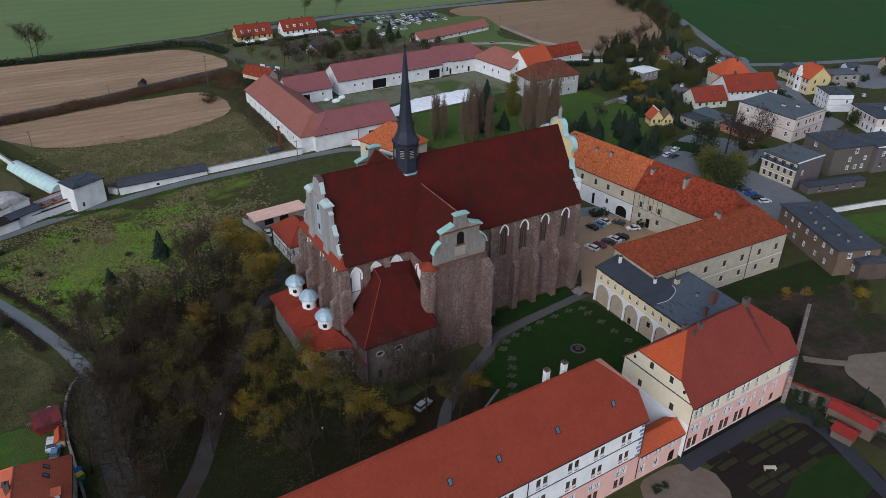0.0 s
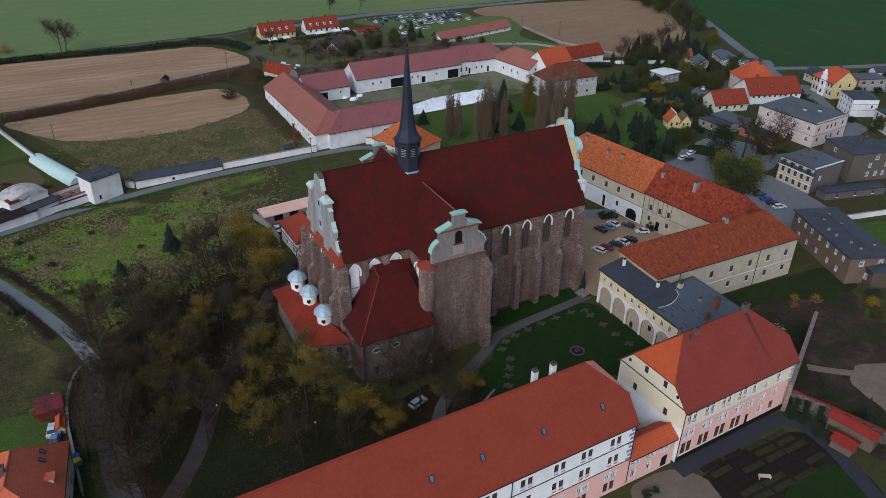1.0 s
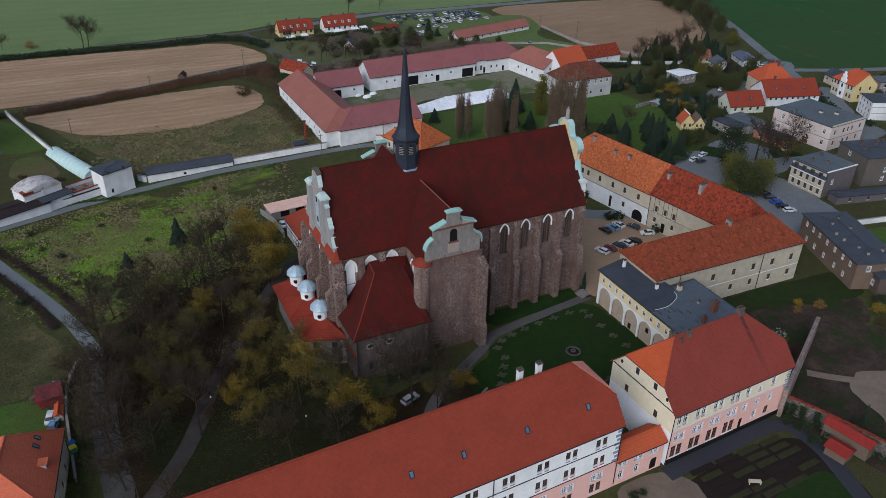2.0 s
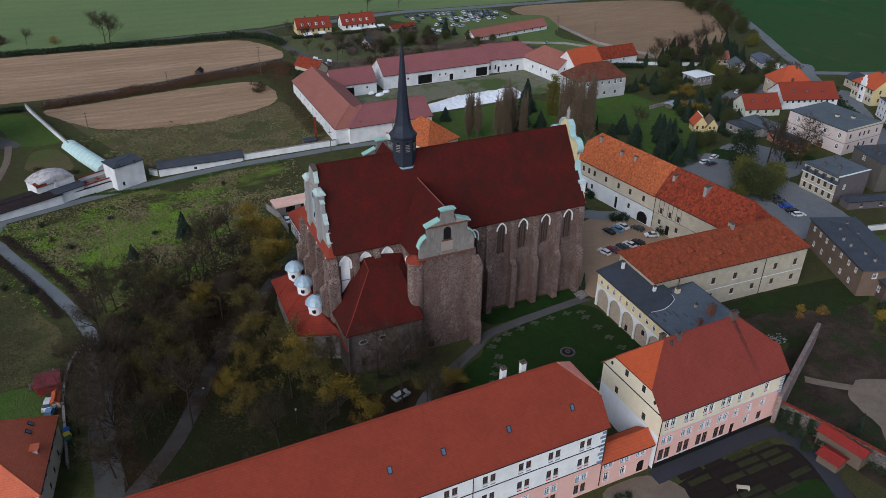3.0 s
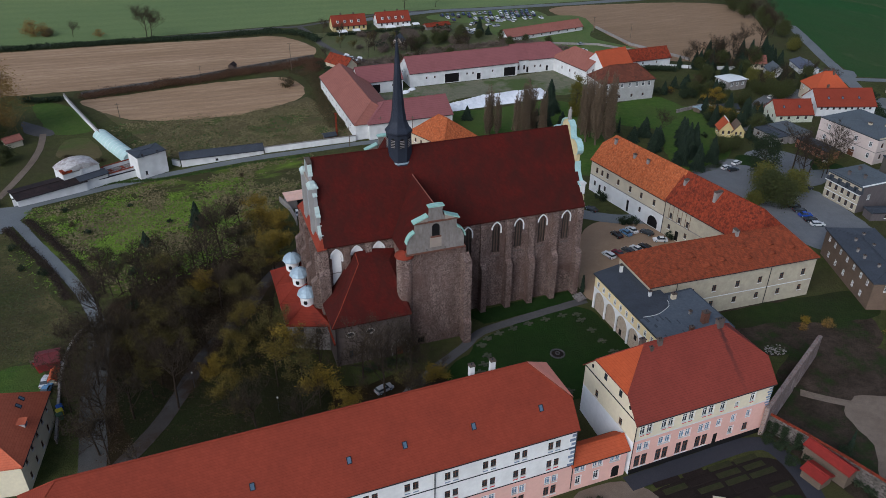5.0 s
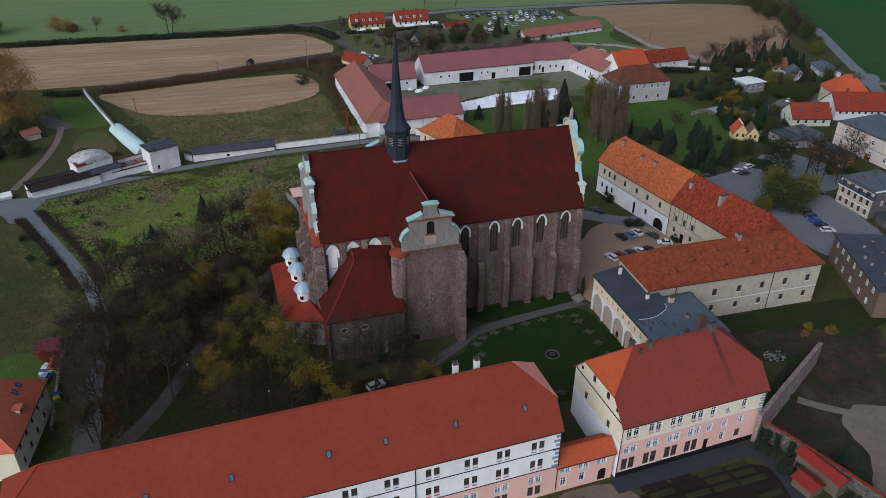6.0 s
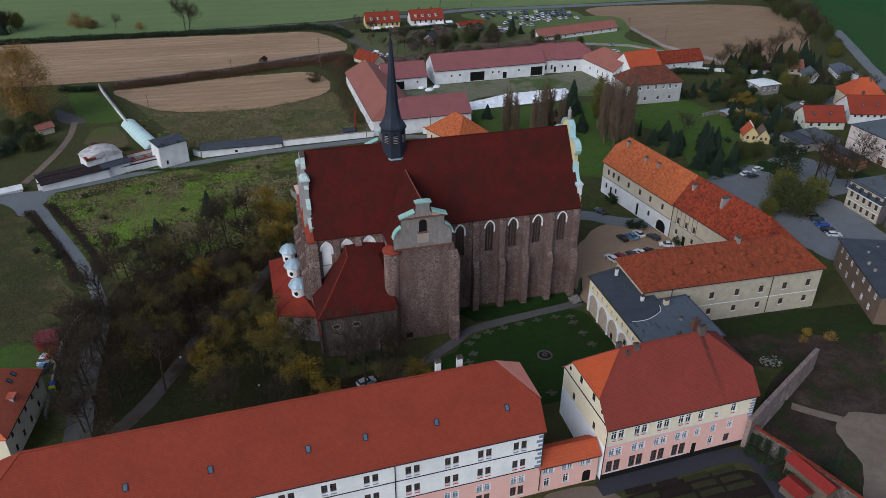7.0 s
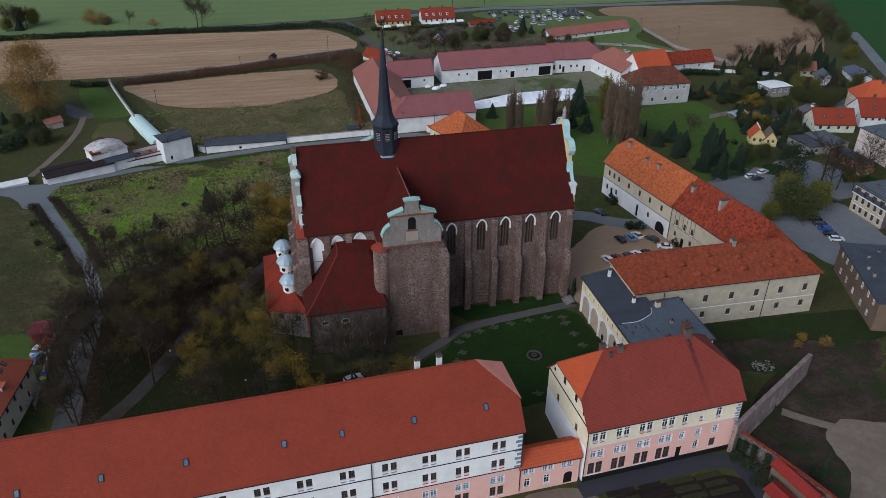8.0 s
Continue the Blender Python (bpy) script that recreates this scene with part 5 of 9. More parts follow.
LANT = [(50.5, 129.1), (50.2, 138.2), (49.7, 145.6)]
east_y, wall_y = [125.2, 134.2, 142.6, 150.6], [121.2, 132.6, 141.8, 151.0]
for k, (dx, dy) in enumerate(LANT):
    v = [(44.4, east_y[k], 1.8), (44.4, east_y[k + 1], 1.8), (54.3, wall_y[k], 2.2 if k == 0 else 3.4), (54.3, wall_y[k + 1], 3.4), (dx, dy, 5.4)]
    cr = cpart("chapel_roof", Sh().shell(v, orient(v, [[0, 4, 1], [0, 2, 4], [1, 4, 3], [2, 3, 4]]), 0.2), M_CHAPEL_ROOF, "red tiled pavilion roof of the chapel")
    for e in (0, 1):
        cpart("hip_tiles", Sh().bar(v[e], v[4], 0.1, 6), M_CHAPEL_ROOF, parent=cr)
for dx, dy in LANT:
    d = cpart("lantern", Sh().lathe([(1.55, 2.4), (1.85, 6.9), (2.0, 7.0), (2.0, 7.2)], 18, dx, dy), M_WHITE, "round white lantern drum", smooth=False)
    cpart("dome", Sh().lathe([(2.45, 7.1), (2.4, 7.3), (1.95, 8.0), (1.2, 8.65), (0.5, 9.0), (0.06, 9.15)], 10, dx, dy), M_ZINC, "pale blue-grey sheet metal dome", d)
    cpart("knob", Sh().lathe([(0.12, 9.0), (0.16, 9.25), (0.05, 9.45)], 8, dx, dy), M_DARK, parent=d)
    for a in (-118, -28, 62, 152):
        c, s = math.cos(radians(a)), math.sin(radians(a))
        cpart("oculus", Sh().prism([(0.48 * math.cos(k / 6 * math.pi), 5.6 + 0.6 * math.sin(k / 6 * math.pi)) for k in range(12)], lambda u, z, q: (dx + (1.72 + q) * c - u * s, dy + (1.72 + q) * s + u * c, z), 0.0, 0.06), M_BLACK, parent=d)
# small house behind the choir
lodge = house("lodge", "small white house with a red hipped roof", "house", 63.4, 181.0, -88, 14, 10, gz(63, 180), 0.4, 4.6, ("hip", 5), ("hip", 5), M_OLDWHITE, M_RED_ROOF,
              {"S": row([1.8, 4.6, 7.6, 10.6], 0.9, -1.8, -0.4, "plain") + row([1.8, 4.6, 7.6, 10.6], 0.9, -4.8, -3.6, "plain")})
part("string_course", Sh().box(-6.9, -5.12, 3.1, 6.9, -5.003, 3.3), M_RED_ROOF, lodge)

# ---- the abbey's ranges ----
# long south range
LX = [84.4, 77.7, 71.6, 64.5, 57.2, 50.0, 43.0, 36.0, 29.0, 22.0, 15.0, 8.0]
pairs = lambda xs, x0, w, gap, z0, z1, st: [h for x in xs for h in row([x - x0 - gap / 2, x - x0 + gap / 2], w, z0, z1, st)]
lr = pairs(LX, -1.7, 1.05, 1.5, 5.4, 7.2, "brown") + pairs(LX, -1.7, 1.05, 1.5, 0.9, 2.7, "brown") + pairs(LX, -1.7, 1.1, 1.5, -3.3, -1.5, "blue") + pairs(LX, -1.7, 1.15, 1.5, -6.5, -4.2, "brown")
LONG = dict(L=90.5, W=17.0, zb=-6.6, eave=9.4, ridge=19.4)
long_range = house("monastery_range", "long white and pink monastery range with a plain red tiled roof", "building", 42.5, 73.8, 1.8, 90.5, 17.0, -6.6, 9.4, 19.4, ("half", 13.2, 7.0), ("half", 13.2, 7.0), M_PINK, M_RED_ROOF,
                   {"S": lr, "W": row([4, 8.5, 13], 1.1, 5.4, 7.2, "brown")}, bands=((-0.4, M_WHITE),))


def trims(ob, L, W, zb, xs, z, mat, name="apron", w=1.0, h=0.22):
    for u in xs:
        part(name, Sh().box(u - L / 2 - w / 2, -W / 2 - 0.05, z - zb, u - L / 2 + w / 2, -W / 2 - 0.003, z - zb + h), mat, ob)


M_REDPAINT = plain("red_paint", (0.55, 0.05, 0.05), 0.85)
M_BLUEPAINT = plain("grey_blue_paint", (0.22, 0.27, 0.36), 0.85)
for x in LX:
    for dx in (-0.75, 0.75):
        trims(long_range, 90.5, 17, -6.6, [x + 1.7 + dx], 4.75, M_BLUEPAINT)
        trims(long_range, 90.5, 17, -6.6, [x + 1.7 + dx], 0.3, M_REDPAINT)
for z in (4.2, -0.42):
    part("string_course", Sh().box(-45.2, -8.58, z + 6.6, 45.2, -8.503, z + 6.78), M_DARK, long_range, "thin dark string course")
for k in range(9):
    part("quoin", Sh().box(44.4 if k % 2 else 44.0, -8.56, 6.3 + k * 1.05, 45.3, -8.502, 6.9 + k * 1.05), M_BLUEPAINT, long_range)
for x in (61.3, 25.0, -1.0):
    part("downpipe", Sh().bar((x - 43.5, -8.62, 0), (x - 43.5, -8.62, 15.2), 0.09, 6), M_DARK, long_range)
part("downpipe", Sh().bar((45.3, -8.62, 0), (45.3, -8.62, 15.2), 0.09, 6), M_DARK, long_range)
# added overlay: sky light on this hip painted as pale salmon
v = [(45.8, -5.3, 19.98), (38.6, 0, 26.22), (45.8, 5.3, 19.98)]
part("hip_tiles", Sh().shell(v, orient(v, [[0, 1, 2]]), 0.05), plain("pale_lit_hip", (0.88, 0.32, 0.22), 0.92, 0.6, fine=2), long_range, "half-hip overlay in pale salmon, sky light painted in")
S_LONG = (19.4 - 9.4) / 8.5
for u, v in ((-36.5, 3.1), (-24.4, 3.1), (-11.6, 3.1), (4.0, 3.1), (13.6, 3.1), (26.1, 3.1), (39.1, 3.1)):
    skylight(long_range, on_roof(90.5, 17, -6.6, 9.4, 19.4, u, v), S_LONG)
for x in (71.8, 75.8):
    c = chimney(long_range, x - 43.5, 1.2, 24.3, 27.6, 0.9, 0.9, M_OLDWHITE, 1)

M_COOLWHITE = plain("cool_whitewash", (0.80, 0.82, 0.84), 0.92, fine=1.2, coarse=0.25, stain=(0.62, 0.64, 0.66))
# second range, cream over pink
B2 = [103.4, 108.3, 113.1, 117.8]
b2r = pairs(B2, 101.0, 1.2, 1.55, 2.9, 5.0, "white") + row([20.4, 27.8], 1.2, 2.9, 5.0, "white") + row([24.0], 0.9, 2.9, 3.9, "white")
b2r += pairs(B2, 101.0, 1.2, 1.5, -1.3, 0.6, "blue") + row([20.4, 24.0, 27.8], 1.1, -1.3, 0.5, "blue")
b2r += pairs(B2, 101.0, 1.35, 1.6, -5.6, -2.6, "plain") + row([24.0], 1.1, -4.6, -2.6, "white") + row([27.8], 1.3, -5.0, -3.0, "plain") + [(19.8, 21.0, -6.4, -3.4, 0, "open")]
long_range.location.z += 0.8

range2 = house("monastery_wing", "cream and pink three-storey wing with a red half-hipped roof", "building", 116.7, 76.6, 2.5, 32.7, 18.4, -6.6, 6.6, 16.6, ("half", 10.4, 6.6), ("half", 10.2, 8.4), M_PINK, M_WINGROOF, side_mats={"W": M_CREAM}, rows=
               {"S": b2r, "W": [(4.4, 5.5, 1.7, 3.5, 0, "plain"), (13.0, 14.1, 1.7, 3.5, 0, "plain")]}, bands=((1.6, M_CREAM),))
# overlay on the east half-hip: its stronger light painted as brighter orange
M_LITHIP = tiles("hip_tiles", (0.40, 0.072, 0.025), (0.48, 0.1, 0.035), (0.28, 0.055, 0.025), 0.4, 0.7, 0.34, 0.5)
v = [(-16.72, -5.75, 17.05), (-10.1, 0, 23.26), (-16.72, 5.75, 17.05)]
part("hip_tiles", Sh().shell(v, orient(v, [[0, 1, 2]]), 0.05), M_LITHIP, range2, "hip tiles in brighter orange for the light they catch")
part("string_course", Sh().box(-16.3, -9.27, 8.1, 16.3, -9.203, 8.3), M_OLDWHITE, range2)
part("plinth", Sh().box(-16.4, -9.32, -0.5, 16.4, -9.203, 0.7), M_BLACK, range2, "dark plinth")
for x in (103.4, 108.3, 113.1, 117.8):
    for dx in (-0.68, 0.68):
        trims(range2, 32.7, 18.4, -6.6, [x - 101 + dx], 2.45, M_REDPAINT, w=0.9, h=0.28)
trims(range2, 32.7, 18.4, -6.6, [20.4, 27.8, 24.0], 2.45, M_REDPAINT, w=0.9, h=0.28)
part("skirting", Sh().box(-16.4, -9.15, -0.5, -16.352, 9.15, 7.9), M_COOLWHITE, range2, "whitewashed lower gable wall")
part("ledge", Sh().box(-16.5, -8.9, 12.9, -16.352, 8.9, 13.05), M_DARK, range2)
for y, z in ((-3.2, 14.6), (2.0, 14.6)):
    part("attic_window", Sh().box(-16.42, y - 0.45, z, -16.352, y + 0.45, z + 1.5), M_GLASS, range2)
for y in (-6.6, 6.6):
    part("oculus", Sh().prism([(y + 0.35 * math.cos(k / 6 * math.pi), 14.6 + 0.45 * math.sin(k / 6 * math.pi)) for k in range(12)], lambda a, b, d: (d, a, b), -16.42, -16.352), M_GLASS, range2)
for k in range(9):
    part("quoin", Sh().box(15.2 if k % 2 else 15.5, -9.26, 6.8 + k * 0.7, 16.4, -9.202, 7.2 + k * 0.7), M_BLUEPAINT, range2)
part("downpipe", Sh().bar((-16.3, -9.3, 0), (-16.3, -9.3, 12.5), 0.09, 6), M_DARK, range2)
chimney(range2, -10.0, 0.8, 21.5, 23.9, 1.0, 0.8, M_DKR)
chimney(range2, -9.0, -0.9, 21.0, 22.9, 0.6, 0.6, M_DKR, 1)
chimney(range2, -6.9, -0.4, 22.0, 23.9, 1.0, 0.8, M_SACR)
chimney(range2, 7.6, -0.1, 22.0, 24.6, 1.4, 1.0, M_SACR, 4)
# low link between them
range2.location.z += 0.6
link = house("link_building", "low pink link with an orange tiled roof", "building", 93.95, 69.2, 1.5, 12.0, 4.6, -6.6, 0.6, 2.1, ("gable",), ("gable",), M_PINK, M_BRIGHT_ROOF,
             {"S": pairs([90.6, 94.4, 98.2], 88.85, 0.95, 1.15, -1.9, -0.2, "blue") + row([1.6, 5.5], 1.1, -5.2, -3.0, "white") + [(9.0, 10.8, -6.5, -3.4, 0.8, "open")]})
# south-west range: old L-shaped building round the court
WX = [141.7, 148.2, 155.1, 161.8, 168.4, 175.1]
wr = row([x - 129.6 for x in WX], 1.25, 1.6, 3.5, "plain") + row([x - 129.6 for x in WX[1:]], 1.2, -3.0, -1.3, "plain")
old = house("old_range", "old cream range with worn brown-red tiled roof", "building", 154.0, 113.2, -1.8, 48.8, 15.0, -5.2, 6.9, 12.8, ("hip", 6.0), ("hip", 6.5), M_RANGE, M_WROOF, {"S": wr, "W": row([4, 10.5], 1.2, 1.6, 3.4, "plain")})
part("string_course", Sh().box(-24.3, -7.58, 5.0, 24.3, -7.503, 5.2), M_OLDWHITE, old)
part("downpipe", Sh().bar((10.4, -7.65, 0), (10.4, -7.65, 11.4), 0.09, 6), M_DARK, old)
part("downpipe", Sh().bar((-17.0, -7.65, 0), (-17.0, -7.65, 11.4), 0.09, 6), M_DARK, old)


def eyebrow(parent, p, slope, side, w=2.3, mat=None):
    """An eyebrow dormer: a low swell in the tiles with a dark slit below."""
    n, sh, slit = 9, Sh(), []
    up = Vector((0, -side, slope)).normalized()
    nor = Vector((0, side * slope, 1)).normalized()
    P = Vector(p)
    v = []
    for i in range(n):
        t = -1 + 2 * i / (n - 1)
        hgt = 0.85 * (math.cos(t * math.pi) + 1) / 2
        v.append(P + Vector((t * w / 2, 0, 0)) + nor * (0.03 + hgt))
        slit.append(P + Vector((t * w / 2, 0, 0)) + nor * (0.02 + hgt * 0.9) + up * 0.12)
    for i in range(n):
        t = -1 + 2 * i / (n - 1)
        v.append(P + Vector((t * w / 2, 0, 0)) + up * 1.7 + nor * 0.03)
    d = part("eyebrow_dormer", Sh().shell([tuple(q) for q in v], [[i, i + 1, n + i + 1, n + i] for i in range(n - 1)], 0.08), mat or M_WROOF, parent)
    b = [P + Vector(((-1 + 2 * i / (n - 1)) * w / 2, 0, 0)) + up * 0.12 - nor * 0.05 for i in range(n)]
    part("slit", Sh().add([tuple(q) for q in slit + b], [(i, i + 1, n + i + 1, n + i) for i in range(n - 1)]), M_BLACK, d)


for x, v in ((143, 3.9), (151, 2.2), (158, 4.2), (158.5, 1.8), (166, 3.8), (165.5, 1.9), (172, 2.4), (146.5, 1.6), (137.5, 2.2), (150, 5.2)):
    eyebrow(old, on_roof(48.8, 15, -5.2, 6.9, 12.8, x - 154, v), 5.9 / 7.5, -1)
chimney(old, 3.5, 0.0, 16.8, 19.2, 0.8, 1.6, M_GREYR, 0)
GY = -79.8
gr = row([3.0, 5.6, 8.2, 13.4, 19.0, 24.0, 29.6], 1.05, 2.0, 3.9, "plain") + row([2.6, 7.6, 24.2], 1.0, -2.7, -1.0, "plain") + [(4.5, 5.6, -5.0, -1.4, 0, "open"), (18.2, 19.3, -5.0, -1.0, 0, "open"), (28.0, 32.2, -5.1, -1.4, 2.0, "open")]
gate = house("gate_range", "old white gate range with a mottled orange tiled roof", "building", 163.9, 164.2, GY, 34.2, 13.6, -5.2, 6.2, 13.8, ("half", 10.6, 3.2), ("gable",), M_OLDWHITE, M_ORANGE_ROOF, {"S": gr, "W": row([4, 9], 1.0, 1.8, 3.6, "plain")}, bands=((0.6, M_OLDCREAM),))
gate2 = house("court_range", "old cream range with patched red tiles and tall chimneys", "building", 170.1, 129.9, GY, 35.4, 13.6, -5.2, 6.4, 13.8, ("gable",), ("hip", 7.5), M_RANGE, M_OLD_ROOF,
              {"S": row([2.6, 6.0, 9.2], 1.0, 0.9, 2.8, "plain") + row([2.6, 9.2], 1.0, -2.6, -1.0, "plain") + [(5.2, 6.6, -5.0, -1.8, 0, "open")]})
for h_, cx in ((gate, 0), (gate2, 0)):
    part("string_course", Sh().box(-17.0, -6.88, 5.7, 17.0, -6.803, 5.95), M_GREYR, h_)
    part("downpipe", Sh().bar((17.2, -6.95, 0), (17.2, -6.95, 11.0), 0.1, 6), M_DARK, h_)
for u, v in ((-12, 3.4), (-5, 2.2), (-1, 1.8), (4, 2.2), (-9, 5.2), (9, 5.0), (1, 5.0)):
    eyebrow(gate, on_roof(34.2, 13.6, -5.2, 6.2, 13.8, u, v), 7.6 / 6.8, -1, 1.9, M_ORANGE_ROOF)
for u, v in ((-13, 2.2), (-9, 1.6), (-4, 2.0), (-7, 4.2), (0, 3.6)):
    eyebrow(gate2, on_roof(35.4, 13.6, -5.2, 6.4, 13.8, u, v), 7.4 / 6.8, -1, 2.0, M_OLD_ROOF)
chimney(gate, -12.5, -1.6, 15.5, 18.9, 0.9, 0.7, M_GREYR, 0)
chimney(gate, -2.5, -2.4, 15.5, 17.6, 0.9, 0.7, M_GREYR, 0)
chimney(gate, 3.2, -2.2, 15.5, 17.9, 0.9, 0.6, M_GREYR, 0)
chimney(gate2, -15.6, -2.2, 15.5, 17.8, 0.8, 1.5, M_GREYR, 0)
chimney(gate2, -4.0, -1.9, 15.5, 18.8, 0.9, 2.6, M_GREYR, 0)
for u in (2.6, 6.0, 9.2):
    fr = Sh()
    for x0, x1, z0, z1 in ((-0.9, -0.78, 5.6, 10.6), (0.78, 0.9, 5.6, 10.6), (-0.9, 0.9, 10.5, 10.62)):
        fr.box(u - 17.7 + x0, -6.86, z0, u - 17.7 + x1, -6.803, z1)
    part("blind_frame", fr, M_BROWN, gate2)

# arcaded cloister range with a dark flat roof
arc = thing("arcade_range", "cream cloister range with walled arches and dark felt roof", "building", (121.2, 118.2, GB))
w1, w2, w3 = Sh(), Sh(), Sh()
holes = [(0.7 + i * 5.3, 5.5 + i * 5.3, -0.4, 6.0, 2.6) for i in range(5)]
facade(w1, 0, 0, 270, 30, -1, 6.4, holes, 0.35)
arc_white = part("arcade_wall", w1, M_WHITE, arc, "white wall pierced by round arches")
hw = [(1.35 + i * 2.65, 2.25 + i * 2.65, 7.1, 8.6, 0) for i in range(11)]
facade(w2, 0, 0, 270, 30, 6.4, 10.2, hw, 0.2)
facade(w2, 0, -30, 0, 18, -1, 10.2, [], 0.2)
facade(w2, 18, -30, 90, 16, -1, 10.2, [], 0.2)
facade(w2, 18, -14, 180, 7.5, -1, 10.2, [], 0.2)
facade(w2, 10.5, -14, 90, 16, -1, 10.2, [], 0.2)
facade(w2, 10.5, 2, 180 + 10.8, 10.7, -1, 10.2, [], 0.2)
part("wall", w2, plain("yellow_cream_render", (0.80, 0.66, 0.38), 0.9, fine=1.5, coarse=0.2, stain=(0.64, 0.52, 0.31)), arc, "yellow-cream upper wall")
for u0, u1, z0, z1, _ in hw:
    window(arc, 0, 0, 270, u0, u1, z0, z1, "white", 0.1)
for i in range(11):
    y = -(2.6 + i * 2.65)
    part("panel", Sh().box(-0.06, y - 0.75, 9.35, -0.003, y + 0.75, 9.75), M_BROWN, arc)
inf = Sh()
for i in range(5):
    inf.box(0.3, -(5.6 + i * 5.3), -1, 0.34, -(0.9 + i * 5.3), 6.2)
M_INFILL = masonry("arch_rubble", [(0.3, 0.23, 0.165), (0.44, 0.35, 0.26), (0.37, 0.29, 0.215)], (0.5, 0.42, 0.33), 0.45, 1.6, 0.06, (0.2, 0.15, 0.11), 0.35)
part("arch_infill", inf, M_INFILL, arc, "brown rubble filling the arches")
for y, z0, z1 in ((-19.4, 3.2, 4.5), (-13.2, 0.3, 1.9), (-24.2, 0.3, 1.9)):
    part("infill_opening", Sh().box(0.24, y - 0.5, z0, 0.3, y + 0.5, z1), M_BLACK, arc)
v = [(-0.5, -30.4, 10.2), (18.4, -30.4, 10.5), (18.4, -13.6, 10.5), (10.9, -13.6, 10.4), (10.9, 2.4, 10.4), (-0.5, 0.3, 10.2)]
part("roof", Sh().shell(v, [[0, 1, 2, 3, 4, 5]], 0.3), M_SLATE, arc, "dark grey felt roof with patches")
part("gutter", Sh().bar((-0.6, -30, 10.05), (-0.6, 0.2, 10.05), 0.11, 6), M_DARK, arc)
M_FELT2 = plain("pale_patched_felt", (0.10, 0.118, 0.14), 0.75, 0.6, fine=1.5, coarse=0.5, stain=(0.065, 0.078, 0.096))
rf = random.Random(12)
roof_z = lambda x: 10.21 + 0.3 * (x + 0.5) / 18.9
v = [(x, y, roof_z(x) + 0.05) for x, y in ((-0.4, -30.2), (18.0, -30.2), (18.0, -14.2), (11.2, -14.6), (9.3, -18.2), (4.7, -20.6), (-0.4, -20.8))]
part("felt_patch", Sh().shell(v, [[0, 1, 2, 3, 4, 5, 6]], 0.06), M_FELT2, arc, "paler newer felt with a curved edge")
for k in range(16):
    x, y, ln = rf.uniform(0.6, 9.0), rf.uniform(-28.5, -18.5), rf.uniform(0.8, 2.6)
    part("tar_strip", Sh().box(x - 0.16, y - ln / 2, roof_z(x) + 0.02, x + 0.16, y + ln / 2, roof_z(x) + 0.075), M_SLATE, arc)
cab = Sh()
line = smooth_line([(0.8, -20.4), (4.7, -20.5), (9.0, -18.4), (9.8, -16.4)], 0.8)
for a, b in zip(line, line[1:]):
    cab.bar((a[0], a[1], roof_z(a[0]) + 0.14), (b[0], b[1], roof_z(b[0]) + 0.14), 0.07)
part("cable", cab, M_OLDWHITE, arc, "pale cable across the roof")
for x, y, h, w, m in ((6.1, -1.6, 2.0, 0.7, M_OLDWHITE), (7.0, -13.3, 1.4, 0.7, M_OLDWHITE), (11.6, -16.2, 1.6, 1.1, M_OLDCREAM), (11.7, -22.8, 1.0, 0.6, M_GREYR), (12.8, -26.6, 3.0, 1.5, M_WORNBRICK), (7.4, -29.2, 2.0, 0.9, M_WORNBRICK)):
    chimney(arc, x, y, 9.8, 10.5 + h, w, w * 0.8, m, 1)
# steps and a low wall by the church corner
st = thing("steps", "short flight of grey stone steps", "steps", (118.6, 122.6, GB))
for i in range(4):
    part("step", Sh().box(i * 0.55, -1.6, -0.3, 2.6, 1.6, 0.17 * (i + 1)), M_RUBBLE, st)

M_BRICKBR = plain("brown_brick", (0.17, 0.118, 0.085), 0.75, fine=3, coarse=0.3, stain=(0.09, 0.065, 0.05))
# brown brick house with a felt roof, west of the range
dk = house("brick_tenement", "brown two-storey tenement with a dark felt roof", "building", 198.6, 105.3, 69.5, 28.5, 13.0, -5.2, 3.2, 4.2, ("hip", 6), ("hip", 6), M_BRICKBR, M_SLATE,
           {"N": row([3.0, 6.5, 10.0, 14.0, 18.0, 22.0, 25.6], 0.8, 0.6, 1.9, "white") + row([4.5, 9.0, 14.0, 19.5, 24.0], 0.8, -3.6, -2.2, "white"), "W": row([3.5, 9], 1.1, 0.4, 2.0, "white")})
for x, y in ((-11, 2), (-7.5, 2.6), (-3, 4.2), (0.5, 4.4), (3, -1), (6, 2.5), (9, -1), (-9.5, -3)):
    chimney(dk, x, y, 8.0, 9.9, 0.6, 0.5, M_GREYR, 1)
house("annex", "low brown annex with a flat felt roof", "building", 196.6, 90.2, 69.5, 5.0, 9.0, -5.2, 0.2, 0.8, ("hip", 2), ("hip", 2), M_DKR, M_SLATE, {"N": row([2.5], 1.0, -3.4, -1.8, "white")})

# ---- walls round the precinct ----
ruin = Sh()
n = 22
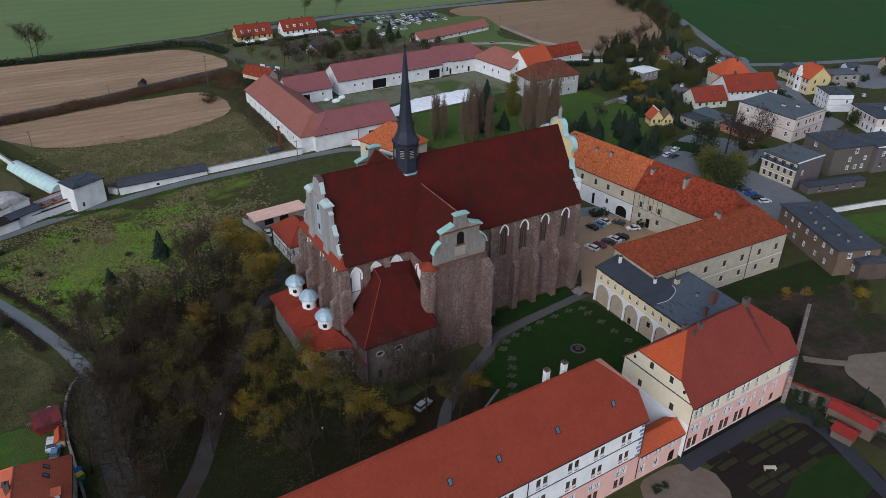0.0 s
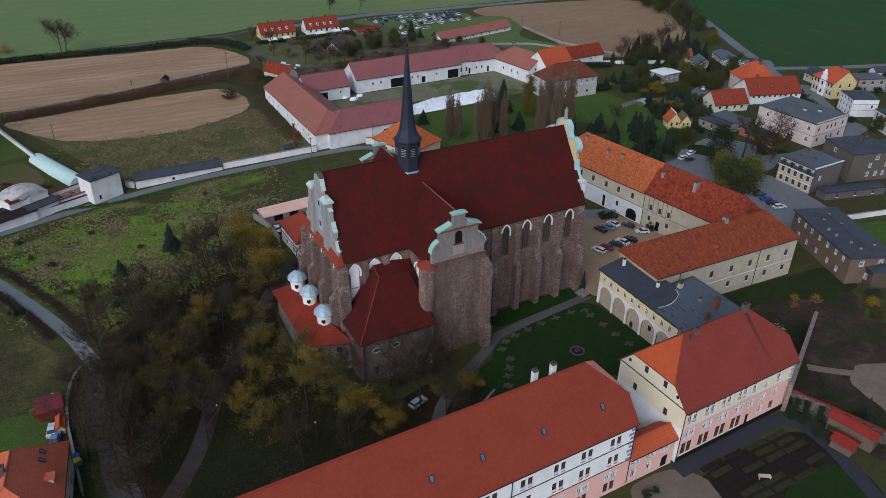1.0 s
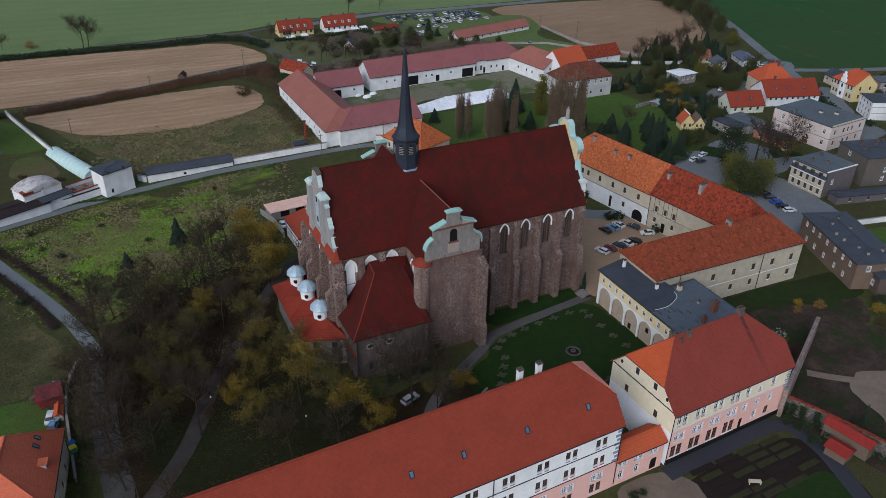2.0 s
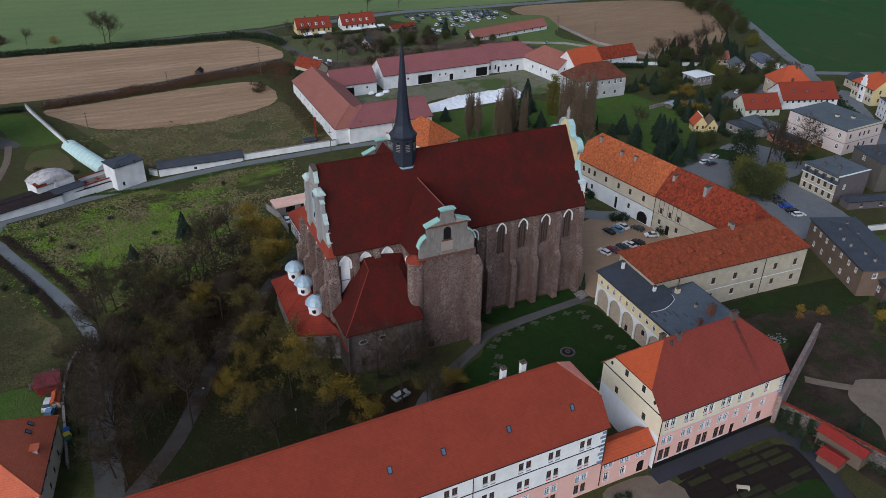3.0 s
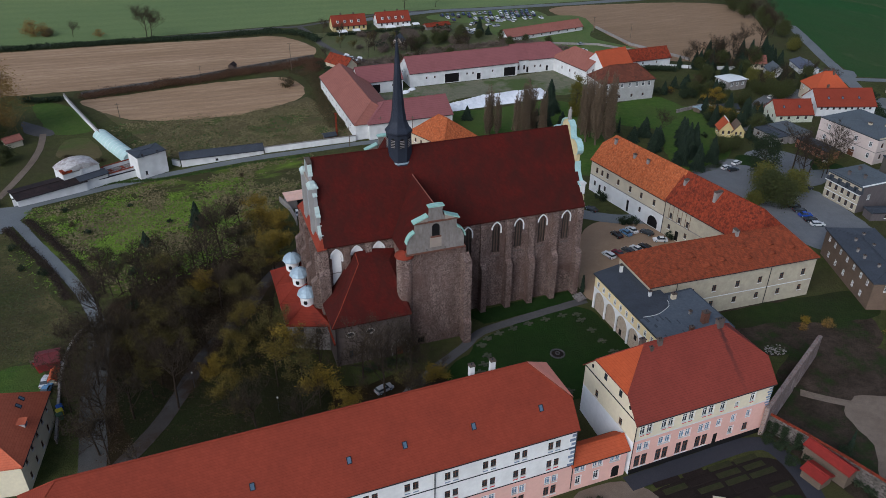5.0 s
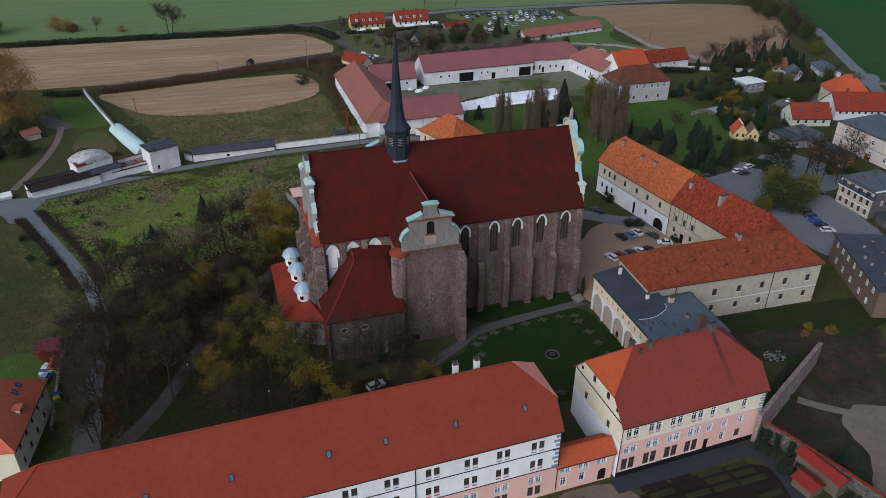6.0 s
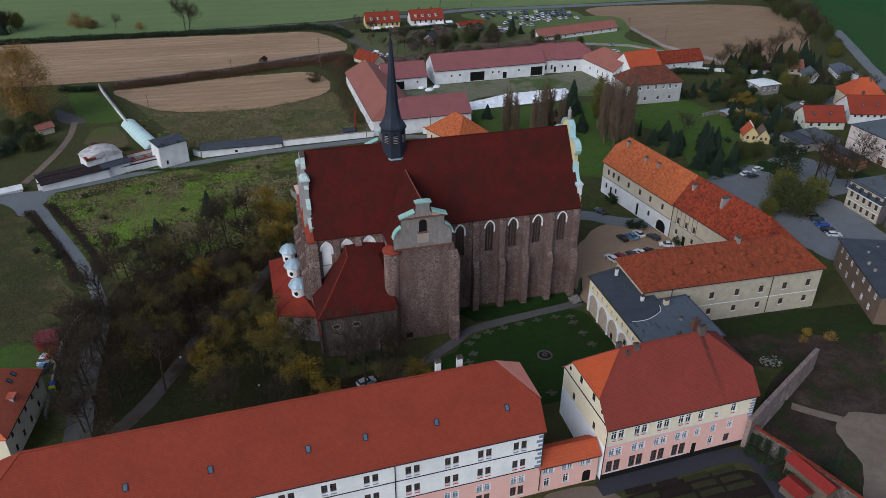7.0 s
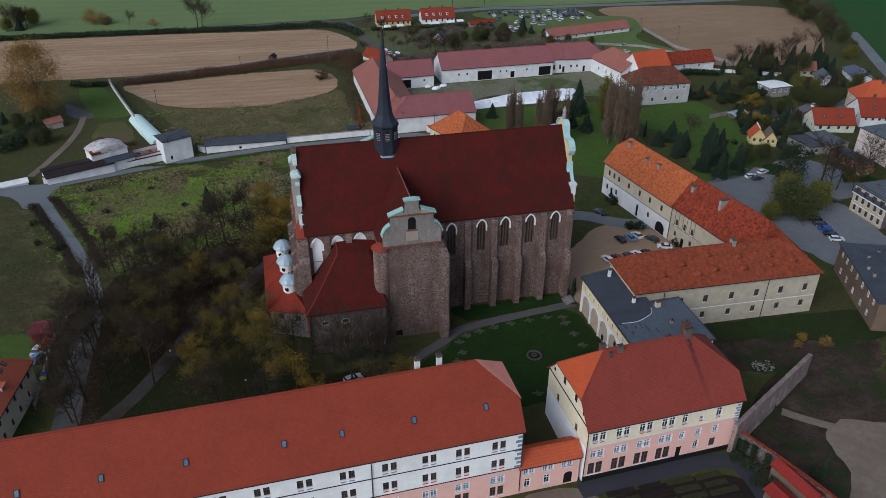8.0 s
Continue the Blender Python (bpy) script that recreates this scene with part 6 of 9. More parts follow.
for i in range(n):
    t0, t1 = i / n, (i + 1) / n
    a = Vector((132.6 + 29 * t0, 67.2 + 16.6 * t0, 0))
    b = Vector((132.6 + 29 * t1, 67.2 + 16.6 * t1, 0))
    h0 = 0.9 - 0.5 * t0 + 0.16 * noise.noise((i * 0.7, 3, 1))
    h1 = 0.9 - 0.5 * t1 + 0.16 * noise.noise(((i + 1) * 0.7, 3, 1))
    d = Vector((-16.6, 29, 0)).normalized() * 0.45
    foot = -3.3 if i == 12 else -7  # doorway through the wall
    ruin.add([(*(a - d).xy, foot), (*(b - d).xy, foot), (*(b + d).xy, foot), (*(a + d).xy, foot), (*(a - d).xy, h0), (*(b - d).xy, h1), (*(b + d).xy, h1), (*(a + d).xy, h0)],
             [(3, 2, 1, 0), (4, 5, 6, 7), (0, 1, 5, 4), (1, 2, 6, 5), (2, 3, 7, 6), (3, 0, 4, 7)])
M_RUIN = masonry("ruined_wall", [(0.16, 0.10, 0.085), (0.25, 0.165, 0.14), (0.2, 0.165, 0.15)], (0.26, 0.22, 0.2), 0.5, 2.0, 0.08, (0.08, 0.06, 0.05), 0.6, (0.36, 0.29, 0.26))
tagged(new("ruined_wall", ruin.mesh("ruined_wall", M_RUIN)), "tall ruined wall with crumbling pink plaster", "wall", "", "structure")
M_DARKRUBBLE = masonry("dark_rubble", [(0.05, 0.042, 0.038), (0.10, 0.085, 0.078), (0.17, 0.15, 0.135)], (0.14, 0.12, 0.11), 0.55, 1.4, 0.06, (0.03, 0.032, 0.02), 0.7)
# the darker rubble carries the shade on this side of the wall
wall_line("garden_wall", [(134.9, 68.4), (138.0, 60.9), (140.7, 53.7), (143.5, 45.0), (146.0, 37.0)], 4.3, 0.45, M_DARKRUBBLE, "old rubble garden wall with red tile coping, darkened for its shadow side", M_OLD_ROOF)
shed = house("garden_shed", "long low shed with a bright red sheet roof", "shed", 138.6, 55.0, 102, 9.4, 2.7, gz(137, 54), -2.7, -2.0, ("gable",), ("gable",), M_TIMBER, M_REDSHEET, gutter=False, over=0.3)
house("garden_shed", "small square shed with a red sheet roof", "shed", 134.6, 53.7, 102, 4.2, 3.4, gz(133, 52), -4.2, -3.6, ("gable",), ("gable",), M_TIMBER, M_REDSHEET, gutter=False, over=0.3)
wall_line("white_wall", [(-27.5, 231.8), (-16.5, 236.6), (-8, 240.0), (0, 242.6), (11, 247.0)], 2.4, 0.5, M_OLDWHITE, "old whitewashed wall with flaking plaster", M_DARK)
wall_line("white_wall", [(55.5, 248.8), (73, 247.3), (90, 246.4)], 2.2, 0.5, M_OLDWHITE, "old whitewashed wall along the lane", M_GREYR)
wall_line("white_wall", [(22.5, 252.0), (25, 249.6)], 2.2, 0.5, M_OLDWHITE, "short whitewashed wall", M_GREYR)
wall_line("white_wall", [(109, 244.0), (116, 240.5), (118, 236)], 2.6, 0.5, M_OLDWHITE, "whitewashed wall by the farm gate", M_BRIGHT_ROOF)
wall_line("garden_fence_wall", [(10.0, 254.5), (-3, 284), (-10, 304), (-16, 322), (-19, 332)], 2.0, 0.4, M_OLDWHITE, "long pale wall beside the vegetable garden", M_GREYR)
wall_line("field_wall", [(-12, 331.5), (12, 336.5), (37, 341), (60, 348), (78, 353), (95, 357)], 2.2, 0.6, M_DARKRUBBLE, "long dark stone wall between fields")
wall_line("estate_wall", [(225, 233), (240, 236), (252, 240)], 1.6, 0.4, M_RUBBLE, "grey garden wall")
wall_line("estate_wall", [(259, 289), (285, 277), (300, 276)], 1.6, 0.4, M_OLDWHITE, "pale garden wall below the field")
wall_line("estate_wall", [(222, 345), (245, 335), (258, 318), (262, 305)], 1.2, 0.4, M_GREYR, "grey yard wall")
wall_line("estate_wall", [(262, 368), (262, 330), (276, 296)], 1.4, 0.4, M_GREYR, "low wall along the brown field")
M_SOOTROOF = plain("black_tar_roof", (0.024, 0.018, 0.018), 0.6, 0.8, fine=2, coarse=0.4, stain=(0.05, 0.03, 0.028))
box = house("gatehouse_block", "white cubic block with a dark flat roof", "building", 14.6, 248.6, 24, 10.4, 8.0, gz(15, 248), -0.3, 0.0, ("hip", 4), ("hip", 4), M_OLDWHITE, M_SLATE, {"S": row([2, 7.6], 0.7, -0.8, 0.2, "hole") + row([2.4], 0.8, -7.6, -6.2, "hole")}, over=0.3)
house("lean_to_shed", "long low white shed under a grey roof", "shed", 40.3, 250.6, -0.8, 29.5, 4.6, gz(40, 250), -5.0, -3.6, ("gable",), ("gable",), M_OLDWHITE, M_SLATE, {"S": [(12, 13, -7.6, -6.6, 0, "open")]})
house("stable", "low white stable with a black roof", "shed", -17.5, 239.0, 23, 22, 9.0, gz(-16, 237), -5.0, -4.5, ("gable",), ("gable",), M_OLDWHITE, M_SOOTROOF)
house("stable", "low white stable with a dark roof", "shed", -4.2, 243.0, 27, 9.5, 4.6, gz(-4, 243), -4.6, -4.0, ("gable",), ("gable",), M_OLDWHITE, M_SLATE)
rs = thing("ruined_shed", "crumbling white shed with a rusty arched roof", "shed", (-8.6, 246.8, gz(-8, 246)), 26)
part("wall", Sh().box(-6.2, -3.9, -0.6, 6.2, 3.9, 6.4), M_OLDWHITE, rs)
av = [(-6.5 + 13.0 * k / 10, 6.3 + 1.9 * math.sin(k / 10 * math.pi) ** 0.8) for k in range(11)]
M_FLAKE = plain("flaking_white_sheet", (0.60, 0.57, 0.55), 0.6, fine=0.9, coarse=0.55, stain=(0.13, 0.06, 0.05))
part("roof", Sh().prism(av, lambda a, b, d: (a, d, b), -4.2, 4.2), M_FLAKE, rs, "arched sheet roof with rust patches")
part("pier", Sh().box(-0.5, -4.15, 0, 0.5, -3.902, 7.4), M_OLDWHITE, rs)
part("cornice", Sh().box(-6.3, -4.1, 5.9, -0.53, -3.902, 6.25), M_GREYR, rs)
part("rust_patch", Sh().box(-6.3, -4.3, 6.2, -3.0, -1.6, 7.0), M_OLD_ROOF, rs)
ca, sa = math.cos(radians(24)), math.sin(radians(24))
ring = [(5.2 + u * ca - w * sa, 249.4 + u * sa + w * ca) for u, w in ((-5.6, -3.4), (5.4, -3.4), (5.4, 3.4), (-5.6, 3.4), (-5.6, -3.4))]
wall_line("roofless_walls", ring, 3.2, 0.5, M_OLDWHITE, "roofless white walls with broken red tile coping", M_OLD_ROOF)
for k in range(16):
    u, w = -5.0 + (k % 8) * 1.4, -1.8 + (k // 8) * 2.6
    single("fallen_slab", Sh().box(-0.7, -1.1, 0, 0.7, 1.1, 0.18), M_RUBBLE if k % 3 else M_OLD_ROOF, "fallen roof slab, grey with moss", "slab", (5.2 + u * ca - w * sa, 249.4 + u * sa + w * ca, gz(5, 249) + 2.2 + 0.1 * (k % 3)), 24 + k * 7 % 20, "fallen roof slabs")
single("attic_floor", Sh().box(-5.3, -3.1, 1.9, 5.1, 3.1, 2.19), M_RUBBLE, "mossy grey floor slab of the roofless shed", "slab", (5.2, 249.4, gz(5, 249)), 24)
# polytunnel
tun = thing("polytunnel", "pale green plastic polytunnel greenhouse", "greenhouse", (2.7, 272.4, gz(2.7, 272.4)), -67.3)
cov = Sh()
arc_pts = [(3.1 * math.cos(i / 10 * math.pi), 3.0 * math.sin(i / 10 * math.pi) ** 0.9) for i in range(11)]
cov.prism(arc_pts, lambda a, b, d: (d, a, b), -15.0, 15.0)
M_POLY = plain("plastic_film", (0.50, 0.66, 0.62), 0.85, 0.35, fine=0.8, coarse=0.2, stain=(0.4, 0.55, 0.52))
part("cover", cov, M_POLY, tun)
for k in range(11):
    hoop = Sh().prism([(a * 1.02, b * 1.02) for a, b in arc_pts] + [(a * 0.99, b * 0.99) for a, b in reversed(arc_pts)], lambda a, b, d: (d - 15 + k * 3, a, b), -0.05, 0.05)
    part("hoop", hoop, M_WFRAME, tun)

# ---- the farm behind ----
M_FARMWALL = plain("pale_grey_render", (0.46, 0.45, 0.43), 0.85, fine=1.4, coarse=0.4, stain=(0.3, 0.29, 0.27))
M_BROWNROOF = tiles("sooty_brown_tiles", (0.12, 0.04, 0.026), (0.2, 0.065, 0.038), (0.05, 0.026, 0.02), 0.8, 0.8, 0.3, 0.9, coarse=0.5)
def barn(label, cx, cy, yaw, L, W, eave, ridge, left, right, rows, roof=M_BARN_ROOF, name="barn", wall=M_OLDWHITE):
    return house(name, label, "barn" if name == "barn" else "building", cx, cy, yaw, L, W, gz(cx, cy), eave, ridge, left, right, wall, roof, rows, group="farm buildings" if name == "barn" else "")


# length of the west barn runs away from the lane
barn("white barn with a salmon red sheet roof", 98.6, 278, -89, 62, 18, 1.0, 6.0, ("gable",), ("hip", 9), {"S": row([6 + 6 * i for i in range(9)], 0.8, -2.4, -1.4, "hole"), "N": row([8 + 8 * i for i in range(6)], 1.0, -2.8, -1.4, "plain")}, M_SALMON_ROOF)
barn("white barn with a plum red sheet roof", 112, 254.5, 1, 34, 18, 1.2, 6.2, ("hip", 9), ("gable",), {"S": [(22, 26.5, -5, -1.2, 0, "open")], "N": row([6, 14, 22], 1.0, -2.8, -1.4, "plain")})
barn("white barn with a plum red sheet roof", 113.5, 302.5, 2, 20, 13, 0.6, 5.6, ("gable",), ("gable",), {"S": [(4.5, 9.5, -5, -1.2, 0, "open")] + row([15.5], 0.8, -2.5, -1.5, "plain")})
barn("long white barn with a plum red sheet roof", 155, 307.8, 1.5, 54, 15, 1.4, 6.8, ("gable",), ("gable",), {"S": [(17, 24, -5, -0.8, 0, "open"), (33, 35, -5, -2, 0, "open"), (47, 53, -5, -0.8, 0, "open")] + row([8, 12, 28, 31, 41], 0.8, -2.2, -1.2, "plain"), "W": row([4, 11], 0.8, -1.5, -0.4, "plain")})
barn("white barn section with tall doors", 185.5, 310.0, 1, 8, 14, 1.8, 7.2, ("gable",), ("gable",), {"S": row([2, 5], 1.0, -3.5, -1.2, "plain") + [(6.2, 7.4, -5, -2.2, 0, "open")]}, M_BARN_ROOF)
barn("white barn with a plum red sheet roof", 199.5, 309.6, 0, 21, 14, 1.6, 7.0, ("gable",), ("hip", 7), {"S": row([3, 6], 0.9, -2.8, -1.6, "plain") + [(9, 10.2, -5, -2.4, 0, "open")]})
barn("white barn wing with a red tiled roof", 211.5, 292.5, -80, 26, 15, 1.6, 7.0, ("hip", 7), ("gable",), {"S": row([8, 14, 18], 0.9, -2.6, -1.2, "plain"), "E": row([4, 10], 0.9, 0.2, 1.4, "plain")}, M_SALMON_ROOF)
house("farmhouse", "pale two-storey farmhouse with a dark hipped roof", "house", 213.2, 259.5, -2, 25.5, 13, GB, 4.0, 9.2, ("hip", 6), ("hip", 6), M_FARMWALL, M_BROWNROOF, {"S": row([2.6, 6.2, 9.8, 13.4, 17.0, 20.0, 23.0], 1.15, 1.0, 2.9, "white") + row([3, 9, 15, 20.5], 1.0, -3.6, -2.2, "plain")})
house("farmhouse", "white house with an orange tiled roof", "house", 219.5, 281, 10, 17, 12, GB, 4.0, 9.5, ("gable",), ("gable",), M_OLDWHITE, M_BRIGHT_ROOF, {"W": row([3, 6, 9], 1.0, -0.5, 1, "plain"), "S": row([3, 7, 12], 1.0, 0.5, 2.2, "plain")})
barn("long shed with a weathered red roof", 247, 296.5, 2, 28, 10, -0.6, 3.4, ("gable",), ("gable",), {"S": row([5, 12, 20], 1.0, -3, -2, "plain"), "E": row([3, 6], 1.0, -3, -2, "plain")}, M_OLD_ROOF)
barn("long low shed with a red tiled roof", 226, 365.5, 11, 52, 9, -2.6, 0.4, ("gable",), ("gable",), {"S": row([5 + 6 * i for i in range(8)], 0.9, -4.4, -3.4, "plain")}, M_SALMON_ROOF)
for nm, lb, cx, cy, wm in (("cottage", "white cottage with red roof and dormers", 151.2, 410.2, M_WHITE), ("cottage", "yellow cottage with red roof and dormers", 125.0, 409.6, M_YELLOW)):
    cot = house(nm, lb, "house", cx, cy, 0, 19.4, 9.5, GB, -1.8, 2.7, ("gable",), ("gable",), wm, M_RED_ROOF, {"S": row([2.4, 5.6, 8.8, 12.0, 15.2, 17.8], 1.0, -4.2, -2.7, "plain"), "W": row([2.6, 6.4], 0.9, -4.2, -2.7, "plain")})
    for i in range(4):
        x = -6.6 + i * 4.0
        d = part("dormer", Sh().box(x - 0.6, -3.9, 4.4, x + 0.6, -2.2, 5.9), M_WHITE, cot)
        part("dormer_pane", Sh().box(x - 0.4, -3.95, 4.7, x + 0.4, -3.903, 5.6), M_GLASS, d)
        part("dormer_roof", Sh().box(x - 0.75, -4.1, 5.9, x + 0.75, -1.6, 6.02), M_RED_ROOF, d)
    for x in (-4.0, 3.4):
        chimney(cot, x, 0.4, 7.2, 8.9, 0.8, 0.6, M_DKR, 1)
house("orange_house", "cream house with a hipped orange tiled roof", "house", 118.8, 228.0, -68, 19, 15.5, GB, 1.2, 7.6, ("hip", 7), ("hip", 7), M_OLDCREAM, M_ORANGE_ROOF, {"S": row([3, 6.2, 9.5, 12.8, 16], 1.0, -2.5, -0.8, "plain")})
house("ruined_hut", "dark ruined brick hut in the scrub", "ruin", 54.5, 351.5, 60, 3.2, 2.8, GB, -2.9, -1.9, ("gable",), ("gable",), M_DKR, M_SOOTROOF, gutter=False, over=0.1)
house("garage", "low garage with a salmon pink flat roof", "garage", 64.6, 202.4, 4, 17, 5.6, gz(64, 202), -3.0, -2.85, ("gable",), ("gable",), M_GREYR, plain("salmon_felt", (0.78, 0.50, 0.40), 0.9, fine=1), {"S": [(3, 6, -5.6, -3.4, 0, "open"), (8, 11, -5.6, -3.4, 0, "open")]}, gutter=False)
wall_line("yard_wall", [(54.6, 206), (56.6, 198), (57.2, 190), (57.0, 187)], 2.0, 0.4, M_GREYR, "grey yard wall")

# ---- the village ----
M_FELT = plain("grey_felt", (0.105, 0.122, 0.135), 0.75, 0.7, fine=2.0, coarse=0.15, stain=(0.07, 0.08, 0.09))
M_OLIVER = plain("olive_grey_render", (0.12, 0.105, 0.088), 0.75, fine=1.4, coarse=0.3, stain=(0.09, 0.08, 0.07), stretch=(1, 1, 0.4))
M_LILAC = plain("lilac_grey_render", (0.125, 0.108, 0.108), 0.75, fine=1.4, coarse=0.3, stain=(0.12, 0.10, 0.10), stretch=(1, 1, 0.4))
M_PALEGREEN = plain("pale_green_render", (0.60, 0.62, 0.50), 0.9, fine=1.5, coarse=0.2, stain=(0.45, 0.46, 0.38))
M_BRICK = plain("orange_brick", (0.36, 0.16, 0.10), 0.8, fine=3, stain=(0.25, 0.12, 0.08))
GV = -5.3


def flat(name, label, category, cx, cy, yaw, L, W, top, wall, roof, rows=None, rise=0.25, over=0.25, **kw):
    return house(name, label, category, cx, cy, yaw, L, W, GV, top, top + rise, ("hip", min(L, W) * 0.45), ("hip", min(L, W) * 0.45), wall, roof, rows, over=over, **kw)


def parapet(ob, L, W, z, mat, sides="SE", h=0.35):
    """A pale coping along chosen roof edges; z is above the thing's base."""
    x, y = L / 2 + 0.3, W / 2 + 0.3
    ed = {"S": (-x, -y, x, -y + 0.35), "N": (-x, y - 0.35, x, y), "E": (x - 0.35, -y + 0.36, x, y - 0.36), "W": (-x, -y + 0.36, -x + 0.35, y - 0.36)}
    for k in sides:
        x0, y0, x1, y1 = ed[k]
        part("coping", Sh().box(x0, y0, z, x1, y1, z + h), mat, ob, "pale metal coping")


def grid_rows(us, zs, w, h, st):
    return [q for z in zs for q in row(us, w, z, z + h, st)]


flat("flat_roofed_house", "white house with a flat white roof", "house", 268.5, 254.5, 4, 10.5, 8.5, -0.6, M_GREYR, plain("white_roof_sheet", (0.72, 0.74, 0.74), 0.9, fine=1), {"S": row([2.2, 5.2, 8.4], 1.2, -3.0, -1.6, "white"), "W": row([2.5, 6], 1.1, -3.0, -1.6, "white")}, over=0.5)
h3 = house("village_house", "large white house with a red tiled roof", "house", 292.5, 214.5, -17, 25, 13.6, GV, -0.6, 4.6, ("gable",), ("gable",), M_OLDWHITE, M_RED_ROOF, {"S": row([2 + 2.6 * i for i in range(9)], 1.0, -2.4, -1.2, "brown"), "W": row([4, 9.4], 1.0, -2.6, -1.2, "plain") + row([6.8], 0.9, 0.8, 2.0, "plain")})
chimney(h3, -6, 0.6, 8.5, 11.2, 0.8, 0.8, M_DKR)
for u in (-7, -1, 6):
    skylight(h3, on_roof(25, 13.6, GV, -0.6, 4.6, u, 3.0), 5.2 / 6.8)
h4 = house("village_house", "house with an orange hipped roof", "house", 295, 226, -17, 15, 13, GV, 2.2, 8.2, ("hip", 5.5), ("hip", 5.5), M_OLDCREAM, M_BRIGHT_ROOF, {"S": row([3, 7, 11], 1.1, -0.4, 1.2, "white"), "W": row([3, 8], 1.1, -0.4, 1.2, "white")})
for x, y in ((-1.5, 1.0), (1.8, -1.0), (2.8, 2.0)):
    chimney(h4, x, y, 11.5, 14.2, 0.8, 0.7, M_DKR)
h5 = house("village_house", "pale green house with a red tiled roof", "house", 266, 213.8, -15, 15.7, 10.6, GV, -1.6, 2.9, ("gable",), ("gable",), M_PALEGREEN, M_RED_ROOF, {"S": row([2.4, 5.6, 9.4, 12.8], 1.1, -3.9, -2.6, "plain"), "W": row([3, 7.4], 1.0, -3.9, -2.6, "plain") + row([5.2], 0.9, -0.4, 0.8, "plain")})
for u in (-4, 2.5):
    skylight(h5, on_roof(15.7, 10.6, GV, -1.6, 2.9, u, 2.6), 4.5 / 5.3)
pk = flat("school_building", "long pale pink building with a grey felt roof", "building", 271, 178.8, -85, 25.6, 21, 4.4, M_PALEPINK, M_FELT, {"S": row([4.5, 16.5, 22.8], 1.2, 0.9, 2.7, "white") + row([3.5, 16.5, 22.8], 1.2, -3.4, -1.6, "white"), "E": row([2.6, 8.0, 10.6, 13.2, 18.0], 1.1, 0.9, 2.7, "plain") + row([3, 9, 12, 17], 1.1, -3.4, -1.6, "plain")})
parapet(pk, 25.6, 21, 9.75, M_OLDCREAM, "E", 0.5)
part("string_course", Sh().box(-12.8, -10.56, 4.6, 12.8, -10.503, 4.85), M_GREYR, pk)
part("string_course", Sh().box(12.803, -10.4, 4.6, 12.86, 10.4, 4.85), M_GREYR, pk)
part("doorway", Sh().box(2.0, -10.58, 0.2, 4.4, -10.503, 2.6), M_BROWN, pk, "brown double door")
for x, y in ((1, -1), (5, 3)):
    chimney(pk, x, y, 9.7, 10.9, 1.3, 0.9, M_OLDCREAM, 1)
# low brick wing before the school
flat("school_wing", "low orange brick wing with a felt roof", "building", 250.5, 180.5, -85, 15, 5.5, -1.6, M_BRICK, M_SLATE, {"S": row([3, 7, 11], 1.1, -4.2, -2.6, "plain")})
flat("grey_house", "grey house with a dark felt roof and pale wall", "house", 243, 196.8, -84, 11.8, 6.0, -1.8, M_GREYR, M_SLATE, {"S": row([2.4, 6.4], 1.1, -4.2, -2.8, "plain"), "E": row([2.8], 1.1, -4.2, -2.8, "plain")})
flat("grey_house", "low grey annex with a flat felt roof", "house", 251.5, 197.0, -85, 12.6, 9.5, -1.5, M_GREYR, M_FELT, {"E": row([3, 7], 1.1, -4.2, -2.8, "plain")})
yc = house("yellow_cottage", "small yellow cottage with an orange tiled roof", "house", 228.6, 206.4, -112, 5.6, 5.2, GV, -1.6, 1.6, ("gable",), ("gable",), M_YELLOW, M_BRIGHT_ROOF, {"S": row([1.5, 4], 0.9, -3.8, -2.4, "plain"), "E": row([1.4, 3.6], 0.9, -3.8, -2.4, "plain")}, ridge_mat=M_OLDWHITE)
house("yellow_cottage", "yellow cottage wing with a brown roof", "house", 232.6, 204.2, -112, 5.4, 4.6, GV, -2.2, 0.8, ("gable",), ("gable",), M_YELLOW, M_TIMBER, {"E": row([1.5, 3.2], 0.8, -3.8, -2.6, "plain")})
gm = flat("mansard_house", "beige house with dark mansard front and dormers", "house", 233.7, 144.4, -88, 13.4, 15, 3.9, M_LILAC, M_FELT, {"S": grid_rows([1.7, 4.2, 6.7, 9.2, 11.7], (-1.2, -4.4), 1.1, 1.9, "brown"), "E": row([4], 0.9, -1.0, 0.6, "white")}, side_mats={"S": M_RANGE}, rise=0.1)
sl = [(-6.9, -7.95, 6.6), (6.9, -7.95, 6.6), (6.7, -6.9, 9.35), (-6.7, -6.9, 9.35)]
part("mansard", Sh().add([(x, y, z) for x, y, z in sl] + [(x, -6.6, z) for x, y, z in sl], [(0, 1, 2, 3), (7, 6, 5, 4), (0, 4, 5, 1), (1, 5, 6, 2), (2, 6, 7, 3), (3, 7, 4, 0)]), M_SLATE, gm, "steep dark slate roof front")
part("cornice", Sh().box(-6.95, -8.1, 6.3, 6.95, -7.503, 6.58), M_OLDWHITE, gm)
part("string_course", Sh().box(-6.7, -7.56, 2.9, 6.7, -7.503, 3.15), M_OLDWHITE, gm)
parapet(gm, 13.4, 15, 9.25, M_WFRAME, "E", 0.3)
for i in range(4):
    x = -4.9 + i * 3.25
    d = part("dormer", Sh().box(x - 0.65, -8.1, 6.9, x + 0.65, -6.9, 8.5), M_SLATE, gm)
    part("dormer_pane", Sh().box(x - 0.42, -8.16, 7.1, x + 0.42, -8.103, 8.3), M_GLASS, d)
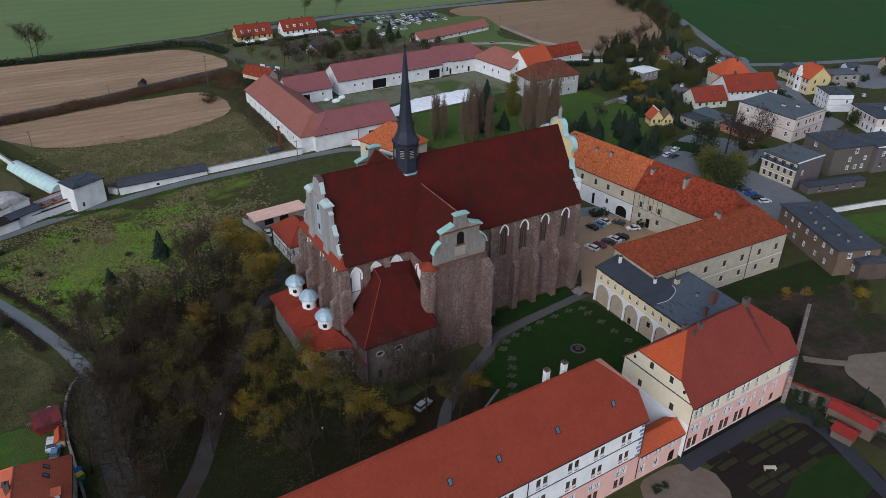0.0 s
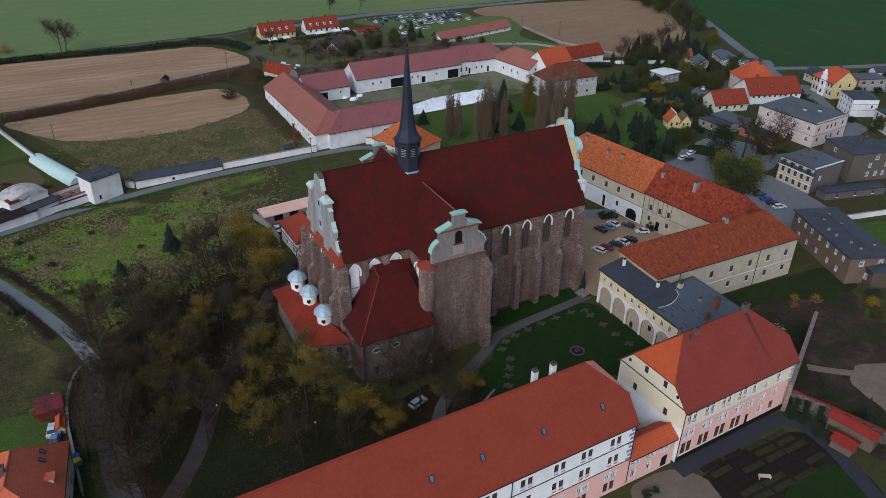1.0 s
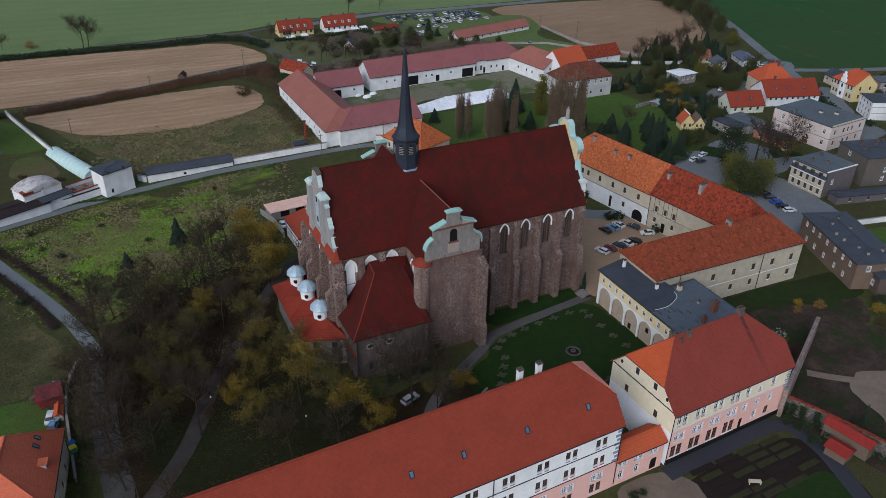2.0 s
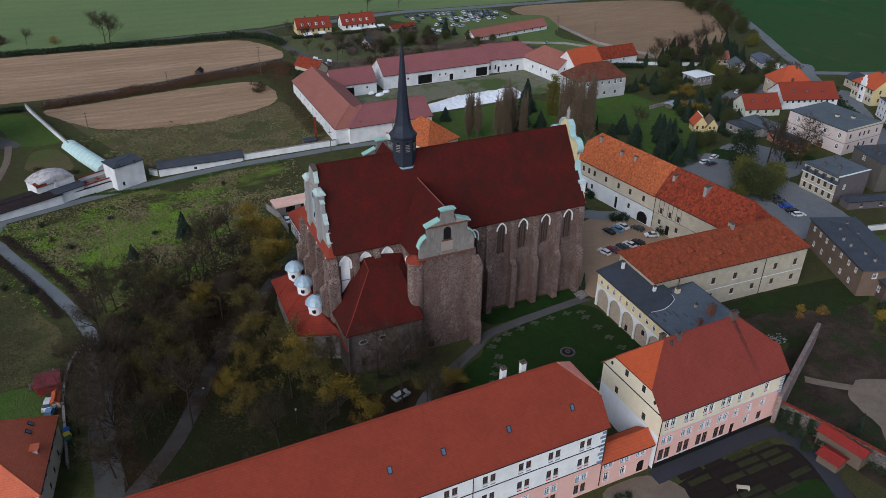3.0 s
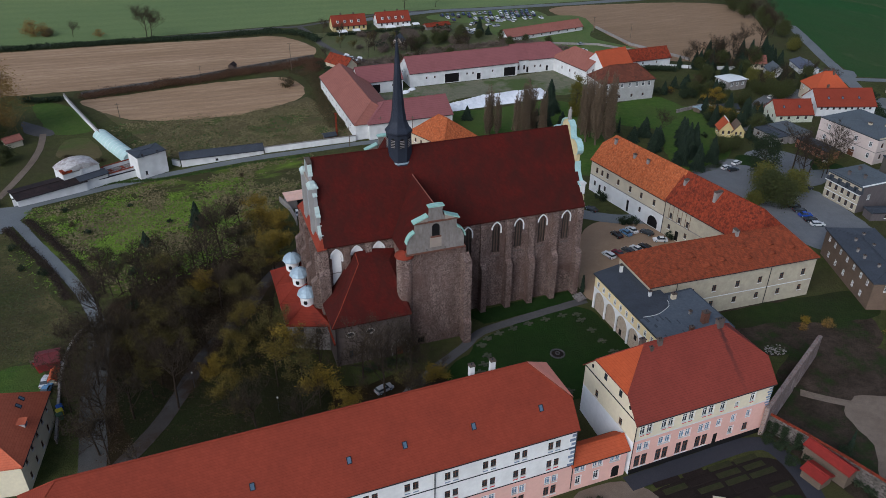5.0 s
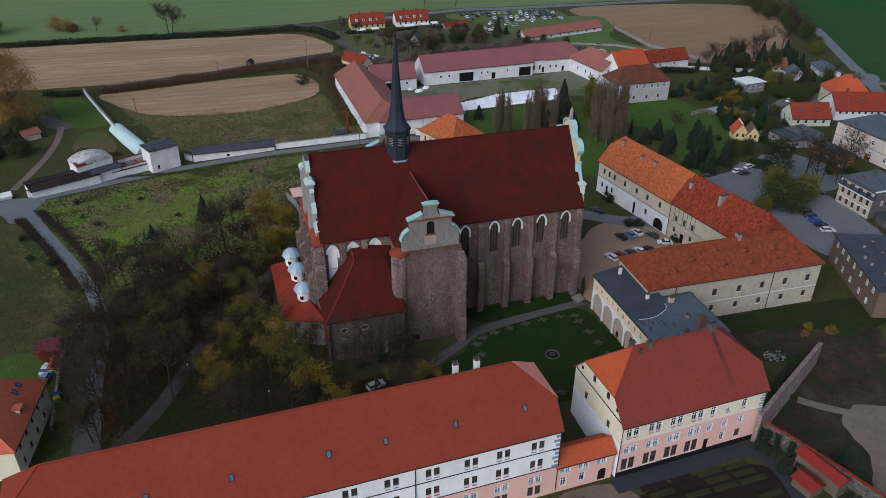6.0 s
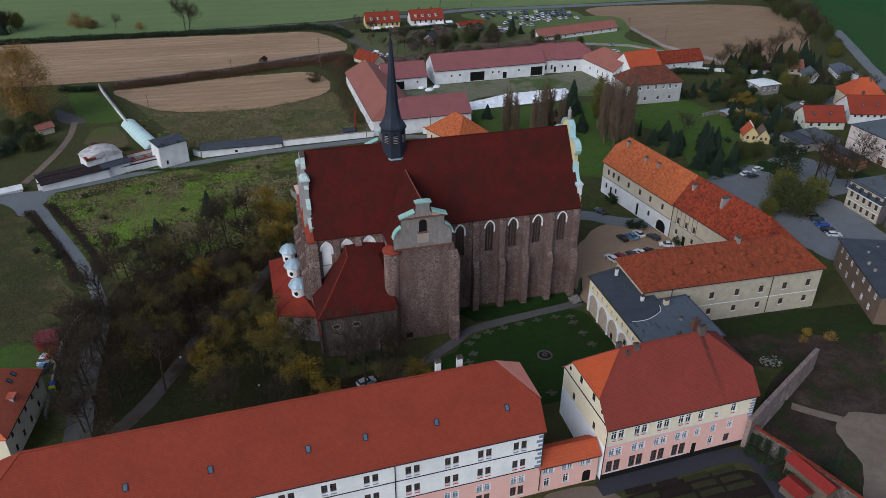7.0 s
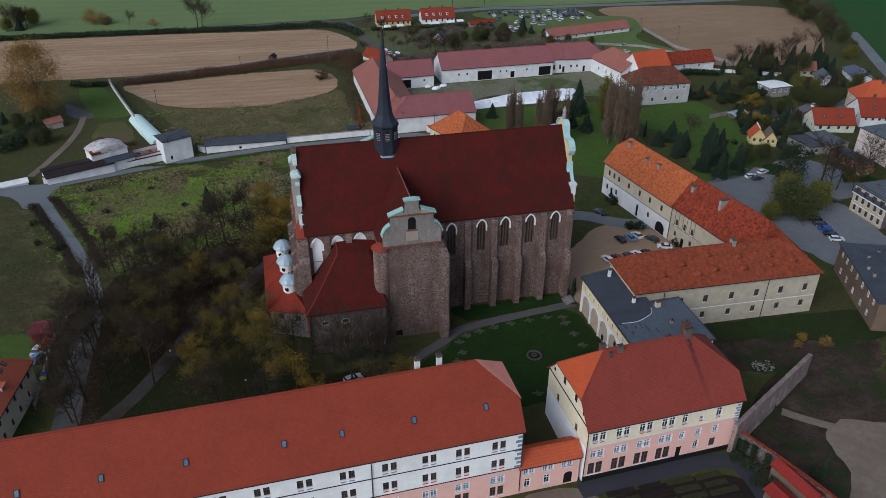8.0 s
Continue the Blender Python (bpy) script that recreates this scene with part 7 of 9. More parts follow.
for x, y in ((-3.6, 2.2), (2.0, -1.5), (-2, -4)):
    chimney(gm, x, y, 9.0, 10.6, 0.8, 0.6, M_LILAC, 1)
gt = flat("grey_tenement", "dark grey rendered tenement with felt roof and vents", "building", 256.5, 143, -14, 17, 15, 5.4, M_OLIVER, M_SLATE, {"S": row([10.0], 1.2, 2.6, 4.4, "white") + row([7.8, 14.5], 1.0, -0.2, 1.4, "white") + row([7.6, 11, 14.0], 1.0, -3.4, -1.8, "white"), "W": row([6], 1.2, 2.8, 4.2, "white")})
for x, y in ((-4, 3), (-2, 4.4), (1, 2), (3.5, 4.0), (5, -1), (-5.5, -1), (6.6, 5)):
    chimney(gt, x, y, 10.6, 12.0, 0.9, 0.7, M_DKR, 1)
gt2 = flat("grey_tenement", "dark grey tenement wing with a lower felt roof", "building", 271.5, 136.5, -14, 14, 13, 4.6, M_LILAC, M_SLATE, {"S": row([3, 7.5], 1.0, 1.2, 2.8, "white") + row([3, 7.5, 11.6], 1.0, -2.8, -1.2, "plain")})
parapet(gt2, 14, 13, 9.95, M_WFRAME, "S", 0.25)
flat("grey_tenement", "low dark wing behind a yard wall", "building", 276, 123, -14, 12, 9, 0.4, M_LILAC, M_SLATE, {"S": row([3, 8], 1.0, -3.0, -1.4, "white")})
flat("yard_shed", "low dark felt-roofed shed along the yard", "shed", 239, 130.8, -14, 24, 4.2, -2.3, M_LILAC, M_SLATE, {"S": row([5, 12, 19], 1.0, -4.4, -3.2, "plain")})
wall_line("yard_wall", [(221, 119), (238, 115.5), (254, 111.5), (268, 108)], 1.8, 0.3, M_OLDWHITE, "low white wall before a lawn", M_GREYR)
vl = house("villa", "yellow villa with orange roof and white gable", "house", 325.6, 205.6, -103, 13.6, 12, GV, 2.4, 7.4, ("hip", 5.5), ("gable",), M_YELLOW, M_BRIGHT_ROOF, {"S": [q for q in grid_rows([1.4, 3.4, 10.2, 12.2], (-0.2, -3.8), 1.0, 1.7, "plain")], "E": grid_rows([3.5, 8.5], (-0.2, -3.8), 1.0, 1.7, "plain")}, side_mats={"S": M_OLDCREAM})
wg = part("white_gable", Sh().box(-1.7, -6.5, 0, 1.7, -5.9, 9.0).box(-1.15, -6.5, 9.0, 1.15, -5.9, 10.8).box(-0.5, -6.5, 10.8, 0.5, -5.9, 12.0), M_WHITE, vl, "white stepped gable bay")
for z in (1.4, 5.0):
    part("pane", Sh().box(-0.5, -6.55, z, 0.5, -6.503, z + 1.6), M_GLASS, wg)
chimney(vl, -1, 2.2, 10, 12.9, 0.8, 0.7, M_DKR)
part("corner_cornice", Sh().box(-6.8, -6.1, 4.2, 6.8, -6.003, 4.45), M_OLDWHITE, vl)
tn = flat("tenement", "white three-storey tenement with a dark roof", "building", 313.6, 184, -118, 11.5, 11, 2.7, M_OLDWHITE, M_SLATE, {"S": grid_rows([1.7, 4.3, 7.0, 9.7], (0.4, -2.2, -4.8), 0.8, 1.5, "plain"), "E": row([8.6], 0.8, -1.4, 0.0, "plain")}, rise=0.7)
for z in (3.0, 5.6):
    part("string_course", Sh().box(5.753, -5.4, z, 5.81, 5.4, z + 0.2), M_GREYR, tn)
ot = flat("tenement", "white tenement with ornate window rows", "building", 308, 159.3, -113, 17.7, 14.5, 2.2, M_OLDWHITE, M_SLATE, {"S": grid_rows([1.8, 4.6, 7.4, 10.2, 13.0, 15.8], (-0.6, -4.2), 0.9, 1.9, "plain"), "E": grid_rows([3, 7.2, 11.4], (-0.6, -4.2), 0.9, 1.9, "plain")}, rise=0.5, bands=((-1.4, M_PALEPINK),))
part("cornice", Sh().box(-8.9, -7.6, 7.0, 8.9, -7.253, 7.35), M_WHITE, ot)
chimney(ot, 0, 2, 7.4, 9.4, 1.0, 0.7, M_OLDWHITE)
flat("tenement", "grey flat-roofed house with balconies", "building", 347, 204, -20, 14, 9, 0.8, M_GREYR, M_FELT, {"S": row([2.5, 7, 11.5], 1.4, -1.8, -0.4, "plain") + row([4, 9], 1.2, -4.6, -3.2, "plain")})
house("workshop", "long workshop with a blue-grey sheet roof", "shed", 320.4, 265.4, -112, 14.8, 8.8, GV, -2.3, -0.9, ("gable",), ("gable",), M_OLDWHITE, plain("blue_grey_sheet", (0.10, 0.11, 0.15), 0.8, 0.5, fine=1.5), {"S": row([3, 8, 12], 1.2, -4.4, -3.2, "white")})
house("small_house", "small pale house with a grey roof", "house", 301, 263.5, -110, 9, 7, GV, -2.2, 0.2, ("gable",), ("gable",), M_OLDWHITE, M_FELT, {"S": row([3, 6], 1.0, -4.2, -3.0, "plain")})
house("small_house", "small house with a salmon tiled roof", "house", 300, 276, -20, 8, 7, GV, -1.8, 1.0, ("gable",), ("gable",), M_OLDCREAM, M_SALMON_ROOF, {"S": row([3, 6], 1.0, -4.2, -3.0, "plain")})
house("village_shed", "low shed with a pale blue sheet roof", "shed", 237, 232, 15, 7, 3.6, GV, -3.2, -2.8, ("gable",), ("gable",), M_TIMBER, M_ZINC, gutter=False)
house("village_shed", "dark wooden garden shed", "shed", 246, 228, -10, 9, 5, GV, -2.8, -1.8, ("gable",), ("gable",), M_TIMBER, M_SLATE, gutter=False)
house("village_house", "brown house with a dark roof at the road fork", "house", 334, 221, -103, 9, 7, GV, -1.0, 1.6, ("gable",), ("gable",), M_OLDCREAM, M_SLATE, {"S": row([2, 6], 0.9, -3.6, -2.4, "plain")})
house("village_shed", "white summer house by the pond", "shed", 372, 215, -20, 6, 5, GV, -2.6, -1.0, ("gable",), ("gable",), M_OLDWHITE, M_SLATE)
house("village_house", "cream cottage with a red roof", "house", 392, 205, -30, 10, 8, GV, -2.0, 1.8, ("gable",), ("gable",), M_OLDCREAM, M_RED_ROOF, {"S": row([3, 7], 1, -4.2, -3, "plain")})
wall_line("garden_wall_grey", [(240, 222), (256, 224), (262, 232)], 1.6, 0.3, M_GREYR, "grey village garden wall", None)
# corner house by the park lane
M_CORNER = tiles("corner_tiles", (0.50, 0.12, 0.06), (0.6, 0.16, 0.085), (0.36, 0.09, 0.05), 0.35, 0.7, 0.34, 0.5)
ch = house("corner_house", "yellowed house with an orange-red tiled roof", "house", -13.9, 108.6, 82, 20, 14.4, -5.6, 2.4, 8.6, ("hip", 5), ("hip", 6.5), M_CREAM, M_CORNER, {"S": row([3, 6.6, 10.2, 13.8, 17.4], 1.0, -0.4, 1.2, "plain") + row([3, 7, 11, 15.5], 1.0, -4.0, -2.4, "plain"), "E": row([4, 8, 11.4], 1.0, -0.4, 1.2, "plain") + row([4, 8, 11.4], 1.0, -4.0, -2.4, "plain")})
d = part("dormer", Sh().box(-1.2, -6.2, 8.4, 0.4, -3.6, 9.9), M_OLDWHITE, ch, "white-framed dormer")
part("dormer_pane", Sh().box(-1.0, -6.26, 8.8, 0.2, -6.203, 9.7), M_SKYGLASS, d)
part("dormer_roof", Sh().box(-1.4, -6.5, 9.9, 0.6, -3.2, 10.02), M_CORNER, d)
for u in (3.4, 5.6):
    skylight(ch, on_roof(20, 14.4, -5.6, 2.4, 8.6, u, 3.0), 6.2 / 7.2)
chimney(ch, -1.5, 0.6, 12.5, 15.6, 0.9, 0.9, M_DKR)
house("park_shed", "red shed with a grey roof by the wall", "shed", -8.2, 137.6, 3, 4.6, 4.4, gz(-8, 137), -2.8, -2.2, ("gable",), ("gable",), plain("red_boards", (0.16, 0.03, 0.03), 0.8), plain("maroon_sheet", (0.16, 0.035, 0.04), 0.8, 0.6), gutter=False)
wall_line("park_wall", [(-1.0, 149.5), (-2.6, 147), (-4.0, 143), (-5.0, 138), (-5.4, 130), (-5.0, 120), (-4.6, 110)], 1.1, 0.35, M_RUBBLE, "low grey wall with pale coping along the lane", M_GREYR)

# ---- trees ----
def limb(sh, a, b, ra, rb, n):
    d = (b - a)
    if d.length < 1e-4:
        return
    d = d.normalized()
    u = d.cross(Vector((0, 0, 1)) if abs(d.z) < 0.9 else Vector((1, 0, 0))).normalized()
    w = d.cross(u)
    ring = [u * math.cos(2 * math.pi * i / n) + w * math.sin(2 * math.pi * i / n) for i in range(n)]
    sh.add([a + r * ra for r in ring] + [b + r * rb for r in ring], [(i, (i + 1) % n, n + (i + 1) % n, n + i) for i in range(n)])


def leaf(sh, rng, p, size):
    a, b = rng.uniform(0, 6.28), rng.uniform(-1.2, 1.2)
    u = Vector((math.cos(a), math.sin(a), 0)) * size
    v = Vector((-math.sin(a) * math.sin(b), math.cos(a) * math.sin(b), math.cos(b))) * size * 0.8
    sh.add([p - u, p - v * 0.6, p + u, p + v], [(0, 1, 2, 3)])


def grown(seed, height, spread, first, levels=4, kids=(5, 4, 4, 3), up=0.35, leaves=0, size=0.22, lean=0.06, twig=0.02):
    """A branching tree: wood and leaves as two meshes in the making."""
    rng = random.Random(seed)
    wood, crown = Sh(), Sh()
    tips = []

    def branch(p, d, length, r, level):
        n = 4 if level == 0 else 2
        pts = [p]
        for i in range(n):
            bend = Vector((rng.uniform(-1, 1), rng.uniform(-1, 1), rng.uniform(-0.4, 0.8))) * (lean if level == 0 else 0.28)
            d = (d + bend).normalized()
            pts.append(pts[-1] + d * length / n)
        end = r * (0.45 if level == 0 else 0.4)
        for i in range(n):
            limb(wood, pts[i], pts[i + 1], r + (end - r) * i / n, r + (end - r) * (i + 1) / n, 6 if level == 0 else (4 if level == 1 else 3))
        if level >= levels - 1:
            tips.append((pts[-1], d))
            tips.append((pts[1], d))
            return
        k = kids[min(level, len(kids) - 1)]
        for j in range(k + (level == 0) * 3):
            t = first + (1 - first) * rng.random() if level == 0 else 0.3 + 0.7 * rng.random()
            q = t * n
            i = min(int(q), n - 1)
            at = pts[i].lerp(pts[i + 1], q - i)
            a = rng.uniform(0, 2 * math.pi)
            out = Vector((math.cos(a), math.sin(a), up + rng.uniform(-0.25, 0.45)))
            nd = (out * spread + d * (0.7 if level else 0.25)).normalized()
            branch(at, nd, length * rng.uniform(0.42, 0.66) * (1.0 if level else (1.15 - 0.45 * t)), max(r * 0.42, twig), level + 1)
    branch(Vector((0, 0, -0.3)), Vector((0, 0, 1)), height * 0.74, height * 0.016, 0)
    for _ in range(leaves):
        p, d = tips[rng.randrange(len(tips))]
        leaf(crown, rng, p + Vector((rng.gauss(0, 0.45), rng.gauss(0, 0.45), rng.gauss(0, 0.4))), size * rng.uniform(0.6, 1.3))
    return wood, crown


def tree_kind(name, label, wood_mat, leaf_mat, category="tree", **kw):
    """The first tree of a kind; the rest are copies of it."""
    wood, crown = grown(**kw)
    ob = thing(name, label, category, (0, -400, -40))
    part("trunk", wood, wood_mat, ob)
    if crown.f:
        part("crown", crown, leaf_mat, ob)
    return ob


def cone_kind(name, label, seed, height, width, mat, bare=0.08):
    """A conifer: drooping whorls of needled sprays round a straight trunk."""
    rng = random.Random(seed)
    ob = thing(name, label, "tree", (0, -400, -40))
    tr, cr = Sh(), Sh()
    limb(tr, Vector((0, 0, -0.3)), Vector((0, 0, height)), height * 0.018, 0.03, 7)
    rows_ = int(height * 4.0)
    for i in range(rows_):
        t = bare + (1 - bare) * i / rows_
        z, r = t * height, width * (1 - t) ** 0.85 + 0.12
        for k in range(max(9, int(12 + r * 16))):
            a = rng.uniform(0, 6.28)
            rr = r * rng.uniform(0.6, 1.05) * (1 + 0.2 * math.sin(3 * a + seed + z * 0.9) + 0.14 * math.sin(5 * a - z * 1.7))
            tip = Vector((math.cos(a) * rr, math.sin(a) * rr, z - rr * rng.uniform(0.15, 0.5)))
            side = Vector((-math.sin(a), math.cos(a), 0)) * (0.13 + 0.05 * rr)
            mid = tip * rng.uniform(0.5, 0.72)
            mid.z = z - rr * rng.uniform(0.0, 0.15)
            cr.add([Vector((0, 0, z)), mid - side, tip, mid + side, mid + Vector((0, 0, 0.18))], [(0, 1, 4), (1, 2, 4), (2, 3, 4), (3, 0, 4)])
    part("trunk", tr, M_BARK, ob)
    part("crown", cr, mat, ob)
    return ob


def leafy_kind(name, label, seed, height, width, mat, clumps=60, per=70, size=0.28, base=0.25, category="tree"):
    """A full-leaved tree: limbs that carry clumps of leaves with gaps between."""
    rng = random.Random(seed)
    ob = thing(name, label, category, (0, -400, -40))
    tr, cr = Sh(), Sh()
    limb(tr, Vector((0, 0, -0.3)), Vector((0, 0, height * 0.6)), height * 0.022, height * 0.01, 7)
    for _ in range(clumps):
        a, t = rng.uniform(0, 6.28), rng.random()
        z = height * (base + (1 - base) * t)
        r = width * math.sin(math.pi * (0.12 + 0.82 * t)) ** 0.7 * rng.uniform(0.35, 1.05)
        c = Vector((math.cos(a) * r, math.sin(a) * r, z))
        limb(tr, Vector((0, 0, max(height * 0.18, z - r * 0.9))), c, 0.07, 0.025, 4)
        s = width * rng.uniform(0.16, 0.3)
        for _ in range(per):
            leaf(cr, rng, c + Vector((rng.gauss(0, s), rng.gauss(0, s), rng.gauss(0, s * 0.7))), size * rng.uniform(0.6, 1.3))
    part("trunk", tr, M_BARK, ob)
    part("crown", cr, mat, ob)
    return ob


M_OCHRE = leafy("ochre_leaves", (0.15, 0.10, 0.013), (0.29, 0.20, 0.025))
M_RUST = leafy("rust_leaves", (0.17, 0.09, 0.024), (0.28, 0.18, 0.045))
M_OLIVE = leafy("olive_leaves", (0.038, 0.05, 0.015), (0.075, 0.078, 0.024))
M_YELGREEN = leafy("yellow_green_leaves", (0.085, 0.095, 0.02), (0.15, 0.13, 0.028))
M_NEEDLE = leafy("needles", (0.009, 0.020, 0.011), (0.022, 0.036, 0.018))
M_PINE = leafy("pine_needles", (0.014, 0.026, 0.011), (0.032, 0.046, 0.018))
M_NEEDLE2 = leafy("yellow_cypress", (0.085, 0.085, 0.016), (0.17, 0.14, 0.022))
M_BROWNLEAF = leafy("brown_leaves", (0.05, 0.038, 0.018), (0.082, 0.06, 0.026))
M_HEDGE = leafy("hedge_leaves", (0.018, 0.032, 0.014), (0.035, 0.05, 0.022))
M_DRY = leafy("dry_stems", (0.075, 0.04, 0.022), (0.14, 0.075, 0.04), 0.15)
M_GREYSHRUB = leafy("grey_brown_twigs", (0.105, 0.08, 0.062), (0.185, 0.14, 0.11))
M_DARKLEAF = leafy("dead_hedge_leaves", (0.036, 0.024, 0.018), (0.06, 0.042, 0.03))
M_BRAMBLE = leafy("bramble_leaves", (0.05, 0.05, 0.02), (0.115, 0.078, 0.04), 0.12)
M_TUFT3 = leafy("verge_grass", (0.04, 0.075, 0.016), (0.07, 0.12, 0.025), 0.2)

M_POPLEAF = leafy("poplar_leaves", (0.12, 0.085, 0.05), (0.2, 0.145, 0.09))
M_GOLDLEAF = leafy("gold_leaves", (0.09, 0.072, 0.012), (0.175, 0.125, 0.02))
M_KHAKI = leafy("khaki_leaves", (0.08, 0.072, 0.018), (0.14, 0.105, 0.024))
BARE = [tree_kind("bare_tree", "tall bare tree with fine grey-brown twigs", M_TWIG, M_BROWNLEAF, seed=s, height=h, spread=0.9, first=0.28, levels=5, kids=(7, 5, 5, 4), leaves=lv, size=0.11, twig=0.026) for s, h, lv in ((1, 16, 900), (2, 14, 1400), (3, 18, 700))]
GOLD = [tree_kind("autumn_tree", "autumn tree with thin ochre leaves", M_TWIG, m, seed=s, height=h, spread=0.95, first=0.22, levels=5, kids=(6, 4, 4, 3), leaves=lv, size=0.15) for s, h, lv, m in ((11, 11, 4200, M_OCHRE), (12, 12, 3600, M_GOLDLEAF), (13, 9.5, 4000, M_OCHRE), (14, 12, 3400, M_KHAKI))]
THIN = [tree_kind("young_tree", "thin bare young park tree", M_TWIG, M_BROWNLEAF, seed=s, height=h, spread=0.75, first=0.2, levels=4, kids=(8, 5, 4), leaves=200, size=0.18) for s, h in ((21, 8), (22, 10))]
def column_kind(name, label, seed, height, width):
    """A columnar poplar: many steep limbs that hug the trunk from near the ground up, each with upright twigs."""
    rg = random.Random(seed)
    ob = thing(name, label, "tree", (0, -400, -40))
    tr, cr = Sh(), Sh()
    limb(tr, Vector((0, 0, -0.3)), Vector((0, 0, height * 0.9)), height * 0.014, 0.04, 6)
    for _ in range(110):
        t = rg.uniform(0.04, 0.72)
        a, r = rg.uniform(0, 6.28), width * rg.uniform(0.35, 1.0) * (1.1 - 0.6 * t)
        ln = height * rg.uniform(0.16, 0.3)
        p0 = Vector((0, 0, t * height))
        p1 = p0 + Vector((math.cos(a) * r, math.sin(a) * r, ln * 0.55))
        p2 = p1 + Vector((rg.gauss(0, 0.15), rg.gauss(0, 0.15), ln * 0.6))
        limb(tr, p0, p1, 0.07, 0.045, 3)
        limb(tr, p1, p2, 0.045, 0.015, 3)
        for _ in range(9):
            q = p0.lerp(p1, rg.uniform(0.3, 1.0)) if rg.random() < 0.5 else p1.lerp(p2, rg.random())
            e = q + Vector((rg.gauss(0, 0.35), rg.gauss(0, 0.35), rg.uniform(0.8, 1.8)))
            limb(tr, q, e, 0.05, 0.025, 3)
            for _ in range(3):
                leaf(cr, rg, q.lerp(e, rg.random()) + Vector((rg.gauss(0, 0.25), rg.gauss(0, 0.25), rg.gauss(0, 0.25))), 0.2)
    part("trunk", tr, M_POPLAR, ob)
    part("crown", cr, M_POPLEAF, ob)
    return ob


POPLAR = [column_kind("poplar", "bare brown columnar poplar", s, h, w) for s, h, w in ((31, 23, 2.2), (32, 25, 2.5))]
SPRUCE = [cone_kind("spruce", "dense dark green spruce tree", s, h, w, M_NEEDLE) for s, h, w in ((41, 12, 3.9), (42, 8.5, 3.8))]
CYPRESS = [cone_kind("cypress", "narrow dark green cypress tree", 43, 7.5, 0.9, M_NEEDLE, 0.03), leafy_kind("golden_cypress", "tall yellow-green columnar conifer", 44, 16, 2.9, M_NEEDLE2, 90, 110, 0.18, 0.03)]
ROUND = [leafy_kind("leafy_tree", "broad tree with olive autumn foliage", s, h, w, m, 70, 80, 0.26) for s, h, w, m in ((51, 10, 4.6, M_OLIVE), (52, 9, 4.0, M_YELGREEN))]
RUSTY = leafy_kind("old_tree", "large tree with rust-brown autumn foliage", 53, 24, 9.5, M_RUST, 95, 190, 0.24, 0.16)
BUSH = [leafy_kind("bush", "rounded bush of dense small leaves", s, h, w, m, 16, 70, 0.16, 0.05, "bush") for s, h, w, m in ((61, 2.4, 1.6, M_HEDGE), (62, 2.6, 2.0, M_BROWNLEAF), (63, 2.2, 1.7, M_OCHRE), (64, 3.4, 2.6, M_RUST), (65, 2.8, 2.2, M_GREYSHRUB))]
PINE = leafy_kind("pine", "tall dark green pine with a loose crown", 55, 15, 4.8, M_PINE, 80, 90, 0.22, 0.16)
rng = random.Random(5)


def plant(kind, x, y, s=1.0):
    m = Matrix.Translation((x, y, gz(x, y))) @ Matrix.Rotation(rng.uniform(0, 6.28), 4, "Z")
    ob = copy_thing(kind, m)
    ob.scale = (s, s, s * rng.uniform(0.92, 1.08))
    return ob


def inside(poly, x, y):
    hit = False
    for (x0, y0), (x1, y1) in zip(poly, poly[1:] + poly[:1]):
        if (y0 > y) != (y1 > y) and x < (x1 - x0) * (y - y0) / (y1 - y0) + x0:
            hit = not hit
    return hit


# the park east of the church
for x, y, k, s in ((43.5, 118.5, 0, 1.0), (40.0, 113.0, 1, 0.95), (47.7, 104.0, 2, 1.05), (30.0, 107.0, 1, 0.85), (36.5, 143.5, 3, 0.9), (46.5, 163.0, 0, 1.15), (42.5, 159.0, 3, 1.0), (48.5, 168.0, 2, 1.1), (23.5, 143.0, 3, 0.9), (33.0, 121.0, 1, 0.9),
                   (72.4, 101.0, 2, 0.75), (66.0, 99.0, 3, 0.7), (52.0, 97.0, 0, 0.8), (18.9, 160.0, 3, 0.9), (27.5, 153.0, 0, 0.85), (36.0, 131.0, 1, 0.85), (41.5, 126.0, 3, 0.9), (45.0, 110.0, 3, 0.9), (12.5, 127.5, 3, 0.9), (17.0, 134.0, 3, 0.95), (20.5, 128.0, 3, 0.8), (10.0, 138.0, 3, 0.8), (27.5, 117.0, 0, 0.8), (14.0, 118.0, 3, 0.85)):
    plant(GOLD[k], x, y, s)
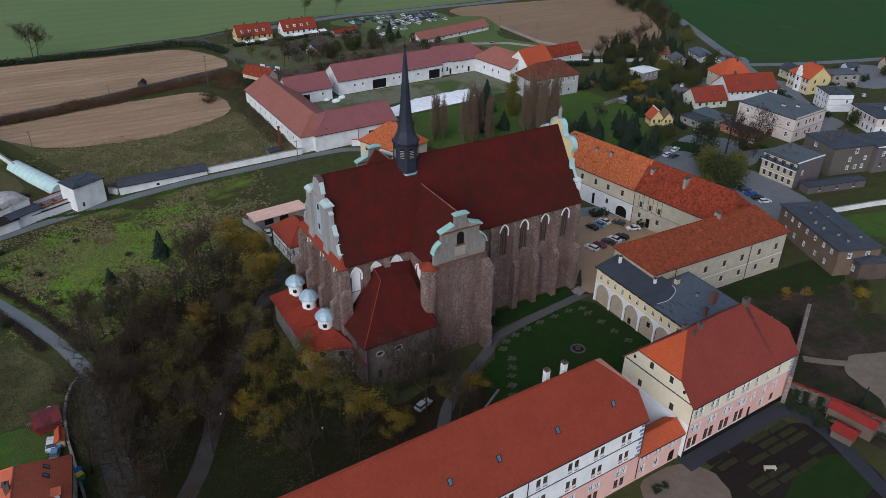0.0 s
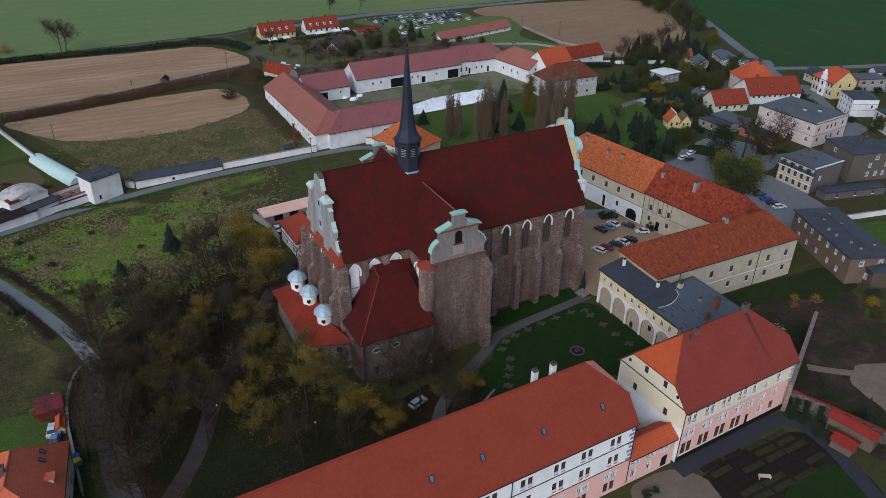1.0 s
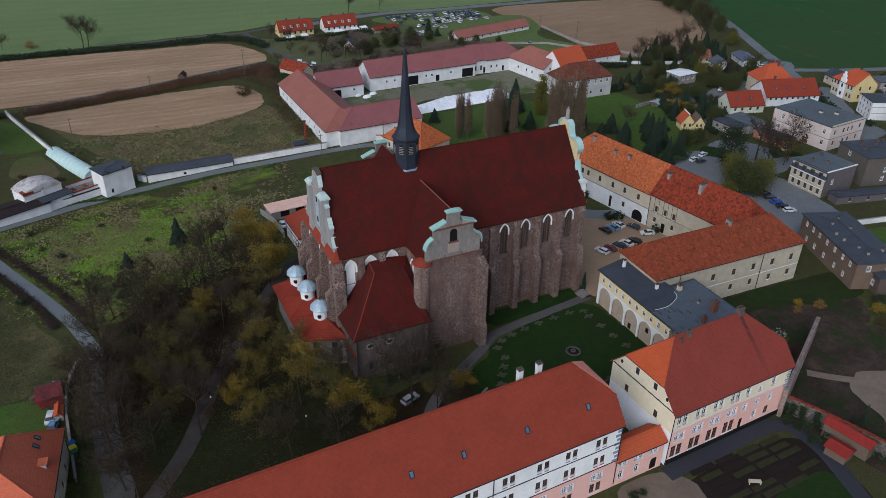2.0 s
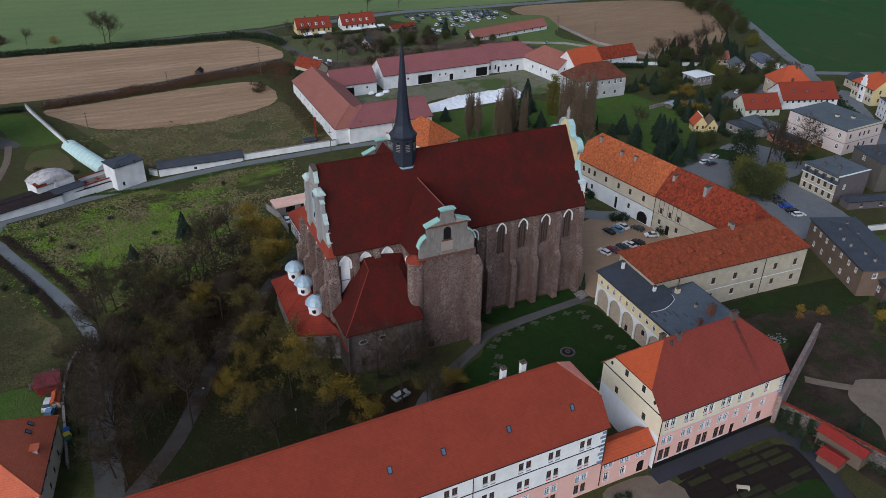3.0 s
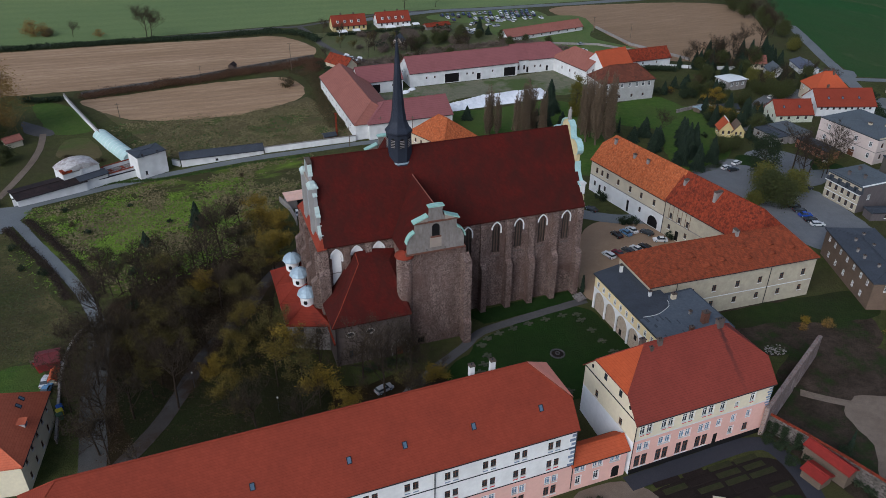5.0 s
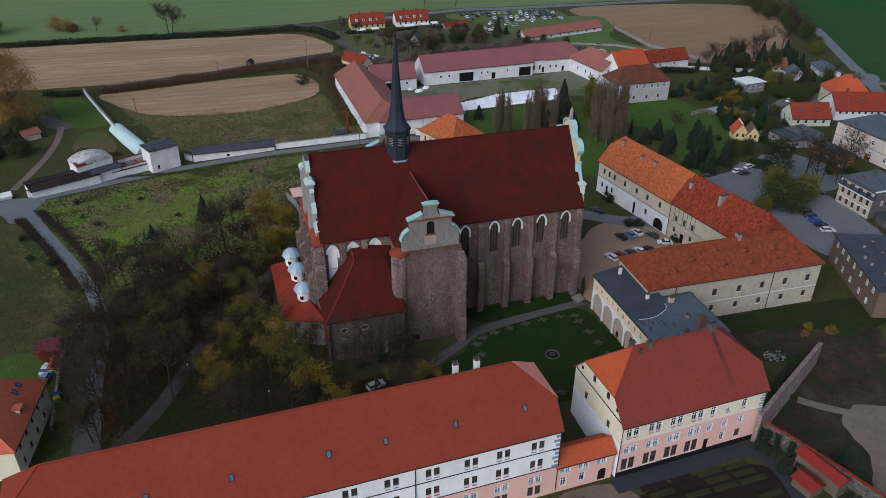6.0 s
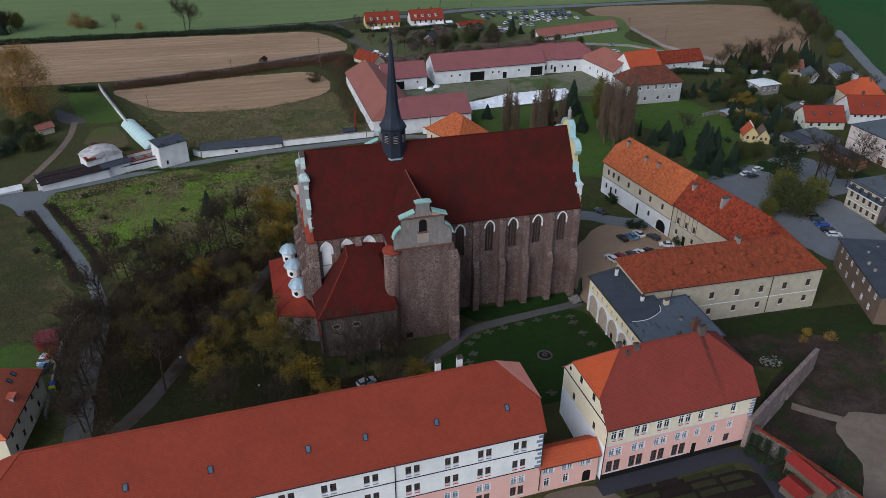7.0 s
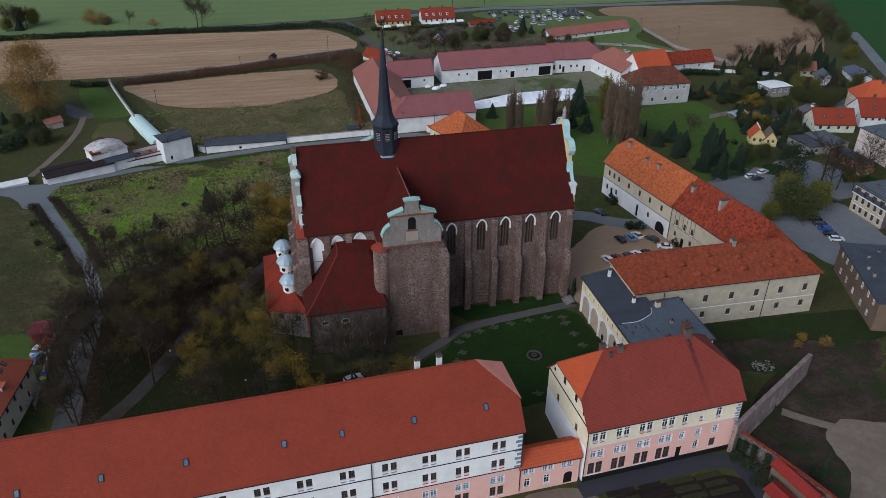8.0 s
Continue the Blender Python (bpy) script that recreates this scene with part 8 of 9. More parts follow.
for x, y, k, s in ((4.1, 143.3, 0, 1.05), (3.2, 136, 2, 0.9), (2.6, 126.5, 1, 1.1), (2.2, 115.5, 0, 0.95), (-2.8, 128, 2, 0.75), (4.6, 131.5, 0, 1.0), (-2.6, 119, 1, 0.85), (5.4, 110, 2, 0.95), (3.6, 104, 1, 0.9), (-2.2, 137.5, 1, 0.8), (6.0, 122.5, 1, 1.0), (16.0, 122.0, 2, 0.85), (61.5, 102.0, 2, 0.95), (58.5, 109.5, 0, 1.0), (66.5, 110.0, 1, 0.9), (50.0, 114.0, 1, 0.9), (19.0, 112.8, 0, 0.95), (33.5, 174.0, 0, 0.95), (38.5, 171.0, 1, 0.9), (2.5, 165.5, 2, 0.8), (7.0, 163.5, 1, 0.85),
                   (11.5, 152.0, 0, 0.9), (16.5, 145.0, 2, 0.8), (21.0, 156.0, 1, 0.95), (29.0, 163.0, 0, 0.9), (14.0, 136.0, 1, 0.9), (9.5, 131.5, 0, 0.85), (26.0, 169.0, 1, 0.8), (31.0, 148.0, 2, 0.75), (10.0, 112.5, 2, 0.8), (5.5, 101.0, 1, 0.9), (34.0, 97.0, 0, 0.9), (43.0, 95.5, 2, 0.75), (68.5, 106.5, 1, 0.75), (64.5, 94.0, 0, 0.75), (13.0, 166.0, 0, 0.8), (22.0, 133.0, 0, 0.8)):
    plant(BARE[k], x, y, s)
for i in range(46):
    x, y = rng.uniform(4, 46), rng.uniform(118, 176)
    if abs(x - (11 + (y - 108) * 0.62)) < 3.0 or (x > 40 and y < 150):
        continue
    plant(THIN[i % 2], x, y, rng.uniform(0.7, 1.1))
for x, y, s in ((52.8, 110.2, 0.8), (56.0, 104.0, 0.7), (70.0, 109.5, 0.7), (75.0, 104.0, 0.6), (62.5, 111.5, 0.8), (27.0, 91.0, 0.9), (12.0, 93.0, 0.9), (57.0, 170.0, 0.8)):
    plant(THIN[1], x, y, s)
for i in range(24):
    x, y = rng.uniform(4, 44), rng.uniform(126, 176)
    if abs(x - (11 + (y - 108) * 0.62)) > 3.0:
        plant(BUSH[(1, 0, 1, 1, 1)[i % 5]], x, y, rng.uniform(0.6, 1.2))
plant(SPRUCE[0], 28.0, 199.0, 0.75)
for k, x, y, s in ((BARE[1], 36.5, 191, 0.8), (BARE[0], 40.5, 189, 0.8), (GOLD[0], 45.5, 187, 1.1), (GOLD[2], 48.5, 183, 1.0), (GOLD[1], 44.0, 180, 0.9), (BARE[2], 33.0, 186, 0.7), (GOLD[0], 51, 179, 0.9)):
    plant(k, x, y, s)
plant(SPRUCE[1], 12.8, 191.0, 0.55)
for x, y, s in ((-24.0, 200.0, 0.9), (-14, 181, 1.0), (-20, 186, 0.8), (-1, 186, 0.9), (4, 180, 0.9), (-4, 205, 0.8), (8, 222, 0.7), (28, 196, 0.8), (40, 188, 0.9), (-9, 212, 0.7), (-12, 224, 0.8), (45, 232, 0.6), (20, 205, 0.7)):
    plant(BUSH[int(x) % 2], x, y, s * 0.8)
# court, garth and gardens
for k, x, y, s in ((CYPRESS[0], 158.2, 170.0, 1.0), (BUSH[0], 153.6, 171.0, 1.2), (BUSH[0], 156.0, 174.0, 1.0), (BUSH[0], 154.5, 153.0, 1.2), (BUSH[0], 152.2, 155.0, 1.0), (BUSH[0], 160.5, 142.0, 0.9), (CYPRESS[0], 121.8, 124.8, 0.75), (CYPRESS[0], 123.2, 126.6, 0.6), (CYPRESS[0], 147.2, 57.8, 0.75), (BUSH[0], 145.5, 57.0, 0.9), (BUSH[2], 169, 95, 0.7), (BUSH[3], 166, 93, 0.45), (BUSH[3], 173, 92, 0.6), (BUSH[0], 132.8, 65.4, 0.8), (BUSH[0], 134.0, 62.0, 1.0), (BUSH[0], 133.2, 58.5, 0.8), (BUSH[0], 164.0, 126.0, 1.0), (BUSH[2], 186, 84, 1.0), (BUSH[1], 182, 80, 1.0), (BUSH[0], 189, 86, 1.2), (BUSH[0], 118.5, 92.0, 1.0), (BUSH[0], 115.0, 90.0, 0.8), (BUSH[1], 126, 162, 1.4), (BUSH[3], 124, 157, 1.2), (BUSH[0], 92, 62.5, 0.5), (BUSH[0], 90, 62.8, 0.6)):
    plant(k, x, y, s)
plant(GOLD[3], 126.5, 158.0, 0.8)
plant(GOLD[1], 130.0, 163.0, 0.7)
# behind the church
for k, x, y, s in ((POPLAR[1], 152, 228, 0.90), (POPLAR[0], 148.4, 226.5, 0.85), (POPLAR[0], 142.5, 232, 0.80), (POPLAR[1], 140.5, 234.5, 0.85), (POPLAR[0], 138.6, 232.6, 0.75), (POPLAR[1], 177, 221, 1.06), (POPLAR[0], 179.4, 218.4, 1.01), (POPLAR[0], 175, 224, 0.95), (POPLAR[0], 150, 223, 0.95), (POPLAR[1], 154, 226, 0.95), (POPLAR[0], 157, 222, 0.85), (POPLAR[1], 175, 213, 1.12), (POPLAR[0], 178.5, 210, 1.12), (POPLAR[1], 173, 217, 1.01), (POPLAR[0], 181, 214, 1.06), (CYPRESS[1], 182.6, 243.0, 1.0), (SPRUCE[1], 173.5, 250.5, 1.0), (SPRUCE[0], 166, 238, 0.9), (SPRUCE[1], 138.4, 253.6, 0.75), (SPRUCE[1], 170, 231, 0.9),
                   (SPRUCE[0], 196, 188, 0.95), (SPRUCE[0], 193, 201, 0.8), (SPRUCE[1], 191, 212, 0.8), (SPRUCE[0], 206, 201, 1.0), (SPRUCE[0], 202, 193, 1.05), (SPRUCE[1], 199, 207, 0.9), (CYPRESS[0], 190, 221, 0.9), (SPRUCE[0], 211, 209, 0.8), (GOLD[2], 236, 222, 0.7), (GOLD[0], 238, 217, 0.6), (SPRUCE[0], 236, 229, 0.7), (BARE[1], 205, 215, 0.7), (GOLD[0], 246, 236, 0.7),
                   (ROUND[1], 209, 160, 1.1), (ROUND[1], 216, 153.5, 1.0), (ROUND[0], 203, 152, 1.1), (ROUND[0], 206, 147, 0.9), (PINE, 215.6, 168.8, 1.0), (ROUND[1], 197, 150, 0.7), (SPRUCE[0], 174, 250, 1.25), (SPRUCE[1], 160, 234, 1.0), (CYPRESS[0], 166.3, 234.7, 1.0), (SPRUCE[0], 205.4, 194, 1.0), (SPRUCE[1], 198, 215, 1.0), (BARE[2], 229.6, 169.4, 1.1), (BARE[0], 244.7, 168.7, 1.0), (BARE[1], 231, 163.5, 1.0), (GOLD[3], 236, 162, 0.8), (BARE[2], 225, 160, 0.9), (BARE[1], 240, 164, 0.9)):
    plant(k, x, y, s)
# gardens behind the barns
for i in range(110):
    x, y = rng.uniform(106, 205), rng.uniform(328, 392)
    if inside([(106, 392), (113, 360), (126, 335), (120, 330), (104, 360), (98, 392)], x, y) or inside([(184, 372), (210, 372), (210, 395), (184, 395)], x, y):
        continue
    if i % 6 == 0:
        plant((BARE[1], GOLD[3], ROUND[0])[i // 6 % 3], x, y, rng.uniform(0.35, 0.6))
    else:
        plant(BUSH[(4, 0, 4, 4, 1, 4)[i % 6]], x, y, rng.uniform(0.7, 1.5))
# village gardens
for i in range(150):
    x, y = rng.uniform(212, 262), rng.uniform(206, 268)
    if inside([(196, 226), (199, 249), (218, 255), (232, 254), (234, 230), (229, 218), (222, 209), (205, 214)], x, y) or inside([(262, 248), (276, 248), (276, 261), (262, 261)], x, y) or inside([(203, 252), (228, 252), (230, 275), (203, 275)], x, y) or inside([(222, 198), (238, 198), (238, 213), (222, 213)], x, y) or inside([(256, 205), (276, 205), (276, 222), (256, 222)], x, y):
        continue
    if i % 3 == 0:
        plant((SPRUCE[1], ROUND[0], SPRUCE[0])[i // 3 % 3], x, y, rng.uniform(0.4, 0.75))
    else:
        plant(BUSH[(0, 0, 1, 0, 2)[i % 5]], x, y, rng.uniform(0.7, 1.5))
for i in range(44):
    x, y = rng.uniform(272, 318), rng.uniform(232, 262)
    if y > 262 - (x - 272) * 0.1 or (x > 312 and y > 240) or inside([(284, 214), (306, 210), (306, 236), (286, 238)], x, y):
        continue
    plant((ROUND[0], BUSH[0], SPRUCE[1], ROUND[0], BARE[1])[i % 5], x, y, rng.uniform(0.45, 0.8))
for k, x, y, s in ((SPRUCE[1], 244, 104, 0.7), (ROUND[0], 330, 196, 0.5), (BUSH[0], 338, 214, 1.2), (ROUND[0], 356, 212, 0.5), (BUSH[0], 362, 200, 1.3), (ROUND[0], 378, 200, 0.5), (SPRUCE[1], 366, 208, 0.6), (BUSH[0], 346, 196, 1.2), (ROUND[1], 318, 172, 0.5), (BUSH[0], 300, 176, 1.2), (BUSH[0], 296, 190, 1.1), (SPRUCE[1], 306, 226, 0.6), (BUSH[0], 240, 190, 1.0), (BUSH[0], 234, 196, 1.2), (SPRUCE[1], 236, 201, 0.6), (ROUND[0], 222, 192, 0.6), (ROUND[0], 214, 190, 0.7), (SPRUCE[0], 208, 186, 0.8), (SPRUCE[0], 199, 182, 0.8)):
    plant(k, x, y, s)
# village grove
for i in range(48):
    x, y = rng.uniform(260, 312), rng.uniform(262, 292)
    if y - 262 < (x - 280) * 0.2 or (285 < x < 318 and y < 268):
        continue
    plant((SPRUCE[0], SPRUCE[1], ROUND[0], BARE[1], SPRUCE[0])[i % 5], x, y, rng.uniform(0.6, 0.95))
for k, x, y, s in ((BARE[0], 313, 302, 0.9), (BARE[2], 322, 300, 0.85), (BARE[1], 305, 296, 0.9), (SPRUCE[0], 286, 295, 0.9), (SPRUCE[0], 322, 296, 0.8), (ROUND[1], 280, 254, 0.8), (ROUND[1], 286, 250, 0.7), (SPRUCE[1], 276, 268, 0.9), (ROUND[0], 258, 232, 0.7), (SPRUCE[0], 244, 224, 0.8), (SPRUCE[1], 252, 222, 0.9), (SPRUCE[0], 252, 244, 0.8), (SPRUCE[1], 240, 212, 0.8), (ROUND[0], 243, 205, 0.7), (SPRUCE[1], 248, 214, 0.9), (ROUND[0], 310, 240, 0.6), (ROUND[0], 304, 236, 0.7), (SPRUCE[1], 300, 243, 0.8), (ROUND[1], 338, 293, 0.8), (ROUND[0], 344, 300, 0.7), (GOLD[2], 249, 236, 0.6), (SPRUCE[1], 342, 216, 0.6), (ROUND[0], 300, 165, 0.6)):
    plant(k, x, y, s)
for i in range(14):
    t = i / 13
    plant((ROUND[0], BARE[1], ROUND[0], BARE[0])[i % 4], 352 + 26 * t + rng.uniform(-3, 3), 318 + 95 * t, rng.uniform(0.8, 1.15))
# far meadows and hedges
for k, x, y, s in ((BARE[1], 16, 420.5, 1.25), (BARE[1], 18.5, 421, 1.1), (RUSTY, -40, 295, 1.1), (BUSH[1], -35, 443, 1.6), (BUSH[3], -42, 446, 2.0), (BUSH[3], -38, 444, 1.6), (BUSH[3], -8, 434, 1.1), (BARE[1], -22, 437, 0.6), (BARE[0], 168, 441, 0.9), (BARE[1], 190, 445, 0.8), (BARE[0], 330, 434, 0.9), (BARE[2], 400, 440, 0.9), (BUSH[1], 75.4, 318, 1.6),
                   (SPRUCE[0], 193, 377, 0.75), (SPRUCE[1], 197, 374, 0.6), (ROUND[0], 162, 362, 0.6), (ROUND[0], 168, 366, 0.55), (ROUND[0], 150, 357, 0.6), (BARE[1], 134, 350, 0.7), (BARE[0], 122, 352, 0.6), (BARE[1], 140, 345, 0.7), (BARE[0], 128, 362, 0.6), (BARE[1], 145, 352, 0.6), (BARE[1], 116, 385, 0.7), (BARE[0], 108, 398, 0.6), (BARE[1], 100, 352, 0.5), (ROUND[0], 180, 372, 0.6), (ROUND[0], 188, 366, 0.5), (ROUND[0], 200, 362, 0.5), (ROUND[0], 174, 362, 0.55), (ROUND[0], 156, 366, 0.5), (ROUND[0], 210, 352, 0.4), (ROUND[0], 220, 345, 0.4), (GOLD[3], 112, 372, 0.5), (GOLD[3], 130, 378, 0.4)):
    plant(k, x, y, s)
for i in range(12):
    plant((SPRUCE[1], ROUND[0], BARE[1], ROUND[1])[i % 4], -62 - rng.uniform(0, 60), 437 + rng.uniform(0, 14), rng.uniform(0.7, 1.2))
for i in range(14):
    plant((ROUND[0], BUSH[3], SPRUCE[1], ROUND[0], BUSH[0])[i % 5], -46 + rng.uniform(-22, 12), 262 + rng.uniform(0, 28), rng.uniform(0.5, 0.9))


def hedge(name, pts, height, width, mat, label, count, size=0.3, uneven=0.5):
    """A long hedge or thicket in one piece: leaves heaped along a line."""
    sh = Sh()
    line = smooth_line(pts, 1.5)
    for i in range(count):
        x, y = line[rng.randrange(len(line))]
        hgt = height * (1 - uneven / 2 + uneven * noise.noise((x * 0.12, y * 0.12, 9)))
        px, py = x + rng.gauss(0, width * 0.35), y + rng.gauss(0, width * 0.35)
        leaf(sh, rng, Vector((px, py, gz(px, py) + max(0.1, hgt * rng.random() ** 0.6))), size * rng.uniform(0.7, 1.4))
    return tagged(new(name, sh.mesh(name, mat)), label, "hedge", "", "stuff")


hedge("field_hedge", [(-140, 420), (-40, 418), (0, 416), (44, 414), (84, 412), (98, 402), (102, 388)], 2.6, 4.5, M_HEDGE, "dark hedge along the field track", 16000, 0.42)
hedge("scrub", [(-10, 330.5), (12, 334.5), (38, 338.5), (62, 344), (80, 347), (95, 352), (90, 336)], 2.8, 6.5, M_DRY, "rusty brown scrub below the field wall", 34000, 0.22, 0.8)
hedge("scrub", [(84, 338), (90, 322), (88, 300), (86, 280), (88, 262)], 1.6, 6.5, M_BRAMBLE, "green and brown brambles beside the barn", 9000, 0.26, 0.9)
hedge("scrub", [(94, 348), (100, 338), (98, 326)], 2.0, 6.0, M_HEDGE, "dark brambles beside the barn", 3000, 0.34, 0.8)
hedge("lane_hedge", [(-22, 219), (-14.2, 203.5), (-5.6, 184.5), (0.2, 168)], 1.0, 2.0, M_DARKLEAF, "low brown hedge along the lane", 9000, 0.16)
hedge("lane_hedge", [(-27.5, 214), (-20.8, 201), (-12.3, 182.5), (-6.6, 166)], 0.9, 2.0, M_DARKLEAF, "low brown hedge along the lane", 8000, 0.16)
hedge("shrubbery", [(112, 398), (130, 396), (150, 398), (166, 396)], 1.8, 3.0, M_HEDGE, "dark garden hedge before the cottages", 4000, 0.34)
hedge("shrubbery", [(106, 345), (125, 340), (150, 345), (178, 352), (206, 350), (225, 332)], 3.0, 7, M_GREYSHRUB, "bare brown shrubs behind the barns", 14000, 0.26, 0.8)
hedge("shrubbery", [(232, 286), (245, 287.5), (258, 284)], 2.8, 3, M_HEDGE, "dark hedge before the shed", 3000, 0.36)
hedge("shrubbery", [(-34, 331), (-28, 329), (-21, 329)], 3.2, 2.6, M_HEDGE, "dark clipped garden hedge", 2500, 0.3)
hedge("shrubbery", [(-47, 262), (-42, 272), (-38, 284)], 3.6, 6, M_HEDGE, "dark shrubs under the old tree", 6000, 0.3, 0.8)
hedge("shrubbery", [(-14, 268), (-10, 262), (-2, 262)], 1.0, 2.5, M_BROWNLEAF, "brown weeds behind the ruined shed", 1500, 0.2)
hedge("verge", [(-14, 238.5), (0, 243), (20, 241), (46, 241.8), (70, 240)], 0.35, 1.6, M_TUFT3, "mown green verge along the lane", 6000, 0.22)
hedge("shrubbery", [(305, 202), (300, 192), (312, 215), (322, 225)], 2.2, 4, M_HEDGE, "dark shrubs beside the road", 3000, 0.36)
hedge("ivy", [(134.7, 67.6), (136.0, 64.4), (137.0, 61.6)], 4.6, 0.9, M_HEDGE, "dark ivy over the garden wall", 9000, 0.085)
hedge("ivy", [(137.0, 61), (136.6, 58.5), (140.5, 51.5), (142, 47)], 2.6, 1.2, M_HEDGE, "dark bushes and ivy along the garden wall", 1800, 0.16, 0.9)
hedge("weeds", [(60, 112), (66, 112.5), (71, 112)], 0.9, 2.0, M_HEDGE, "low dark shrubs at the church foot", 2500, 0.14)
for k in BARE + GOLD + THIN + POPLAR + SPRUCE + CYPRESS + ROUND + BUSH + [RUSTY, PINE]:
    for o in list(k.children_recursive) + [k]:
        bpy.data.objects.remove(o)


LANES = smooth_line([(-34, 226), (-26.3, 220.4), (-18.1, 202.5), (-9.8, 183.9), (-3.1, 167.4), (1.0, 153), (2.0, 142.5), (1.5, 131), (0.7, 116), (0.5, 104), (0, 82)], 3.0) + smooth_line([(-60, 230), (-34, 227.5), (-24, 230.3), (-10, 236), (8, 241.8), (26, 244.8), (46, 245.6), (70, 244), (88, 243.4)], 3.0)


def tussocks(name, poly, count, mat, label, size, seed, soft=5.0, cut=0.0):
    """Rough grass: short upright blades in clumps, thicker in drifts, thinning out at the edges."""
    rg = random.Random(seed)
    sh = Sh()
    x0, x1, y0, y1 = min(p[0] for p in poly), max(p[0] for p in poly), min(p[1] for p in poly), max(p[1] for p in poly)
    tries = 0
    while count > 0 and tries < 200000:
        tries += 1
        x, y = rg.uniform(x0 - 4, x1 + 4), rg.uniform(y0 - 4, y1 + 4)
        if not inside(poly, x + rg.gauss(0, soft), y + rg.gauss(0, soft)):
            continue
        if noise.noise((x * 0.05, y * 0.05, seed)) + noise.noise((x * 0.16, y * 0.16, seed)) * 0.7 + noise.noise((x * 0.5, y * 0.5, seed)) * 0.4 < cut + rg.uniform(-0.35, 0.35):
            continue
        if min((x - a) ** 2 + (y - b) ** 2 for a, b in LANES) < 10.0:
            continue
        count -= 1
        z, a = gz(x, y), rg.uniform(0, 3.14)
        w, h = size * rg.uniform(0.4, 1.3), size * rg.uniform(0.3, 1.1)
        c, s = math.cos(a) * w, math.sin(a) * w
        lx, ly = rg.gauss(0, 0.4), rg.gauss(0, 0.4)
        sh.add([(x - c, y - s, z), (x + c, y + s, z), (x + c * 0.4 + lx, y + s * 0.4 + ly, z + h), (x - c * 0.5 + lx, y - s * 0.5 + ly, z + h * 0.8)], [(0, 1, 2, 3)])
    return tagged(new(name, sh.mesh(name, mat)), label, "grass", "", "stuff")


M_TUFT6 = leafy("straw_grass", (0.14, 0.118, 0.054), (0.22, 0.182, 0.094), 0.1)
M_TUFT2 = leafy("green_weeds", (0.105, 0.175, 0.02), (0.185, 0.28, 0.032), 0.1)
M_TUFT4 = leafy("dull_weeds", (0.03, 0.046, 0.013), (0.062, 0.078, 0.022), 0.1)
M_TUFT5 = leafy("dull_dead_grass", (0.05, 0.046, 0.02), (0.09, 0.08, 0.034), 0.1)
M_LITTER = leafy("leaf_litter", (0.038, 0.024, 0.012), (0.066, 0.038, 0.018), 0.1)
EASTM = [(-20, 222), (-8, 230), (8, 236), (26, 240), (46, 241), (66, 238), (68, 226), (54, 212), (46, 192), (36, 182), (20, 176), (6, 168), (0, 174), (-10, 194)]
WESTM = [(-70, 210), (-34, 208), (-22, 190), (-12, 168), (-6, 152), (-16, 140), (-50, 140), (-80, 170)]
tussocks("dry_grass", EASTM, 19000, M_TUFT6, "tufts of dead yellow grass in the meadow", 0.4, 3)
tussocks("green_weeds", [(-20, 222), (-8, 230), (10, 232), (34, 226), (44, 214), (40, 196), (20, 180), (4, 172), (-8, 194)], 26000, M_TUFT2, "tufts of bright green weeds in the meadow", 0.32, 4, 7.0, 0.15)
tussocks("dry_grass", WESTM, 15000, M_TUFT5, "tufts of dead grass beside the lane", 0.24, 5)
tussocks("green_weeds", WESTM, 8000, M_TUFT4, "low green weeds in the rough grass", 0.24, 8, 6.0, 0.1)
tussocks("dry_grass", [(4, 292), (12, 262), (26, 257), (86, 255), (88, 290), (54, 289)], 17000, M_TUFT6, "dead grass between wall and field", 0.4, 6, 3.0)
tussocks("green_weeds", [(4, 292), (12, 262), (26, 257), (86, 255), (84, 282), (54, 284)], 2500, M_TUFT3, "low weeds between wall and field", 0.4, 9, 3.0, 0.1)
tussocks("fallen_leaves", [(4, 88), (4, 160), (22, 172), (46, 174), (46, 140), (44, 118), (60, 100), (58, 86)], 14000, M_LITTER, "brown leaf litter and undergrowth", 0.2, 7, 3.0)

# ---- cars ----
M_TYRE = plain("tyre", (0.02, 0.02, 0.02), 0.8, 0.9)
M_LAMP = plain("lamp_glass", (0.7, 0.7, 0.68), 0.9, 0.2)
M_TAIL = plain("tail_lamp", (0.35, 0.02, 0.02), 0.9, 0.3)
CARS = {}


